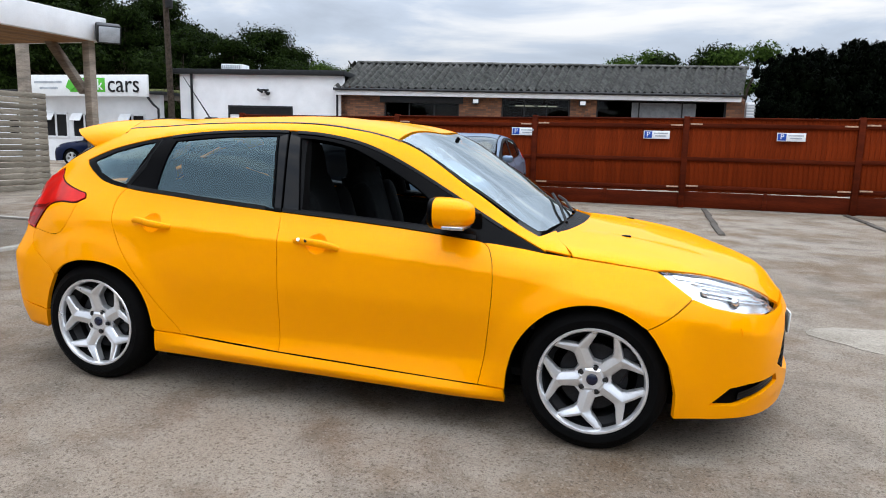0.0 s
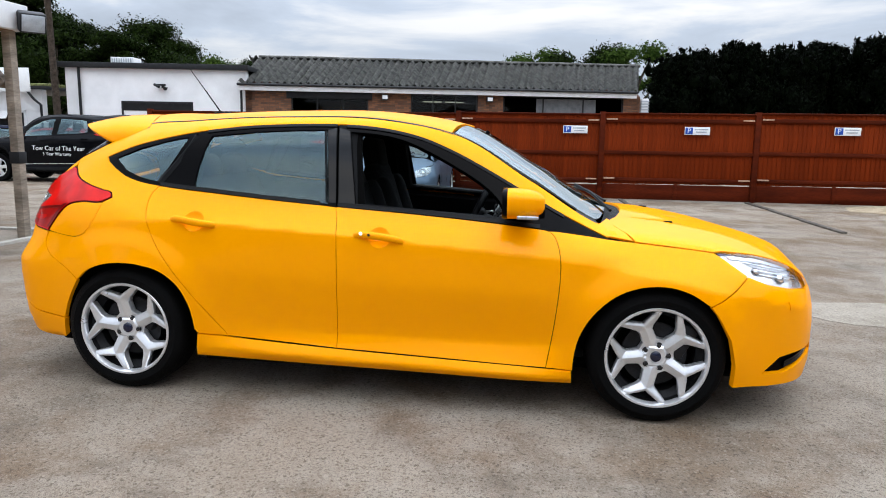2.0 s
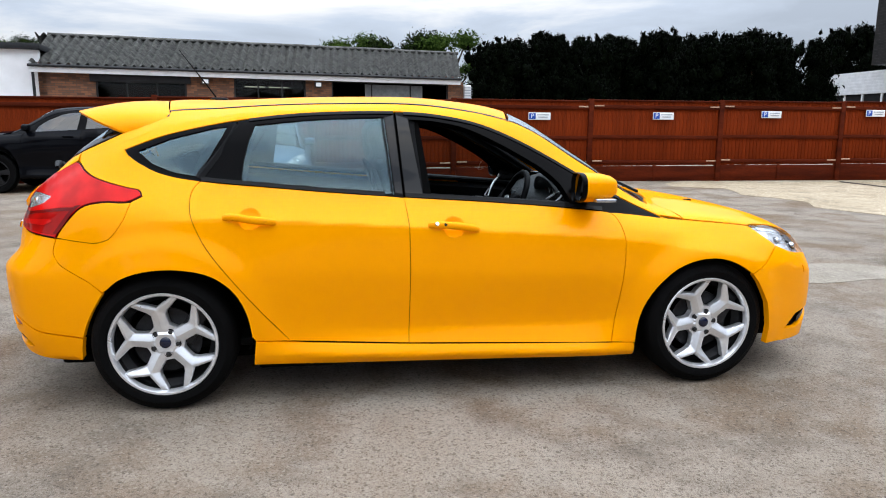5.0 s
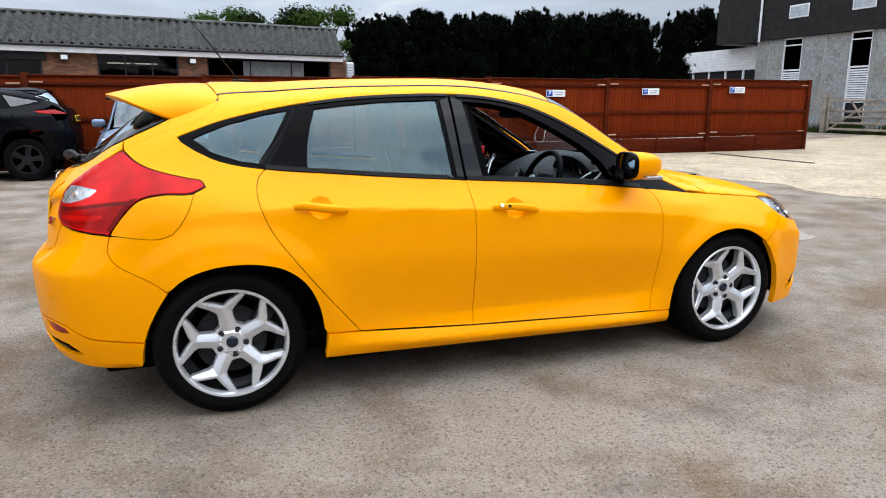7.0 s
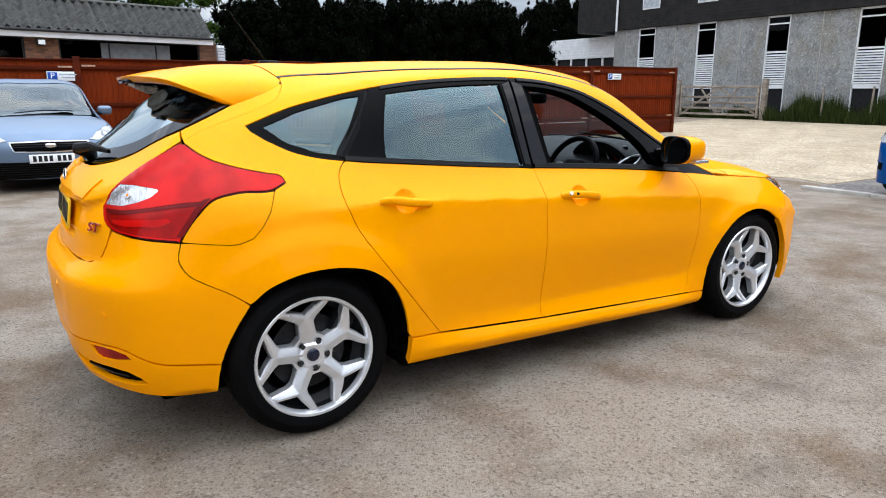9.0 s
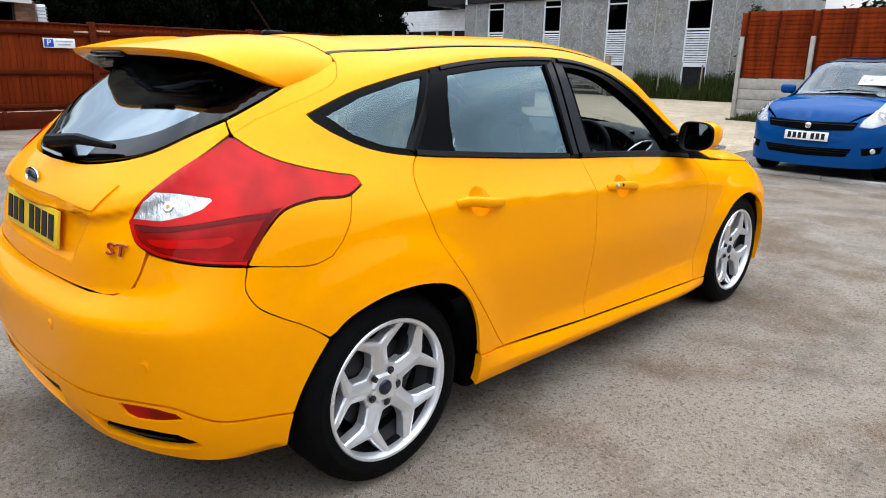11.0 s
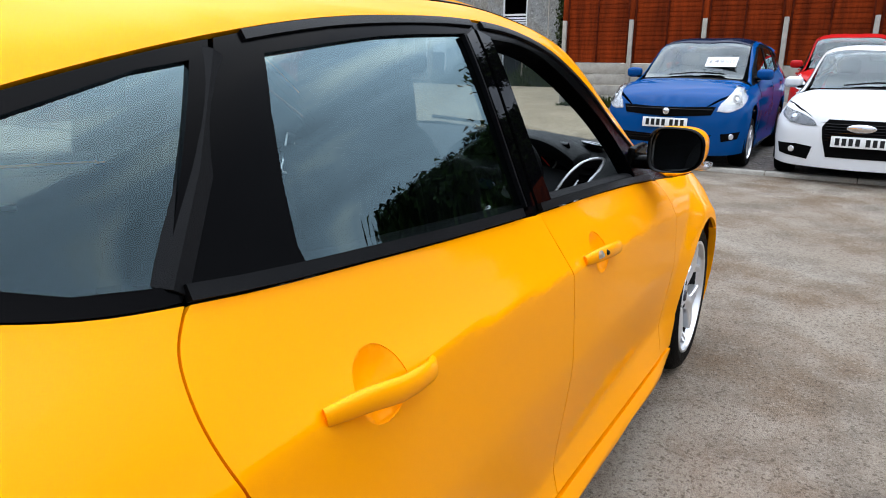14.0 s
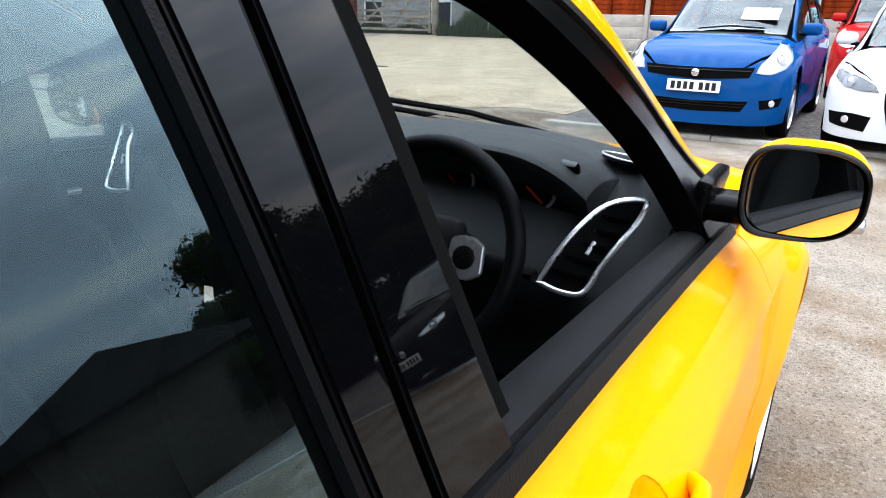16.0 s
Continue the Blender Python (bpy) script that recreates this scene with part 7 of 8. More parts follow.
for door, s in zip(front_doors, (1, -1)):
    m = Matrix.Translation((.660, -.906 * s, 1.026)) @ Matrix.Diagonal((1, s, 1, 1))
    mh = part("door_mirror", moved(mirror_loft([(-.052, .985), (-.035, 1.0), (.0, .99), (.045, .94), (.085, .80), (.112, .56), (.120, .28)], True), m), YELLOW, door, "yellow door mirror with black surround", angle=60)
    part("mirror_surround", moved(mirror_loft([(-.048, 1.0), (-.058, 1.015), (-.068, .995), (-.071, .955), (-.066, .925), (-.050, .905)]), m), FRAME, mh, "satin black mirror surround", angle=50)
    well = bmesh.new()
    well.faces.new([well.verts.new(p) for p in mirror_ring(-.040, .95)])
    part("mirror_well", moved(well, m), VOID, mh)
    bm = bmesh.new()
    bm.faces.new([bm.verts.new(p) for p in mirror_ring(-.058, .895)])
    bmesh.ops.recalc_face_normals(bm, faces=bm.faces)
    tilt = Matrix.Translation((-.060, 0, 0)) @ pose(0, 0, 0, 0, 4, -9) @ Matrix.Translation((.060, 0, 0))
    part("mirror_pane", moved(bm, m @ tilt), MIRROR, mh, "silvered mirror glass")
    part("indicator", moved(cushion(.10, .17, .020, .008), m @ Matrix.Translation((.045, -.005, -.055))), CLEAR_LENS, mh, "clear indicator strip")
    part("mirror_foot", joined(moved(cushion(.085, .12, .044, .018), m @ Matrix.Translation((.01, .105, -.050))), moved(cushion(.17, .03, .10, .012), m @ Matrix.Translation((.04, .148, -.050)) @ pose(0, 0, 0, 12, 0, 0))), FRAME, mh)

# wheels
for name_x, turn in ((1.324, 49 - 72), (-1.324, -10)):
    for s in (1, -1):
        y = -.772 if name_x > 0 else -.767
        m = pose(name_x, y * s, .322, 0, 0, 0 if s > 0 else 180)
        make_wheel("wheel", "silver five-spoke alloy wheel with black low-profile tyre", focus, m, turn)
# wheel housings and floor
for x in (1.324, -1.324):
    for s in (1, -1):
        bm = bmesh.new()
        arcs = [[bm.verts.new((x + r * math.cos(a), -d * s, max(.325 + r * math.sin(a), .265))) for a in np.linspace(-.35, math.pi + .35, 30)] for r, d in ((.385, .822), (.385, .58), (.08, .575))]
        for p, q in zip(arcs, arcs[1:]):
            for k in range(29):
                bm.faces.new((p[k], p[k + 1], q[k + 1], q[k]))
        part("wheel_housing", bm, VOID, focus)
# floor and sill beams reach low to deepen the shade under the car
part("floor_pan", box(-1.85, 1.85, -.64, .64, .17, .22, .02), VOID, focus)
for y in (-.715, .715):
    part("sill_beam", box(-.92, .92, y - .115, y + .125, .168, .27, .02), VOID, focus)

# black lining added behind the panels, so that their gaps look shaded
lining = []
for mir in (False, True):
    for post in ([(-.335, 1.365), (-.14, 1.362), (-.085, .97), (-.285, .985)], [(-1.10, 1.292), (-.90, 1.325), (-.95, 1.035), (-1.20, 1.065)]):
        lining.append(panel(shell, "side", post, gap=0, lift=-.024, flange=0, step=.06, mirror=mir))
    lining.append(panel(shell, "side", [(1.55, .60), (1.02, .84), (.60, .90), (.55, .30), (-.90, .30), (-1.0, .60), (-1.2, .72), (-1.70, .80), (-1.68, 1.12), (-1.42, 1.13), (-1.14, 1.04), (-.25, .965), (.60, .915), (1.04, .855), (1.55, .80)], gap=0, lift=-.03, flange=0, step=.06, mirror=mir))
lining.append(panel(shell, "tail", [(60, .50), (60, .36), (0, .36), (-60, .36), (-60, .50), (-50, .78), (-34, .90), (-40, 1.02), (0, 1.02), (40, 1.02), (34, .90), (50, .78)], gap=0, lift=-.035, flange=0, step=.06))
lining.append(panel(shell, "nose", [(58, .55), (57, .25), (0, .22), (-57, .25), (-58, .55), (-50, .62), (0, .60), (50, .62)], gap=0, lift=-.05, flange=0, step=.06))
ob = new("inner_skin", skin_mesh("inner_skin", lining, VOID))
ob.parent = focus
head = [panel(shell, "top", [(.34, -.59), (-1.40, -.54), (-1.42, .54), (.34, .59)], gap=0, lift=-.035, flange=0, step=.08)]
for mir in (False, True):
    head.append(panel(shell, "side", [p for p in pane_top if -1.2 < p[0] < .80] + [p for p in roof_edge if -1.2 < p[0] < .80], gap=.004, lift=-.030, flange=0, step=.05, mirror=mir))
    head.append(panel(shell, "side", [(-1.43, 1.19), (-1.30, 1.255), (-1.33, 1.33), (-1.50, 1.26), (-1.66, 1.19), (-1.66, 1.10), (-1.42, 1.13)], gap=0, lift=-.035, flange=0, step=.05, mirror=mir))
ob = new("headliner", skin_mesh("headliner", head, HEADLINER))
ob.parent = focus

# ---- the cabin ----
def seat(y, back_x, name, label, wide=.50, rest=True):
    """A bolstered front seat."""
    s = new(name)
    s.empty_display_size = .05
    s.parent = focus
    tagged(s, label)
    lean = pose(back_x, y, .50, 0, -17, 0)
    part("seat_cushion", moved(cushion(.50, wide - .10, .14, .05, .012), pose(back_x + .30, y, .47, 0, -6, 0)), SEAT_CLOTH, s)
    for d in (-1, 1):
        part("seat_bolster", moved(cushion(.48, .09, .17, .04, .008), pose(back_x + .30, y + d * (wide / 2 - .05), .49, 0, -6, 0)), SEAT_CLOTH, s)
        part("back_bolster", moved(cushion(.12, .10, .50, .045, .008), lean @ Matrix.Translation((.05, d * (wide / 2 - .05), .32)) @ pose(0, 0, 0, d * -3, 0, 0)), SEAT_CLOTH, s)
    part("backrest", moved(cushion(.12, wide - .08, .62, .055, .012), lean @ Matrix.Translation((0, 0, .33))), SEAT_CLOTH, s)
    part("shoulder", moved(cushion(.115, wide - .14, .16, .05, .01), lean @ Matrix.Translation((.0, 0, .60))), SEAT_CLOTH, s)
    part("headrest", moved(cushion(.11, .285, .27, .055, .012), lean @ Matrix.Translation((.012, 0, .715)) @ pose(0, 0, 0, 0, 8, 0)), SEAT_CLOTH, s, "headrest moulded into the seat back")
    part("seat_back_shell", moved(cushion(.03, wide - .12, .60, .012, .006), lean @ Matrix.Translation((-.065, 0, .34))), DARK_PLASTIC, s)
    return s


seat(-.37, -.10, "driver_seat", "dark grey cloth bucket seat")
seat(.37, -.10, "passenger_seat", "dark grey cloth bucket seat")
rear = new("rear_bench")
rear.parent = focus
tagged(rear, "dark grey cloth rear bench")
part("bench_cushion", moved(cushion(.50, 1.26, .16, .06, .01), pose(-.82, 0, .49, 0, -5, 0)), SEAT_CLOTH, rear)
part("bench_back", moved(cushion(.14, 1.26, .56, .06, .01), pose(-1.16, 0, .80, 0, -24, 0)), SEAT_CLOTH, rear)
for y in (-.38, 0, .38):
    part("rear_headrest", moved(cushion(.09, .26, .14, .045, .01), pose(-1.27, y, 1.12, 0, -15, 0)), SEAT_CLOTH, rear)
part("parcel_shelf", box(-1.70, -1.28, -.58, .58, .985, 1.0, .006), DARK_PLASTIC, focus)
part("cabin_floor", box(-1.5, 1.0, -.74, .74, .26, .30, .01), DARK_PLASTIC, focus)
part("bulkhead", box(.98, 1.02, -.72, .72, .26, .90, .01), VOID, focus)

# dashboard: an upright section swept across the cabin
def sweep(section, ys, shape):
    bm = bmesh.new()
    rings = [[bm.verts.new((x + shape(y)[0], y, z + shape(y)[1])) for x, z in section] for y in ys]
    for a, b in zip(rings, rings[1:]):
        for k in range(len(section)):
            j = (k + 1) % len(section)
            bm.faces.new((a[k], a[j], b[j], b[k]))
    bm.faces.new(rings[0][::-1])
    bm.faces.new(rings[-1])
    bmesh.ops.recalc_face_normals(bm, faces=bm.faces)
    return bm


sec = curve2([(1.005, .99), (.93, 1.028), (.84, 1.026), (.74, 1.000), (.65, .962), (.58, .915), (.545, .86), (.55, .80), (.60, .70), (.62, .58)], 4) + [(1.0, .56)]
dash = part("dashboard", sweep(sec, [-.70 + 1.40 * k / 40 for k in range(41)], lambda y: (-.05 * math.exp(-((y) / .20) ** 2) + .04 * (abs(y) / .7) ** 3, -.02 * (y / .7) ** 2 - .06 * (y / .7) ** 4)), DASH, focus, "soft black moulded dashboard", angle=60)
sec2 = [(.88, 1.0), (.74, 1.045), (.61, 1.052), (.572, 1.040), (.585, 1.018), (.66, .96), (.84, .93)]
part("instrument_hood", sweep(curve2(sec2, 3), [-.37 + .21 * math.sin(math.pi * (k / 20 - .5)) for k in range(21)], lambda y: (.03 * ((y + .37) / .21) ** 2, -.075 * abs((y + .37) / .21) ** 2.6)), DASH, dash, angle=60)
cluster = part("instrument_panel", moved(cushion(.03, .36, .13, .012), pose(.655, -.37, .962, 0, -18, 0)), BLACK_GLOSS, dash)
for y in (-.455, -.285):
    m = pose(.638, y, .966, 0, -18 - 90, 0)
    part("dial_ring", moved(tube([(.052 * math.cos(k * math.tau / 28), .052 * math.sin(k * math.tau / 28), 0) for k in range(28)], .0035, 6, closed=True), m), SATIN, cluster)
    part("dial_face", moved(lathe([(.0005, .001), (.048, .001)], 28), m), BLACK_TRIM, cluster)
    part("needle", moved(box(-.002, .002, -.004, .040, .003, .005), m @ pose(0, 0, 0, 0, 0, 130)), RED_BADGE, cluster)

# side vents with silver frames at both ends of the dash
for s in (1, -1):
    edge = [(.505, .545, .845), (.525, .565, .890), (.556, .594, .940), (.590, .620, .968), (.606, .650, .980), (.612, .684, .980), (.600, .680, .958), (.565, .660, .920), (.530, .640, .880), (.500, .622, .842), (.500, .585, .838)]
    loop = spline(np.array(edge + edge[:1]), 4)[:-1]
    ring = [Vector((x - .012, -y * s, z)) for x, y, z in loop]
    vent = part("side_vent", tube(ring, .0048, 8, closed=True), SATIN, dash, "triangular air vent framed in silver")
    bm = bmesh.new()
    bm.faces.new([bm.verts.new(p + Vector((.014, .004 * s, 0))) for p in ring])
    bmesh.ops.triangulate(bm, faces=bm.faces)
    part("vent_well", bm, VOID, vent)
    for k in range(5):
        t = (k + .7) / 5.6
        a, b = Vector((.500 + .098 * t, -(.552 + .080 * t) * s, .850 + .118 * t)), Vector((.496 + .096 * t, -(.616 + .058 * t) * s, .848 + .122 * t))
        part("vent_slat", tube([a, (a + b) / 2 - Vector((.004, 0, 0)), b], .0045, 6), BLACK_GLOSS, vent)
    part("vent_tab", tube([(.532, -.612 * s, .895), (.545, -.620 * s, .915)], .004, 6), SATIN, vent)
    sp = lathe([(.0005, .004), (.030, .004), (.038, .002), (.040, -.004)], 28)
    grill = part("tweeter", moved(sp, pose(.84, -.575 * s, .996, 8 * s, 6, 0) @ Matrix.Diagonal((1.0, 1.25, 1, 1))), DARK_PLASTIC, dash)
    part("tweeter_ring", moved(tube([(.040 * math.cos(k * math.tau / 28), .050 * math.sin(k * math.tau / 28), 0) for k in range(28)], .0025, 6, closed=True), pose(.84, -.575 * s, .999, 8 * s, 6, 0)), SATIN, grill)

# centre stack and console
stack = part("centre_stack", moved(cushion(.16, .30, .36, .04), pose(.57, 0, .74, 0, 18, 0)), BLACK_GLOSS, dash, "gloss black centre stack with silver rim")
part("screen", moved(box(-.004, .004, -.085, .085, -.045, .045, .003), pose(.505, 0, .89, 0, 10, 0)), BLACK_GLOSS, stack)
part("volume_knob", moved(lathe([(.0005, .02), (.022, .02), (.026, 0)], 24), pose(.47, 0, .76, 0, -72, 0)), SATIN, stack)
for s in (-1, 1):
    part("stack_trim", tube([(.52, .15 * s, .90), (.475, .145 * s, .78), (.455, .12 * s, .64)], .006, 6), SATIN, stack)
console = part("centre_console", moved(cushion(.95, .22, .26, .04), pose(.05, 0, .42)), DARK_PLASTIC, focus, "black centre console")
part("gear_gaiter", moved(lathe([(.055, 0), (.045, .03), (.02, .08), (.015, .10)], 20), pose(.28, 0, .54)), BLACK_TRIM, console)
part("gear_knob", moved(lathe([(.012, 0), (.022, .02), (.026, .045), (.018, .065), (.0005, .07)], 20), pose(.28, 0, .63)), SATIN, console)
part("handbrake", tube([(-.12, -.05, .55), (.0, -.05, .58), (.08, -.05, .61)], [.014, .016, .018], 10), BLACK_TRIM, console)

# steering wheel on the right-hand side
sw = new("steering_wheel")
sw.parent = focus
sw.matrix_basis = pose(.415, -.352, .892, 0, -66, 0) @ pose(0, 0, 0, 0, 0, 180)
tagged(sw, "leather steering wheel with silver spokes")
part("rim", tube([(.182 * math.cos(k * math.tau / 48), .182 * math.sin(k * math.tau / 48), 0) for k in range(48)], .0165, 12, closed=True), BLACK_TRIM, sw, "black leather rim")
part("boss", moved(cushion(.13, .15, .05, .025), pose(0, 0, -.02)), DARK_PLASTIC, sw)
for a in (90, -90, 0):
    c, q = math.cos(radians(a)), math.sin(radians(a))
    part("spoke", tube([(c * .05, q * .05, -.018), (c * .12, q * .12, -.012), (c * .18, q * .18, 0)], [.026, .02, .016], 8, flat=.35), BLACK_TRIM if a else SATIN, sw)
for s in (-1, 1):
    trim = part("spoke_trim", moved(prism([(-.030, -.030), (.026, -.036), (.036, -.012), (.036, .014), (.022, .036), (-.024, .032), (-.036, .010), (-.036, -.012)], .010, .003), pose(.0, s * .098, .002)), SATIN, sw, "silver switch trim")
    part("switch_pad", moved(lathe([(.0005, .004), (.014, .005), (.019, .003), (.020, 0)], 24), pose(0, s * .098, .012)), BLACK_TRIM, trim)
part("badge", moved(lathe([(.0005, .006), (.024, .004), (.027, 0)], 24), pose(0, 0, .008) @ Matrix.Diagonal((.7, 1.3, 1, 1))), BLUE_BADGE, sw)
part("column", rod((0, 0, -.03), (.0, 0, -.16), .05, .055, 16), DARK_PLASTIC, sw)
for s in (-1, 1):
    part("stalk", tube([(0, s * .05, -.06), (0, s * .15, -.055), (.005, s * .20, -.05)], [.007, .008, .011], 8), BLACK_TRIM, sw)

# door cards, pillars' lining, mirror
for d, s in zip(front_doors, (1, -1)):
    card = new("door_card", skin_mesh("door_card", [panel(shell, "side", [(.80, .31), (-.20, .31), (-.20, .965), (.10, .945), (.60, .915), (.80, .885)], gap=0, lift=-.085, flange=-.055, step=.06, mirror=s < 0)], DARK_PLASTIC))
    card.parent = d
    tagged(card, "black moulded door trim")
    part("window_ledge", tube([(x, s * (shell.at("side", x, z)[0][1] + .045), z + .008) for x, z in [(-.20, .973), (.1, .953), (.4, .934), (.62, .918), (.80, .896)]], .028, 10, flat=.55), DARK_PLASTIC, card)
    part("armrest", moved(cushion(.42, .07, .06, .025), Matrix.Translation((.10, -.755 * s, .70))), DASH, card)
    part("inner_handle", tube([(.38, -.770 * s, .80), (.44, -.750 * s, .815), (.50, -.765 * s, .81)], .009, 8), SATIN, card)
    part("door_speaker", moved(lathe([(.0005, .004), (.075, .004), (.08, 0)], 28), pose(.55, -.785 * s, .45, 90 * -s, 0, 0)), BLACK_TRIM, card)
for d, s in zip(rear_doors, (1, -1)):
    card = new("door_card", skin_mesh("door_card", [panel(shell, "side", [(-.22, .31), (-.76, .33), (-1.02, .66), (-1.14, .80), (-1.13, 1.03), (-.60, .995), (-.22, .968)], gap=0, lift=-.085, flange=-.055, step=.06, mirror=s < 0)], DARK_PLASTIC))
    card.parent = d
    part("window_ledge", tube([(x, s * (shell.at("side", x, z)[0][1] + .045), z + .006) for x, z in [(-.24, .974), (-.55, .998), (-.85, 1.022), (-1.12, 1.046)]], .028, 10, flat=.55), DARK_PLASTIC, card)
    part("inner_handle", tube([(-.62, -.770 * s, .86), (-.56, -.750 * s, .865), (-.50, -.765 * s, .855)], .009, 8), SATIN, card)
for s in (1, -1):
    for line, w in (([(-.19, 1.345), (-.175, 1.15), (-.16, .97)], .05), ([(.30, 1.315), (.55, 1.17), (.80, 1.015), (.90, .955)], .026), ([(-1.0, 1.30), (-1.08, 1.17), (-1.16, 1.06)], .05)):
        pts = [shell.at("side", x, z) for x, z in line]
        part("pillar_trim", tube([(p[0], s * (p[1] + .045), p[2]) for p, n in pts], w, 10, flat=.6), DARK_PLASTIC, focus)
rv = part("rear_view_mirror", moved(cushion(.04, .24, .065, .02), pose(.40, 0, 1.275, 0, 10, 8)), BLACK_TRIM, focus)
part("mirror_stem", rod((.42, 0, 1.30), (.46, 0, 1.36), .012), BLACK_TRIM, rv)

# ---- the other parked cars ----
def recast(xs, zs, wide):
    """The skin lines drawn out to another car's proportions, and the same rule for outlines."""
    x0, x1 = (-2.19, -1.90, -1.42, -1.324, -.55, .36, 1.10, 1.324, 1.9, 2.21), xs
    z0, z1 = (.14, .30, .65, .88, 1.00, 1.475), zs

    def fx(x):
        return float(np.interp(x, x0, x1))

    def fz(z):
        return float(np.interp(z, z0, z1))

    lines = [[(fx, lambda w: w * wide, fz)[i % 3](v) for i, v in enumerate(line)] for line in SKIN]
    return lines, fx, fz


cached = {}


def light_wheel(parent, m, R, rim, turn, alloy, key):
    """A simpler road wheel for cars further off; alike wheels share their meshes."""
    if key not in cached:
        h = .10
        ty = mesh_of("tyre", moved(lathe([(rim - .01, h - .01), (rim + .01, h), (R - .02, h - .004), (R, h - .04), (R, -h + .04), (R - .02, -h), (rim, -h)], 40), pose(0, 0, 0, 90, 0, 0)), RUBBER)
        ri = mesh_of("rim", moved(lathe([(rim, h - .004), (rim - .008, h), (rim - .016, h - .02), (rim - .03, 0)], 40), pose(0, 0, 0, 90, 0, 0)), alloy)
        opens = []
        for k in range(5):
            for d in (-16, 16) if key[0] == "ten" else (0,):
                c = turn + k * 72 + 36 + d
                half = 9 if key[0] == "ten" else 22
                opens.append([polar(q * rim, c + e) for q, e in ((.36, -half * .6), (.36, half * .6), (.88, half), (.90, 0), (.88, -half))])
        sp = mesh_of("spokes", alloy_face(rim - .006, opens, lambda x, z: -(h - .015), .03), alloy)
        # black disc in place of the shade behind the spokes
        bk = mesh_of("shade_backing", moved(lathe([(.001, 0), (rim - .02, 0)], 28), pose(0, .0, 0, 90, 0, 0)), VOID)
        cached[key] = (("tyre", ty), ("rim", ri), ("spokes", sp), ("shade_backing", bk))
    w = new("wheel")
    w.parent, w.matrix_basis = parent, m
    for n, me in cached[key]:
        new(n, me).parent = w
    return w


def other_car(name, label, m, xs, zs, wide, colour, face, tail="red", glass_=None, wheel=("five", .31, .205), step=.08, text=None, roof=None, screen_text=None, clad=False):
    lines, fx, fz = recast(xs, zs, wide)
    sh = Shell(lines, SHARP, 7, 5)
    car = thing(name, label, "car", m)
    glass_ = glass_ or SIDE_GLASS
    axis = fx(1.15)
    side = lambda pts: [(fx(x), fz(z)) for x, z in pts]
    top = lambda pts: [(fx(x), y * wide) for x, y in pts]
    rnd = lambda pts: [(a, fz(z)) for a, z in pts]

    def sk(n, kind, out, mat_, parent=car, lab="", **kw):
        kw.setdefault("step", step)
        return skin(n, sh, kind, out, mat_, parent, lab, axis=axis, **kw)

    def pair_(n, out, mat_, lab="", **kw):
        kw.setdefault("step", step)
        for mir in (False, True):
            ob = new(n, skin_mesh(n, [panel(sh, "side", out, mirror=mir, **kw)], mat_))
            ob.parent = car
            tagged(ob, lab)

    wing_ = [(1.083, .868), (1.199, .856), (1.33, .840), (1.565, .812), (1.69, .74), (1.62, .63), (1.54, .582)] + after(arch_front, lambda p: p[0] < 1.53 and p[1] > .2) + [(.94, .18), (0, .195), (-.93, .215)]
    pane_all = pane_top + pane_low[1:]
    body = wing_ + after(arch_rear, lambda p: p[0] > -1.53 and p[1] > .22) + bumper_seam + lamp_low[1:] + lamp_top[1:] + [(-1.700, 1.16), (-1.687, 1.192), (-1.50, 1.27), (-1.33, 1.335)] + roof_edge[::-1][:-1]
    pair_("body_side", side(body), colour, holes=[side(shrink(pane_all, -.004, 1))], gap=.001)
    pair_("window_surround", side(pane_all), BLACK_TRIM, lift=-.004, gap=0, holes=[side(q) for q in (glass_q, glass_r, open_f)])
    for q in (glass_q, glass_r, open_f):
        pair_("side_pane", side(q), glass_, lift=-.010, gap=-.004, flange=.003)
    for line in (door_front, door_mid, door_rear):
        gapline = [(x - .0035, z) for x, z in line] + [(x + .0035, z) for x, z in line[::-1]]
        pair_("door_gap", side(gapline), VOID, gap=0, lift=.0015, flange=.002)
    for hx, hz in ((-.925, .888), (.005, .838)):
        for s in (1, -1):
            p, n = sh.at("side", fx(hx), fz(hz))
            part("door_handle", moved(cushion(.19, .03, .03, .012), Matrix.Translation((p[0], s * (p[1] - .018), p[2]))), colour, car)
    if clad:
        band = after(arch_front, lambda p: p[0] < 1.6 and p[1] > .2)
        pair_("wheel_arch_trim", side(band + [(x, z + .05) for x, z in band[::-1]]), DARK_PLASTIC, lift=.006, gap=0)
        band = after(arch_rear, lambda p: p[0] > -1.6 and p[1] > .22)
        pair_("wheel_arch_trim", side(band + [(x, z + .05) for x, z in band[::-1]]), DARK_PLASTIC, lift=.006, gap=0)
        pair_("side_strip", side([(.92, .335), (-.90, .375), (-.90, .388), (.92, .348)]), SATIN, "silver rubbing strip", lift=.009, gap=0)
        pair_("sill_trim", side([(.94, .18), (.94, .27), (-.93, .31), (-.93, .215)]), DARK_PLASTIC, lift=.008, gap=0)
    rl = [(x, y + .004) for x, y in roof_line]
    rf_ = [(.315, -.604)] + rl + [(-1.42, -.45), (-1.44, 0), (-1.42, .45)] + [(x, -y) for x, y in rl[::-1]] + [(.315, .604), (.365, 0)]
    sk("roof", "top", top(rf_), roof or colour, step=.1)
    ob = sk("windscreen", "top", top(screen), FAR_SCREEN, step=.1, lift=-.002)
    ob.visible_shadow = False
    sk("cowl", "top", top(cowl), DARK_PLASTIC, lift=-.008)
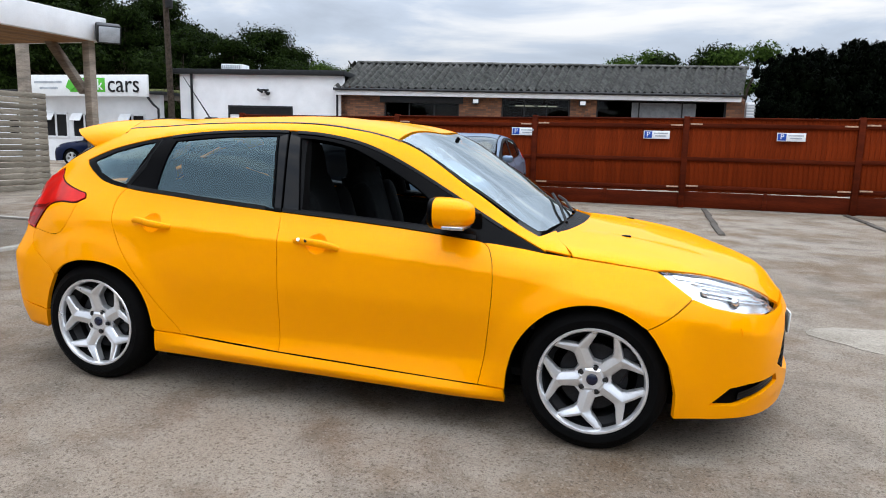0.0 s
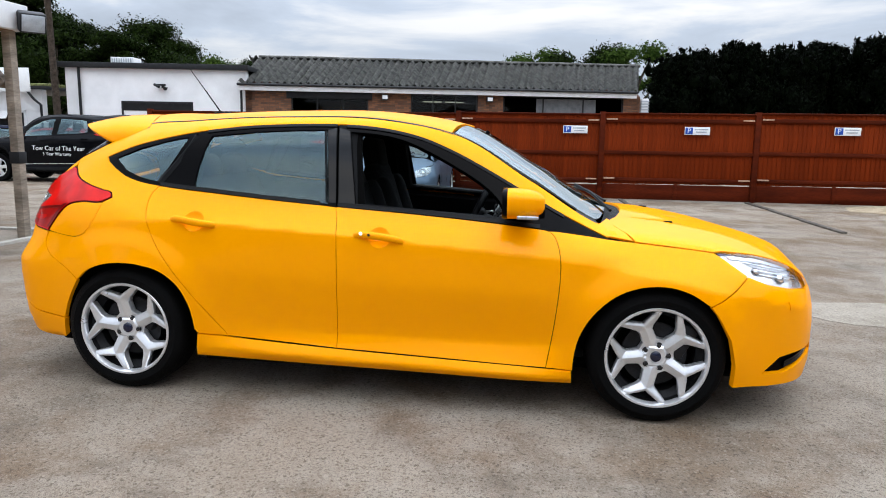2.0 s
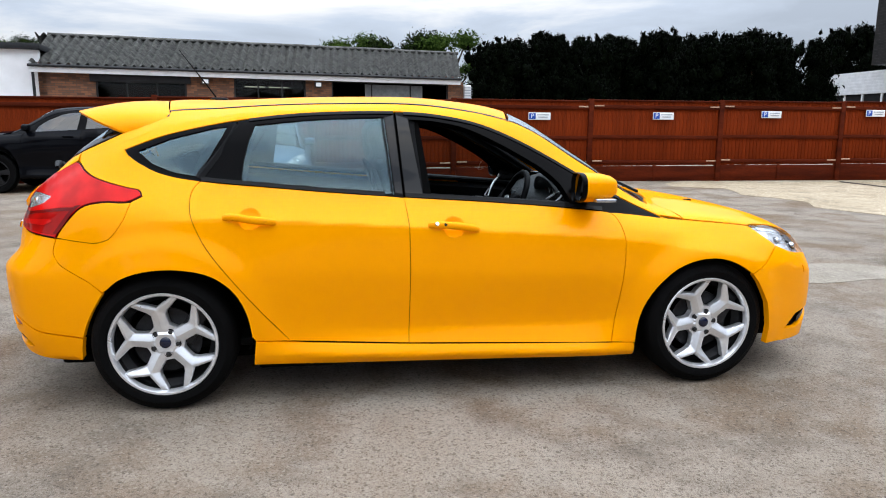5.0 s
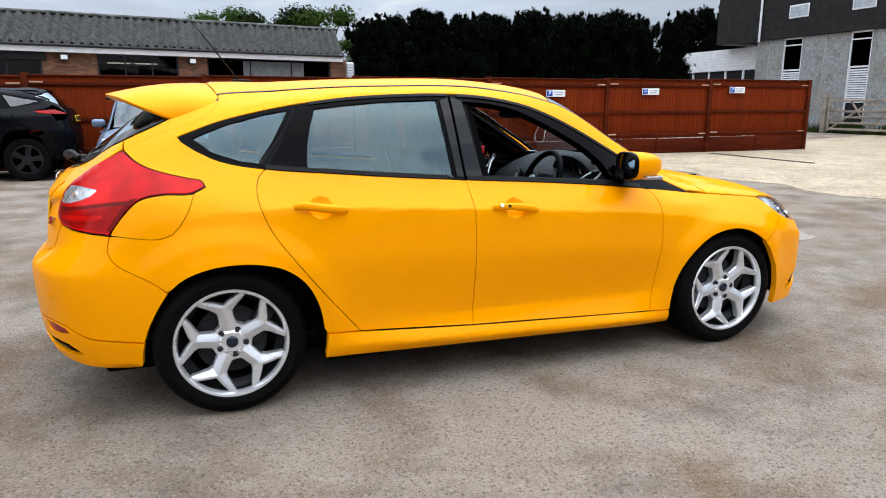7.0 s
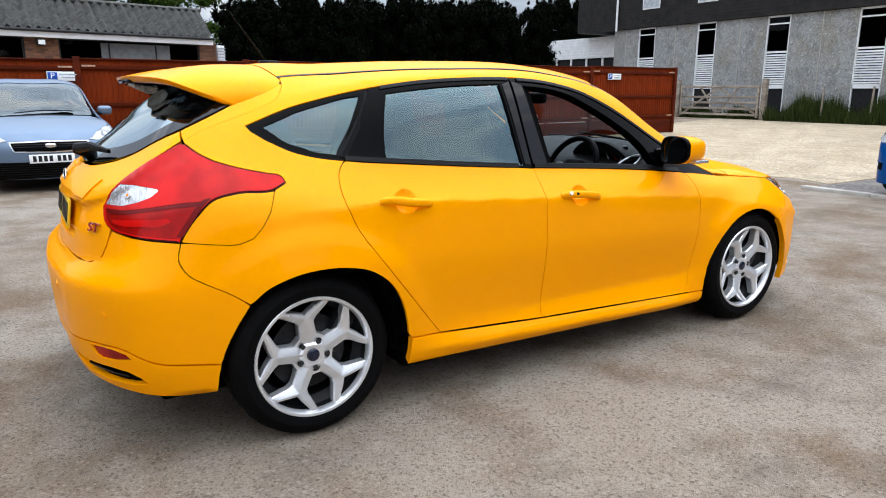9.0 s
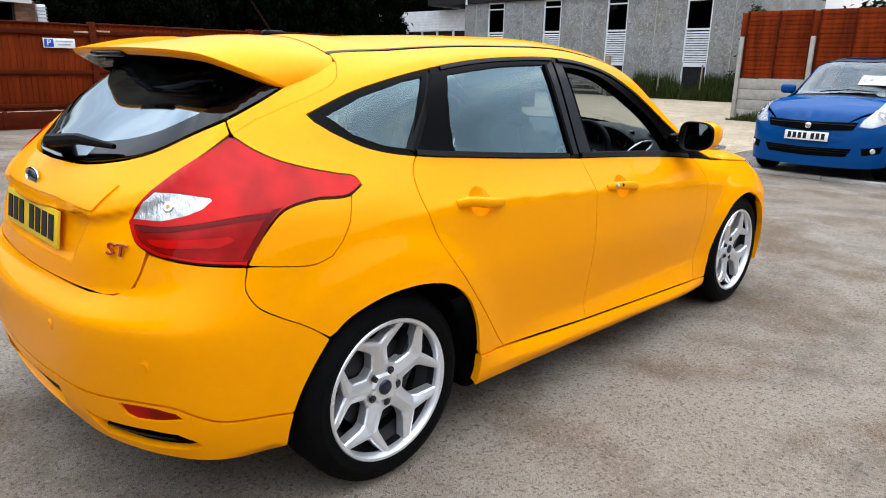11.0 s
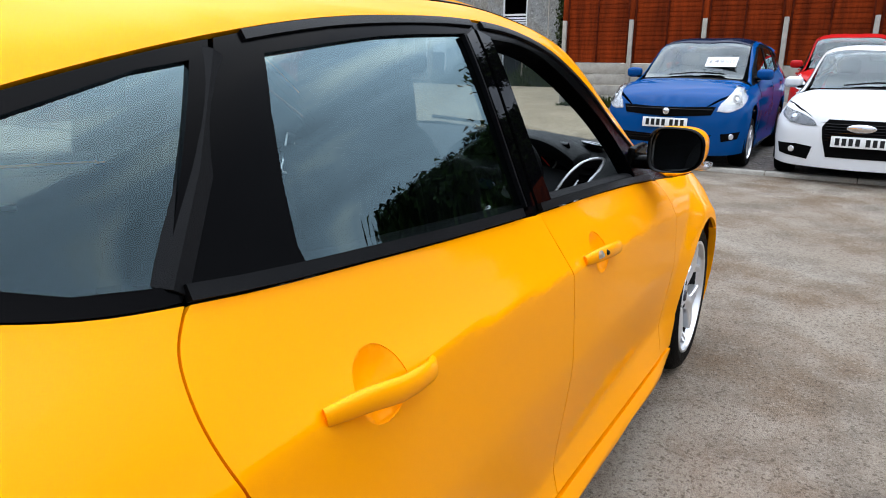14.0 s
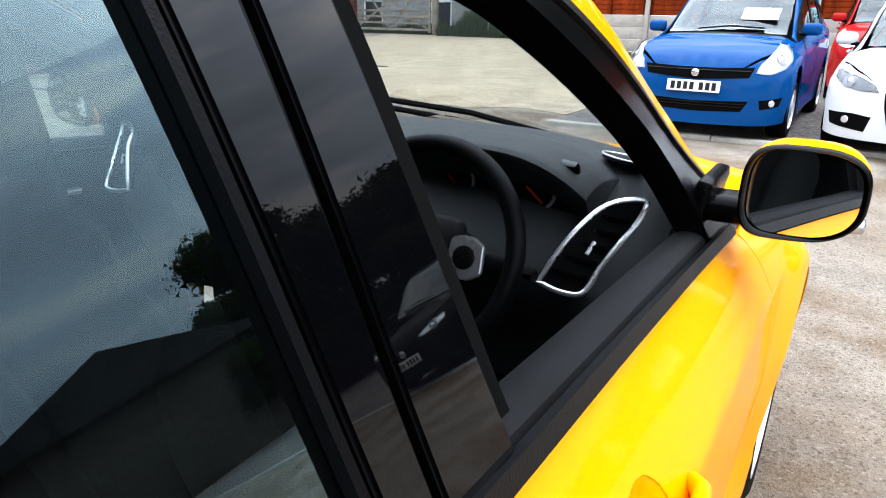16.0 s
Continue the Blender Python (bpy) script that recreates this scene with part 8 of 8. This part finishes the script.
    sk("bonnet", "top", top(bonnet_rear + [(x, y) for x, y in bonnet_side] + bonnet_nose + [(x, -y) for x, y in bonnet_side[::-1]]), colour)
    lampf = rnd(face["lamp"])
    holes = [rnd(g) for g in face["black"]]
    front = [(a, fz(z)) for a, z in [(0, .18), (-35, .186), (-57, .20)]] + [(-a, fz(z)) for a, z in arch_nose[::-1]] + [(-62, fz(.70)), (-61, fz(.81)), (-50, fz(.80)), (-34, fz(.728)), (-24, fz(.645)), (0, fz(.655)), (24, fz(.645)), (34, fz(.728)), (50, fz(.80)), (61, fz(.81)), (62, fz(.70))] + [(a, fz(z)) for a, z in arch_nose] + [(57, fz(.20)), (35, fz(.186))]
    bump = sk("front_bumper", "nose", front, colour, step=.07)
    if face.get("rim"):
        sk("grille_surround", "nose", shrink(holes[0], -.014, .0165), SATIN, bump, "silver grille surround", lift=.007, gap=0, flange=.01, step=.05, holes=[holes[0]])
    for g in holes:
        gr = sk("grille", "nose", g, VOID, bump, "black grille", lift=.004, gap=0, flange=.008, step=.05)
        lo, hi = min(z for _, z in g), max(z for _, z in g)
        wa = max(a for a, _ in g)
        wb = min(a for a, _ in g)
        k = lo + .03
        while k < hi - .015:
            row = [(wb + 2, k), (wa - 2, k), (wa - 2, k + .008), (wb + 2, k + .008)]
            if all(inside(g, a, z) for a, z in row):
                sk("grille_slat", "nose", row, BLACK_GLOSS, gr, lift=.010, gap=0, flange=.006, step=.06)
            k += .028
    for s in (1, -1):
        lo = [(s * a, z) for a, z in lampf]
        hl = sk("headlamp", "nose", lo, face.get("lens", REFLECTOR), car, "clear headlamp", lift=.006, gap=.002, flange=.01, step=.035)
        ca, cz = sum(a for a, _ in lampf) / len(lampf), sum(z for _, z in lampf) / len(lampf)
        p, n = sh.at("nose", s * ca, cz, axis)
        ball = bmesh.new()
        bmesh.ops.create_uvsphere(ball, u_segments=16, v_segments=10, radius=.045)
        part("bulb_lens", moved(ball, Matrix.Translation(p - n * .022)), CHROME, hl)
        part("reflector_bowl", rod(p - n * .004, p + n * .010, .056, .066, 20), FAR_BOWL, hl)
        cover = sk("lamp_cover", "nose", lo, LAMP_GLASS, hl, lift=.022, gap=.004, flange=.014, step=.035)
        for fog in face.get("fog", ()):
            f = sk("fog_pocket", "nose", [(s * a, fz(z)) for a, z in fog], VOID, bump, "black fog lamp pocket", lift=.003, gap=0, flange=.006, step=.05)
            fa, fzz = sum(a for a, _ in fog) / len(fog), fz(sum(z for _, z in fog) / len(fog))
            p, n = sh.at("nose", s * fa, fzz, axis)
            part("fog_lamp", rod(p + n * .002, p + n * .012, .035, .03, 16), REFLECTOR, f)
        p, n = sh.at("side", fx(.72), fz(.95))
        mp = Vector((p[0] + .02, s * (p[1] - .10), p[2] + .05))
        mir = part("door_mirror", moved(cushion(.12, .20, .13, .05), Matrix.Translation(mp)), face.get("mirror", colour), car, angle=60)
        part("mirror_arm", moved(cushion(.06, .12, .04, .018), Matrix.Translation(mp + Vector((.02, s * .10, -.05)))), BLACK_TRIM, mir)
        tl = curve2([(33.6, .914), (39.1, 1.026), (48.8, 1.136)], 3) + curve2([(56.5, 1.077), (68.5, 1.028), (74.2, .992)], 3) + curve2([(63.5, .961), (56.2, .893), (52.8, .806)], 3) + [(42.7, .826), (35.0, .876)]
        if tail == "slim":
            tl = [(34, .93), (48, 1.02), (66, .99), (62, .955), (52, .93)]
        sk("tail_lamp", "tail", [(s * a, fz(z)) for a, z in tl], RED_LENS if tail != "slim" else DARK_RED, car, "red tail lamp", lift=.006, gap=.002, step=.05)
        for x, turn in ((1.324, 10), (-1.324, 40)):
            p, n = sh.at("side", fx(x), fz(.62))
            kindw, R, rim = wheel
            light_wheel(car, pose(fx(x), s * (p[1] + .115), R, 0, 0, 0 if s > 0 else 180), R, rim, turn, BRAKE if kindw == "dark" else ALLOY, wheel)
            bm = bmesh.new()
            arcs = [[bm.verts.new((fx(x) + r * math.cos(a), -d * s, max(R + r * math.sin(a), .16))) for a in np.linspace(-.3, math.pi + .3, 20)] for r, d in ((R + .06, -p[1] - .02), (R + .06, -p[1] - .28), (.05, -p[1] - .285))]
            for pa_, qa_ in zip(arcs, arcs[1:]):
                for k in range(19):
                    bm.faces.new((pa_[k], pa_[k + 1], qa_[k + 1], qa_[k]))
            part("wheel_housing", bm, VOID, car)
    tg = rnd(hatch_out)
    sk("tailgate", "tail", tg, colour)
    sk("tailgate_window", "tail", rnd(hg_out), REAR_GLASS, lift=-.002)
    sk("spoiler_lip", "tail", rnd([(-58, 1.29), (-40, 1.352), (0, 1.36), (40, 1.352), (58, 1.29), (52, 1.335), (40, 1.385), (0, 1.40), (-40, 1.385), (-52, 1.335)]), colour, lift=.02, gap=0)
    sk("rear_bumper", "tail", rnd(rb_out), DARK_PLASTIC if clad else colour)
    sk("rear_valance", "tail", rnd(low_out), DARK_PLASTIC if clad else colour)
    zpl = face.get("plate", .43)
    for kind, mat_, sgn in (("face", PLATE_WHITE, 1), ("back", PLATE_YELLOW, -1)):
        z = fz(zpl if sgn > 0 else .84)
        p, n = sh.at("nose" if sgn > 0 else "tail", 0, z, axis)
        pl = part("number_plate", box(-.006, .006, -.26, .26, -.056, .056, .003), mat_, car, "number plate with plain bars")
        pl.matrix_basis = pose(p[0] + sgn * .022, 0, z, 0, -6 * sgn, 0)
        for k in range(7):
            y = -.20 + k * .062 + (.03 if k > 3 else 0)
            part("plate_bar", box(sgn * .004, sgn * .009, y - .02, y + .02, -.037, .037), PLATE_BLACK, pl)
    if "badge" in face:
        w_, h_, z, mat_ = face["badge"]
        p, n = sh.at("nose", 0, fz(z), axis)
        bd = lathe([(.0005, .008), (.4, .007), (.5, 0)], 24)
        ob = part("maker_badge", bd, mat_, car, "plain badge")
        ob.matrix_basis = Matrix.Translation(p + n * .016) @ pose(0, 0, 0, 0, 90, 0) @ Matrix.Diagonal((h_, w_, 1, 1))
    part("wiper", tube([sh.at("top", fx(1.10), -.30 * wide)[0] + (0, 0, .02), sh.at("top", fx(1.07), .05 * wide)[0] + (0, 0, .03), sh.at("top", fx(1.03), .42 * wide)[0] + (0, 0, .02)], .009, 6), BLACK_TRIM, car)
    # cabin
    zb, zf = fz(.98), fz(.30)
    part("cabin_floor", box(fx(-1.7), fx(1.6), -.62 * wide, .62 * wide, fz(.20), fz(.26), .02), VOID, car)
    part("dashboard", moved(cushion(.40, 1.34 * wide, .34, .08), pose(fx(.86), 0, zb - .22)), DASH, car)
    for y in (-.37, .37):
        st = part("front_seat", moved(cushion(.15, .46, .62, .06, .01), pose(fx(-.36), y * wide, zb - .20, 0, -16, 0)), SEAT_CLOTH, car)
        part("headrest", moved(cushion(.10, .26, .18, .045, .01), pose(fx(-.50), y * wide, zb + .20, 0, -10, 0)), SEAT_CLOTH, st)
    part("rear_bench", moved(cushion(.16, 1.2 * wide, .60, .06, .01), pose(fx(-1.15), 0, zb - .18, 0, -20, 0)), SEAT_CLOTH, car)
    part("rear_view_mirror", moved(cushion(.04, .22, .06, .02), pose(fx(.42), 0, fz(1.30))), BLACK_TRIM, car)
    hl_ = [panel(sh, "top", top([(.34, -.59), (-1.40, -.54), (-1.42, .54), (.34, .59)]), gap=0, lift=-.03, flange=0, step=.15)]
    ob = new("headliner", skin_mesh("headliner", hl_, HEADLINER))
    ob.parent = car
    inner_ = []
    for mir in (False, True):
        inner_.append(panel(sh, "side", side([(1.5, .60), (1.02, .83), (.60, .89), (-.25, .95), (-1.14, 1.03), (-1.66, 1.10), (-1.70, .80), (-1.2, .72), (-.95, .60), (-.90, .26), (.90, .24), (.98, .60)]), gap=0, lift=-.04, flange=0, step=.12, mirror=mir))
    ob = new("inner_skin", skin_mesh("inner_skin", inner_, VOID))
    ob.parent = car
    if screen_text:
        p, n = sh.at("top", fx(.80), .32 * wide)
        out = Vector(n).normalized()
        right = Vector((0, 1, 0))
        upv = out.cross(right)
        mm = Matrix((( *right, 0), (*(-out), 0), (*upv, 0), (0, 0, 0, 1))).transposed()
        mm.translation = Vector(p) + out * .012
        tk = part("price_ticket", moved(box(-.19, .19, -.003, .003, -.105, .105, .003), mm), SIGN_WHITE, car, "white price ticket inside the windscreen")
        writing(screen_text, .125, SIGN_GREY, mm @ Matrix.Translation((0, -.006, 0)), tk, "price", .001)
    for k, (words, x, z, size) in enumerate(text or ()):
        p, n = sh.at("side", fx(x), fz(z))
        mm = Matrix.Translation((p[0], -p[1] + .012, p[2])) @ pose(0, 0, 0, 0, 0, 180)
        writing(words, size, SIGN_WHITE, mm, car, "lettering", .001)
    return car


def colour_of(name, rgb, **kw):
    return paint(name, rgb, **kw)


BLUE = colour_of("bright_blue_paint", (.002, .055, .205), rough=.3)
WHITE = colour_of("white_paint", (.66, .67, .68), rough=.4)
STEEL_BLUE = colour_of("steel_blue_paint", (.140, .190, .262), rough=.3, metal=.45)
BLACK = colour_of("black_paint", (.003, .0033, .0045), rough=.3, coat=.35)
RED = colour_of("red_paint", (.42, .012, .012), rough=.35)
NAVY = colour_of("navy_paint", (.006, .010, .030), rough=.3, coat=.4)
FAR_LENS = surface("headlamp_glass", (.50, .51, .52), .16, metal=.55, var=.30, scale=16, coat=.6, bump=.2, bump_scale=50)
FAR_LENS_DARK = surface("dark_headlamp_glass", (.11, .115, .125), .14, metal=.5, var=.35, scale=14, coat=.6)
FAR_SCREEN = glass("parked_windscreen_glass", (.58, .64, .64), .03, power=3.5, sheen=(.88, .97, 1.0))
FAR_BOWL = surface("lamp_bowl", (.20, .205, .21), .2, metal=.7, var=.2)
PRIVACY = glass("privacy_glass", (.10, .11, .12), .08)

lamp_swept = [(30, .660), (36, .735), (46, .800), (57, .845), (60, .822), (55, .735), (46, .668), (37, .640)]
lamp_slim = [(20, .640), (28, .690), (40, .725), (50, .735), (48, .690), (40, .655), (28, .630)]
other_car("small_hatchback", "bright blue small hatchback with a price ticket, parked on damp gravel", pose(8.86, .46, 0, 0, 0, 178),
          (-1.85, -1.74, -1.58, -1.215, -.5, .28, .96, 1.215, 1.80, 2.02), (.14, .31, .73, .98, 1.085, 1.575), .95, BLUE,
          dict(lamp=[(31, .62), (34, .70), (41, .775), (50, .835), (60, .87), (62, .83), (57, .73), (48, .65), (38, .61)], black=[[(-28, .585), (-31, .665), (0, .650), (31, .665), (28, .585), (0, .560)], [(-26, .315), (-29, .40), (0, .385), (29, .40), (26, .315), (0, .30)]], fog=[[(35, .335), (34, .41), (49, .43), (47, .36)]], plate=.505, badge=(.075, .075, .610, CHROME), lens=FAR_LENS), screen_text="£4950", wheel=("ten", .30, .205), roof=NAVY)
other_car("white_hatchback", "white sporty small hatchback with a large dark grille", pose(8.72, -1.58, 0, 0, 0, 177),
          (-1.93, -1.80, -1.52, -1.235, -.5, .30, 1.00, 1.235, 1.80, 2.02), (.13, .28, .65, .90, 1.01, 1.475), .97, WHITE,
          dict(lamp=[(24, .605), (27, .66), (35, .715), (47, .75), (56, .765), (54, .70), (44, .645), (33, .605)], black=[[(-17, .310), (-20, .48), (-21.5, .60), (-19, .675), (19, .675), (21.5, .60), (20, .48), (17, .310)]], fog=[[(27, .27), (25, .40), (34, .42), (50, .41), (47, .31)]], plate=.47, badge=(.27, .085, .60, CHROME), lens=FAR_LENS_DARK), wheel=("five", .305, .215))
other_car("red_hatchback", "red hatchback parked in the second row", pose(13.0, -1.22, 0, 0, 0, 181),
          (-1.85, -1.74, -1.58, -1.215, -.5, .28, .96, 1.215, 1.80, 2.02), (.16, .34, .80, 1.07, 1.19, 1.74), .94, RED,
          dict(lamp=lamp_swept, black=[[(-25, .45), (-25, .58), (25, .58), (25, .45)]], plate=.36, lens=REFLECTOR), wheel=("five", .305, .215))
other_car("blue_saloon", "steel-blue family hatchback parked tail-first at the fence", pose(-1.86, 9.42, 0, 0, 0, -88),
          (-2.50, -2.22, -1.62, -1.425, -.58, .40, 1.20, 1.425, 2.0, 2.30), (.14, .30, .66, .90, 1.01, 1.50), 1.03, STEEL_BLUE,
          dict(lamp=[(27, .655), (35, .73), (47, .79), (57, .80), (52, .71), (44, .66), (34, .635)], black=[[(-22, .535), (-25, .635), (0, .645), (25, .635), (22, .535), (0, .525)], [(-36, .19), (-38, .40), (38, .40), (36, .19)]], plate=.44, badge=(.13, .06, .598, CHROME), lens=FAR_LENS, rim=True), wheel=("ten", .32, .215))
other_car("compact_suv", "black compact luxury SUV with dark glass, parked by the fence", pose(-5.35, 10.75, 0, 0, 0, 180),
          (-2.12, -1.92, -1.58, -1.33, -.55, .40, 1.06, 1.33, 1.95, 2.23), (.22, .42, .86, 1.10, 1.20, 1.63), 1.04, BLACK,
          dict(lamp=lamp_slim, black=[[(-18, .55), (-18, .64), (18, .64), (18, .55)]], plate=.45), tail="slim", glass_=PRIVACY, wheel=("dark", .37, .25))
other_car("black_suv", "black SUV with white advertising lettering on its doors", pose(-11.65, 13.1, 0, 0, 0, 180),
          (-2.75, -2.52, -2.20, -1.62, -.65, .40, 1.06, 1.325, 1.95, 2.21), (.22, .40, .86, 1.12, 1.24, 1.77), 1.0, BLACK,
          dict(lamp=lamp_slim, black=[[(-18, .50), (-18, .62), (18, .62), (18, .50)]], plate=.42), glass_=SIDE_GLASS, wheel=("five", .36, .24),
          text=(("Tow Car of The Year", -.34, .66, .165), ("5 Year Warranty", -.30, .55, .115)), clad=True)
other_car("red_hatchback", "red hatchback by the office, half hidden behind other cars", pose(-14.25, 16.2, 0, 0, 0, 185),
          (-2.10, -1.90, -1.62, -1.30, -.55, .40, 1.06, 1.30, 1.92, 2.16), (.18, .36, .74, .95, 1.05, 1.42), .96, RED,
          dict(lamp=lamp_slim, black=[[(-18, .50), (-18, .62), (18, .62), (18, .50)], [(-26, .24), (-26, .36), (26, .36), (26, .24)]], plate=.42), wheel=("five", .36, .24))
other_car("navy_car", "dark navy car with a pale dash, parked by the white office", pose(-18.2, 18.4, 0, 0, 0, 196),
          (-2.19, -1.90, -1.42, -1.324, -.55, .36, 1.10, 1.324, 1.9, 2.21), (.14, .30, .65, .90, 1.02, 1.50), 1.0, NAVY,
          dict(lamp=lamp_slim, black=[[(-18, .50), (-18, .60), (18, .60), (18, .50)]], plate=.42), wheel=("five", .31, .205))
other_car("white_estate", "white car behind the black SUV", pose(-10.4, 17.2, 0, 0, 0, 182),
          (-2.19, -1.90, -1.42, -1.324, -.55, .36, 1.10, 1.324, 1.9, 2.21), (.14, .30, .70, .95, 1.08, 1.62), 1.0, WHITE,
          dict(lamp=lamp_slim, black=[[(-18, .50), (-18, .60), (18, .60), (18, .50)]], plate=.42), wheel=("five", .31, .205))
other_car("dark_hatchback", "dark hatchback reflected in the yellow car's windows", pose(9.0, -4.3, 0, 0, 0, 176),
          (-1.95, -1.80, -1.52, -1.25, -.5, .30, 1.00, 1.25, 1.82, 2.06), (.14, .29, .64, .88, 1.0, 1.46), .98, NAVY,
          dict(lamp=lamp_slim, black=[[(-18, .50), (-18, .60), (18, .60), (18, .50)]], plate=.42, badge=(.11, .11, .55, CHROME)), wheel=("five", .31, .205))
other_car("dark_hatchback", "dark hatchback reflected in the yellow car's windows", pose(8.9, -6.9, 0, 0, 0, 178),
          (-1.95, -1.80, -1.52, -1.25, -.5, .30, 1.00, 1.25, 1.82, 2.06), (.14, .29, .64, .88, 1.0, 1.50), .98, BLACK,
          dict(lamp=lamp_slim, black=[[(-18, .50), (-18, .60), (18, .60), (18, .50)]], plate=.42, badge=(.11, .11, .55, CHROME)), wheel=("five", .31, .205))

# ---- beyond the yard, behind the walk: seen in the glass ----
house = thing("gabled_house", "dark gabled house beyond the panel fence", "building", pose(11.5, -22.0, 0, 0, 0, 28))
part("wall", joined(box(-4, 4, -5, 5, 0, 3.0)), surface("dark_brick_wall", (.10, .075, .06), .9, var=.25), house, smooth=False)
part("roof", prism([(-4.5, 2.9), (4.5, 2.9), (0, 4.45)], 10.6, axis="y"), surface("dark_roof_tiles", (.035, .030, .028), .9, var=.3), house, smooth=False).matrix_basis = Matrix.Translation((0, -5.3, 0))
part("chimney", box(1.2, 1.9, -2, -1.3, 3.0, 4.9, .02), BRICK, house)
back = [broadleaf(6.3, 3.3, 51, LEAF, "dark tree beyond the panel fence"), broadleaf(5.9, 3.1, 52, LEAF, "dark tree beyond the panel fence")]
plant(back, [(13.2, -16.4, .66), (14.5, -15.5, .70), (15.7, -14.7, .74), (16.8, -13.8, .74), (17.9, -12.9, .76), (18.8, -12.0, .74), (19.6, -11.0, .86), (20.6, -9.9, .78), (21.2, -8.4, .82), (21.4, -7.0, .98), (24.2, -5.6, 1.55), (24.6, -3.4, 1.58), (24.2, -1.0, 1.3), (21.8, .8, .92), (22.0, 3.0, .90), (22.6, -14.0, 1.1), (16.4, -18.0, 1.05), (3.5, -24.0, .62), (-6.0, -24.5, .8), (-14.0, -24.0, .9), (-22, -20, .9), (-26, -11, .9)], 8)
# unseen fence, added to close the yard and kept dark for the reflections
fen = thing("rear_fence", "plain dark timber fence added out of view to close the far side of the yard", "fence", kind="structure")
for k in range(16):
    part("panel", box(-30 + k * 3.0, -27.05 + k * 3.0, -17.05, -17.0, 0, 1.9, .01), OLD_TIMBER, fen)
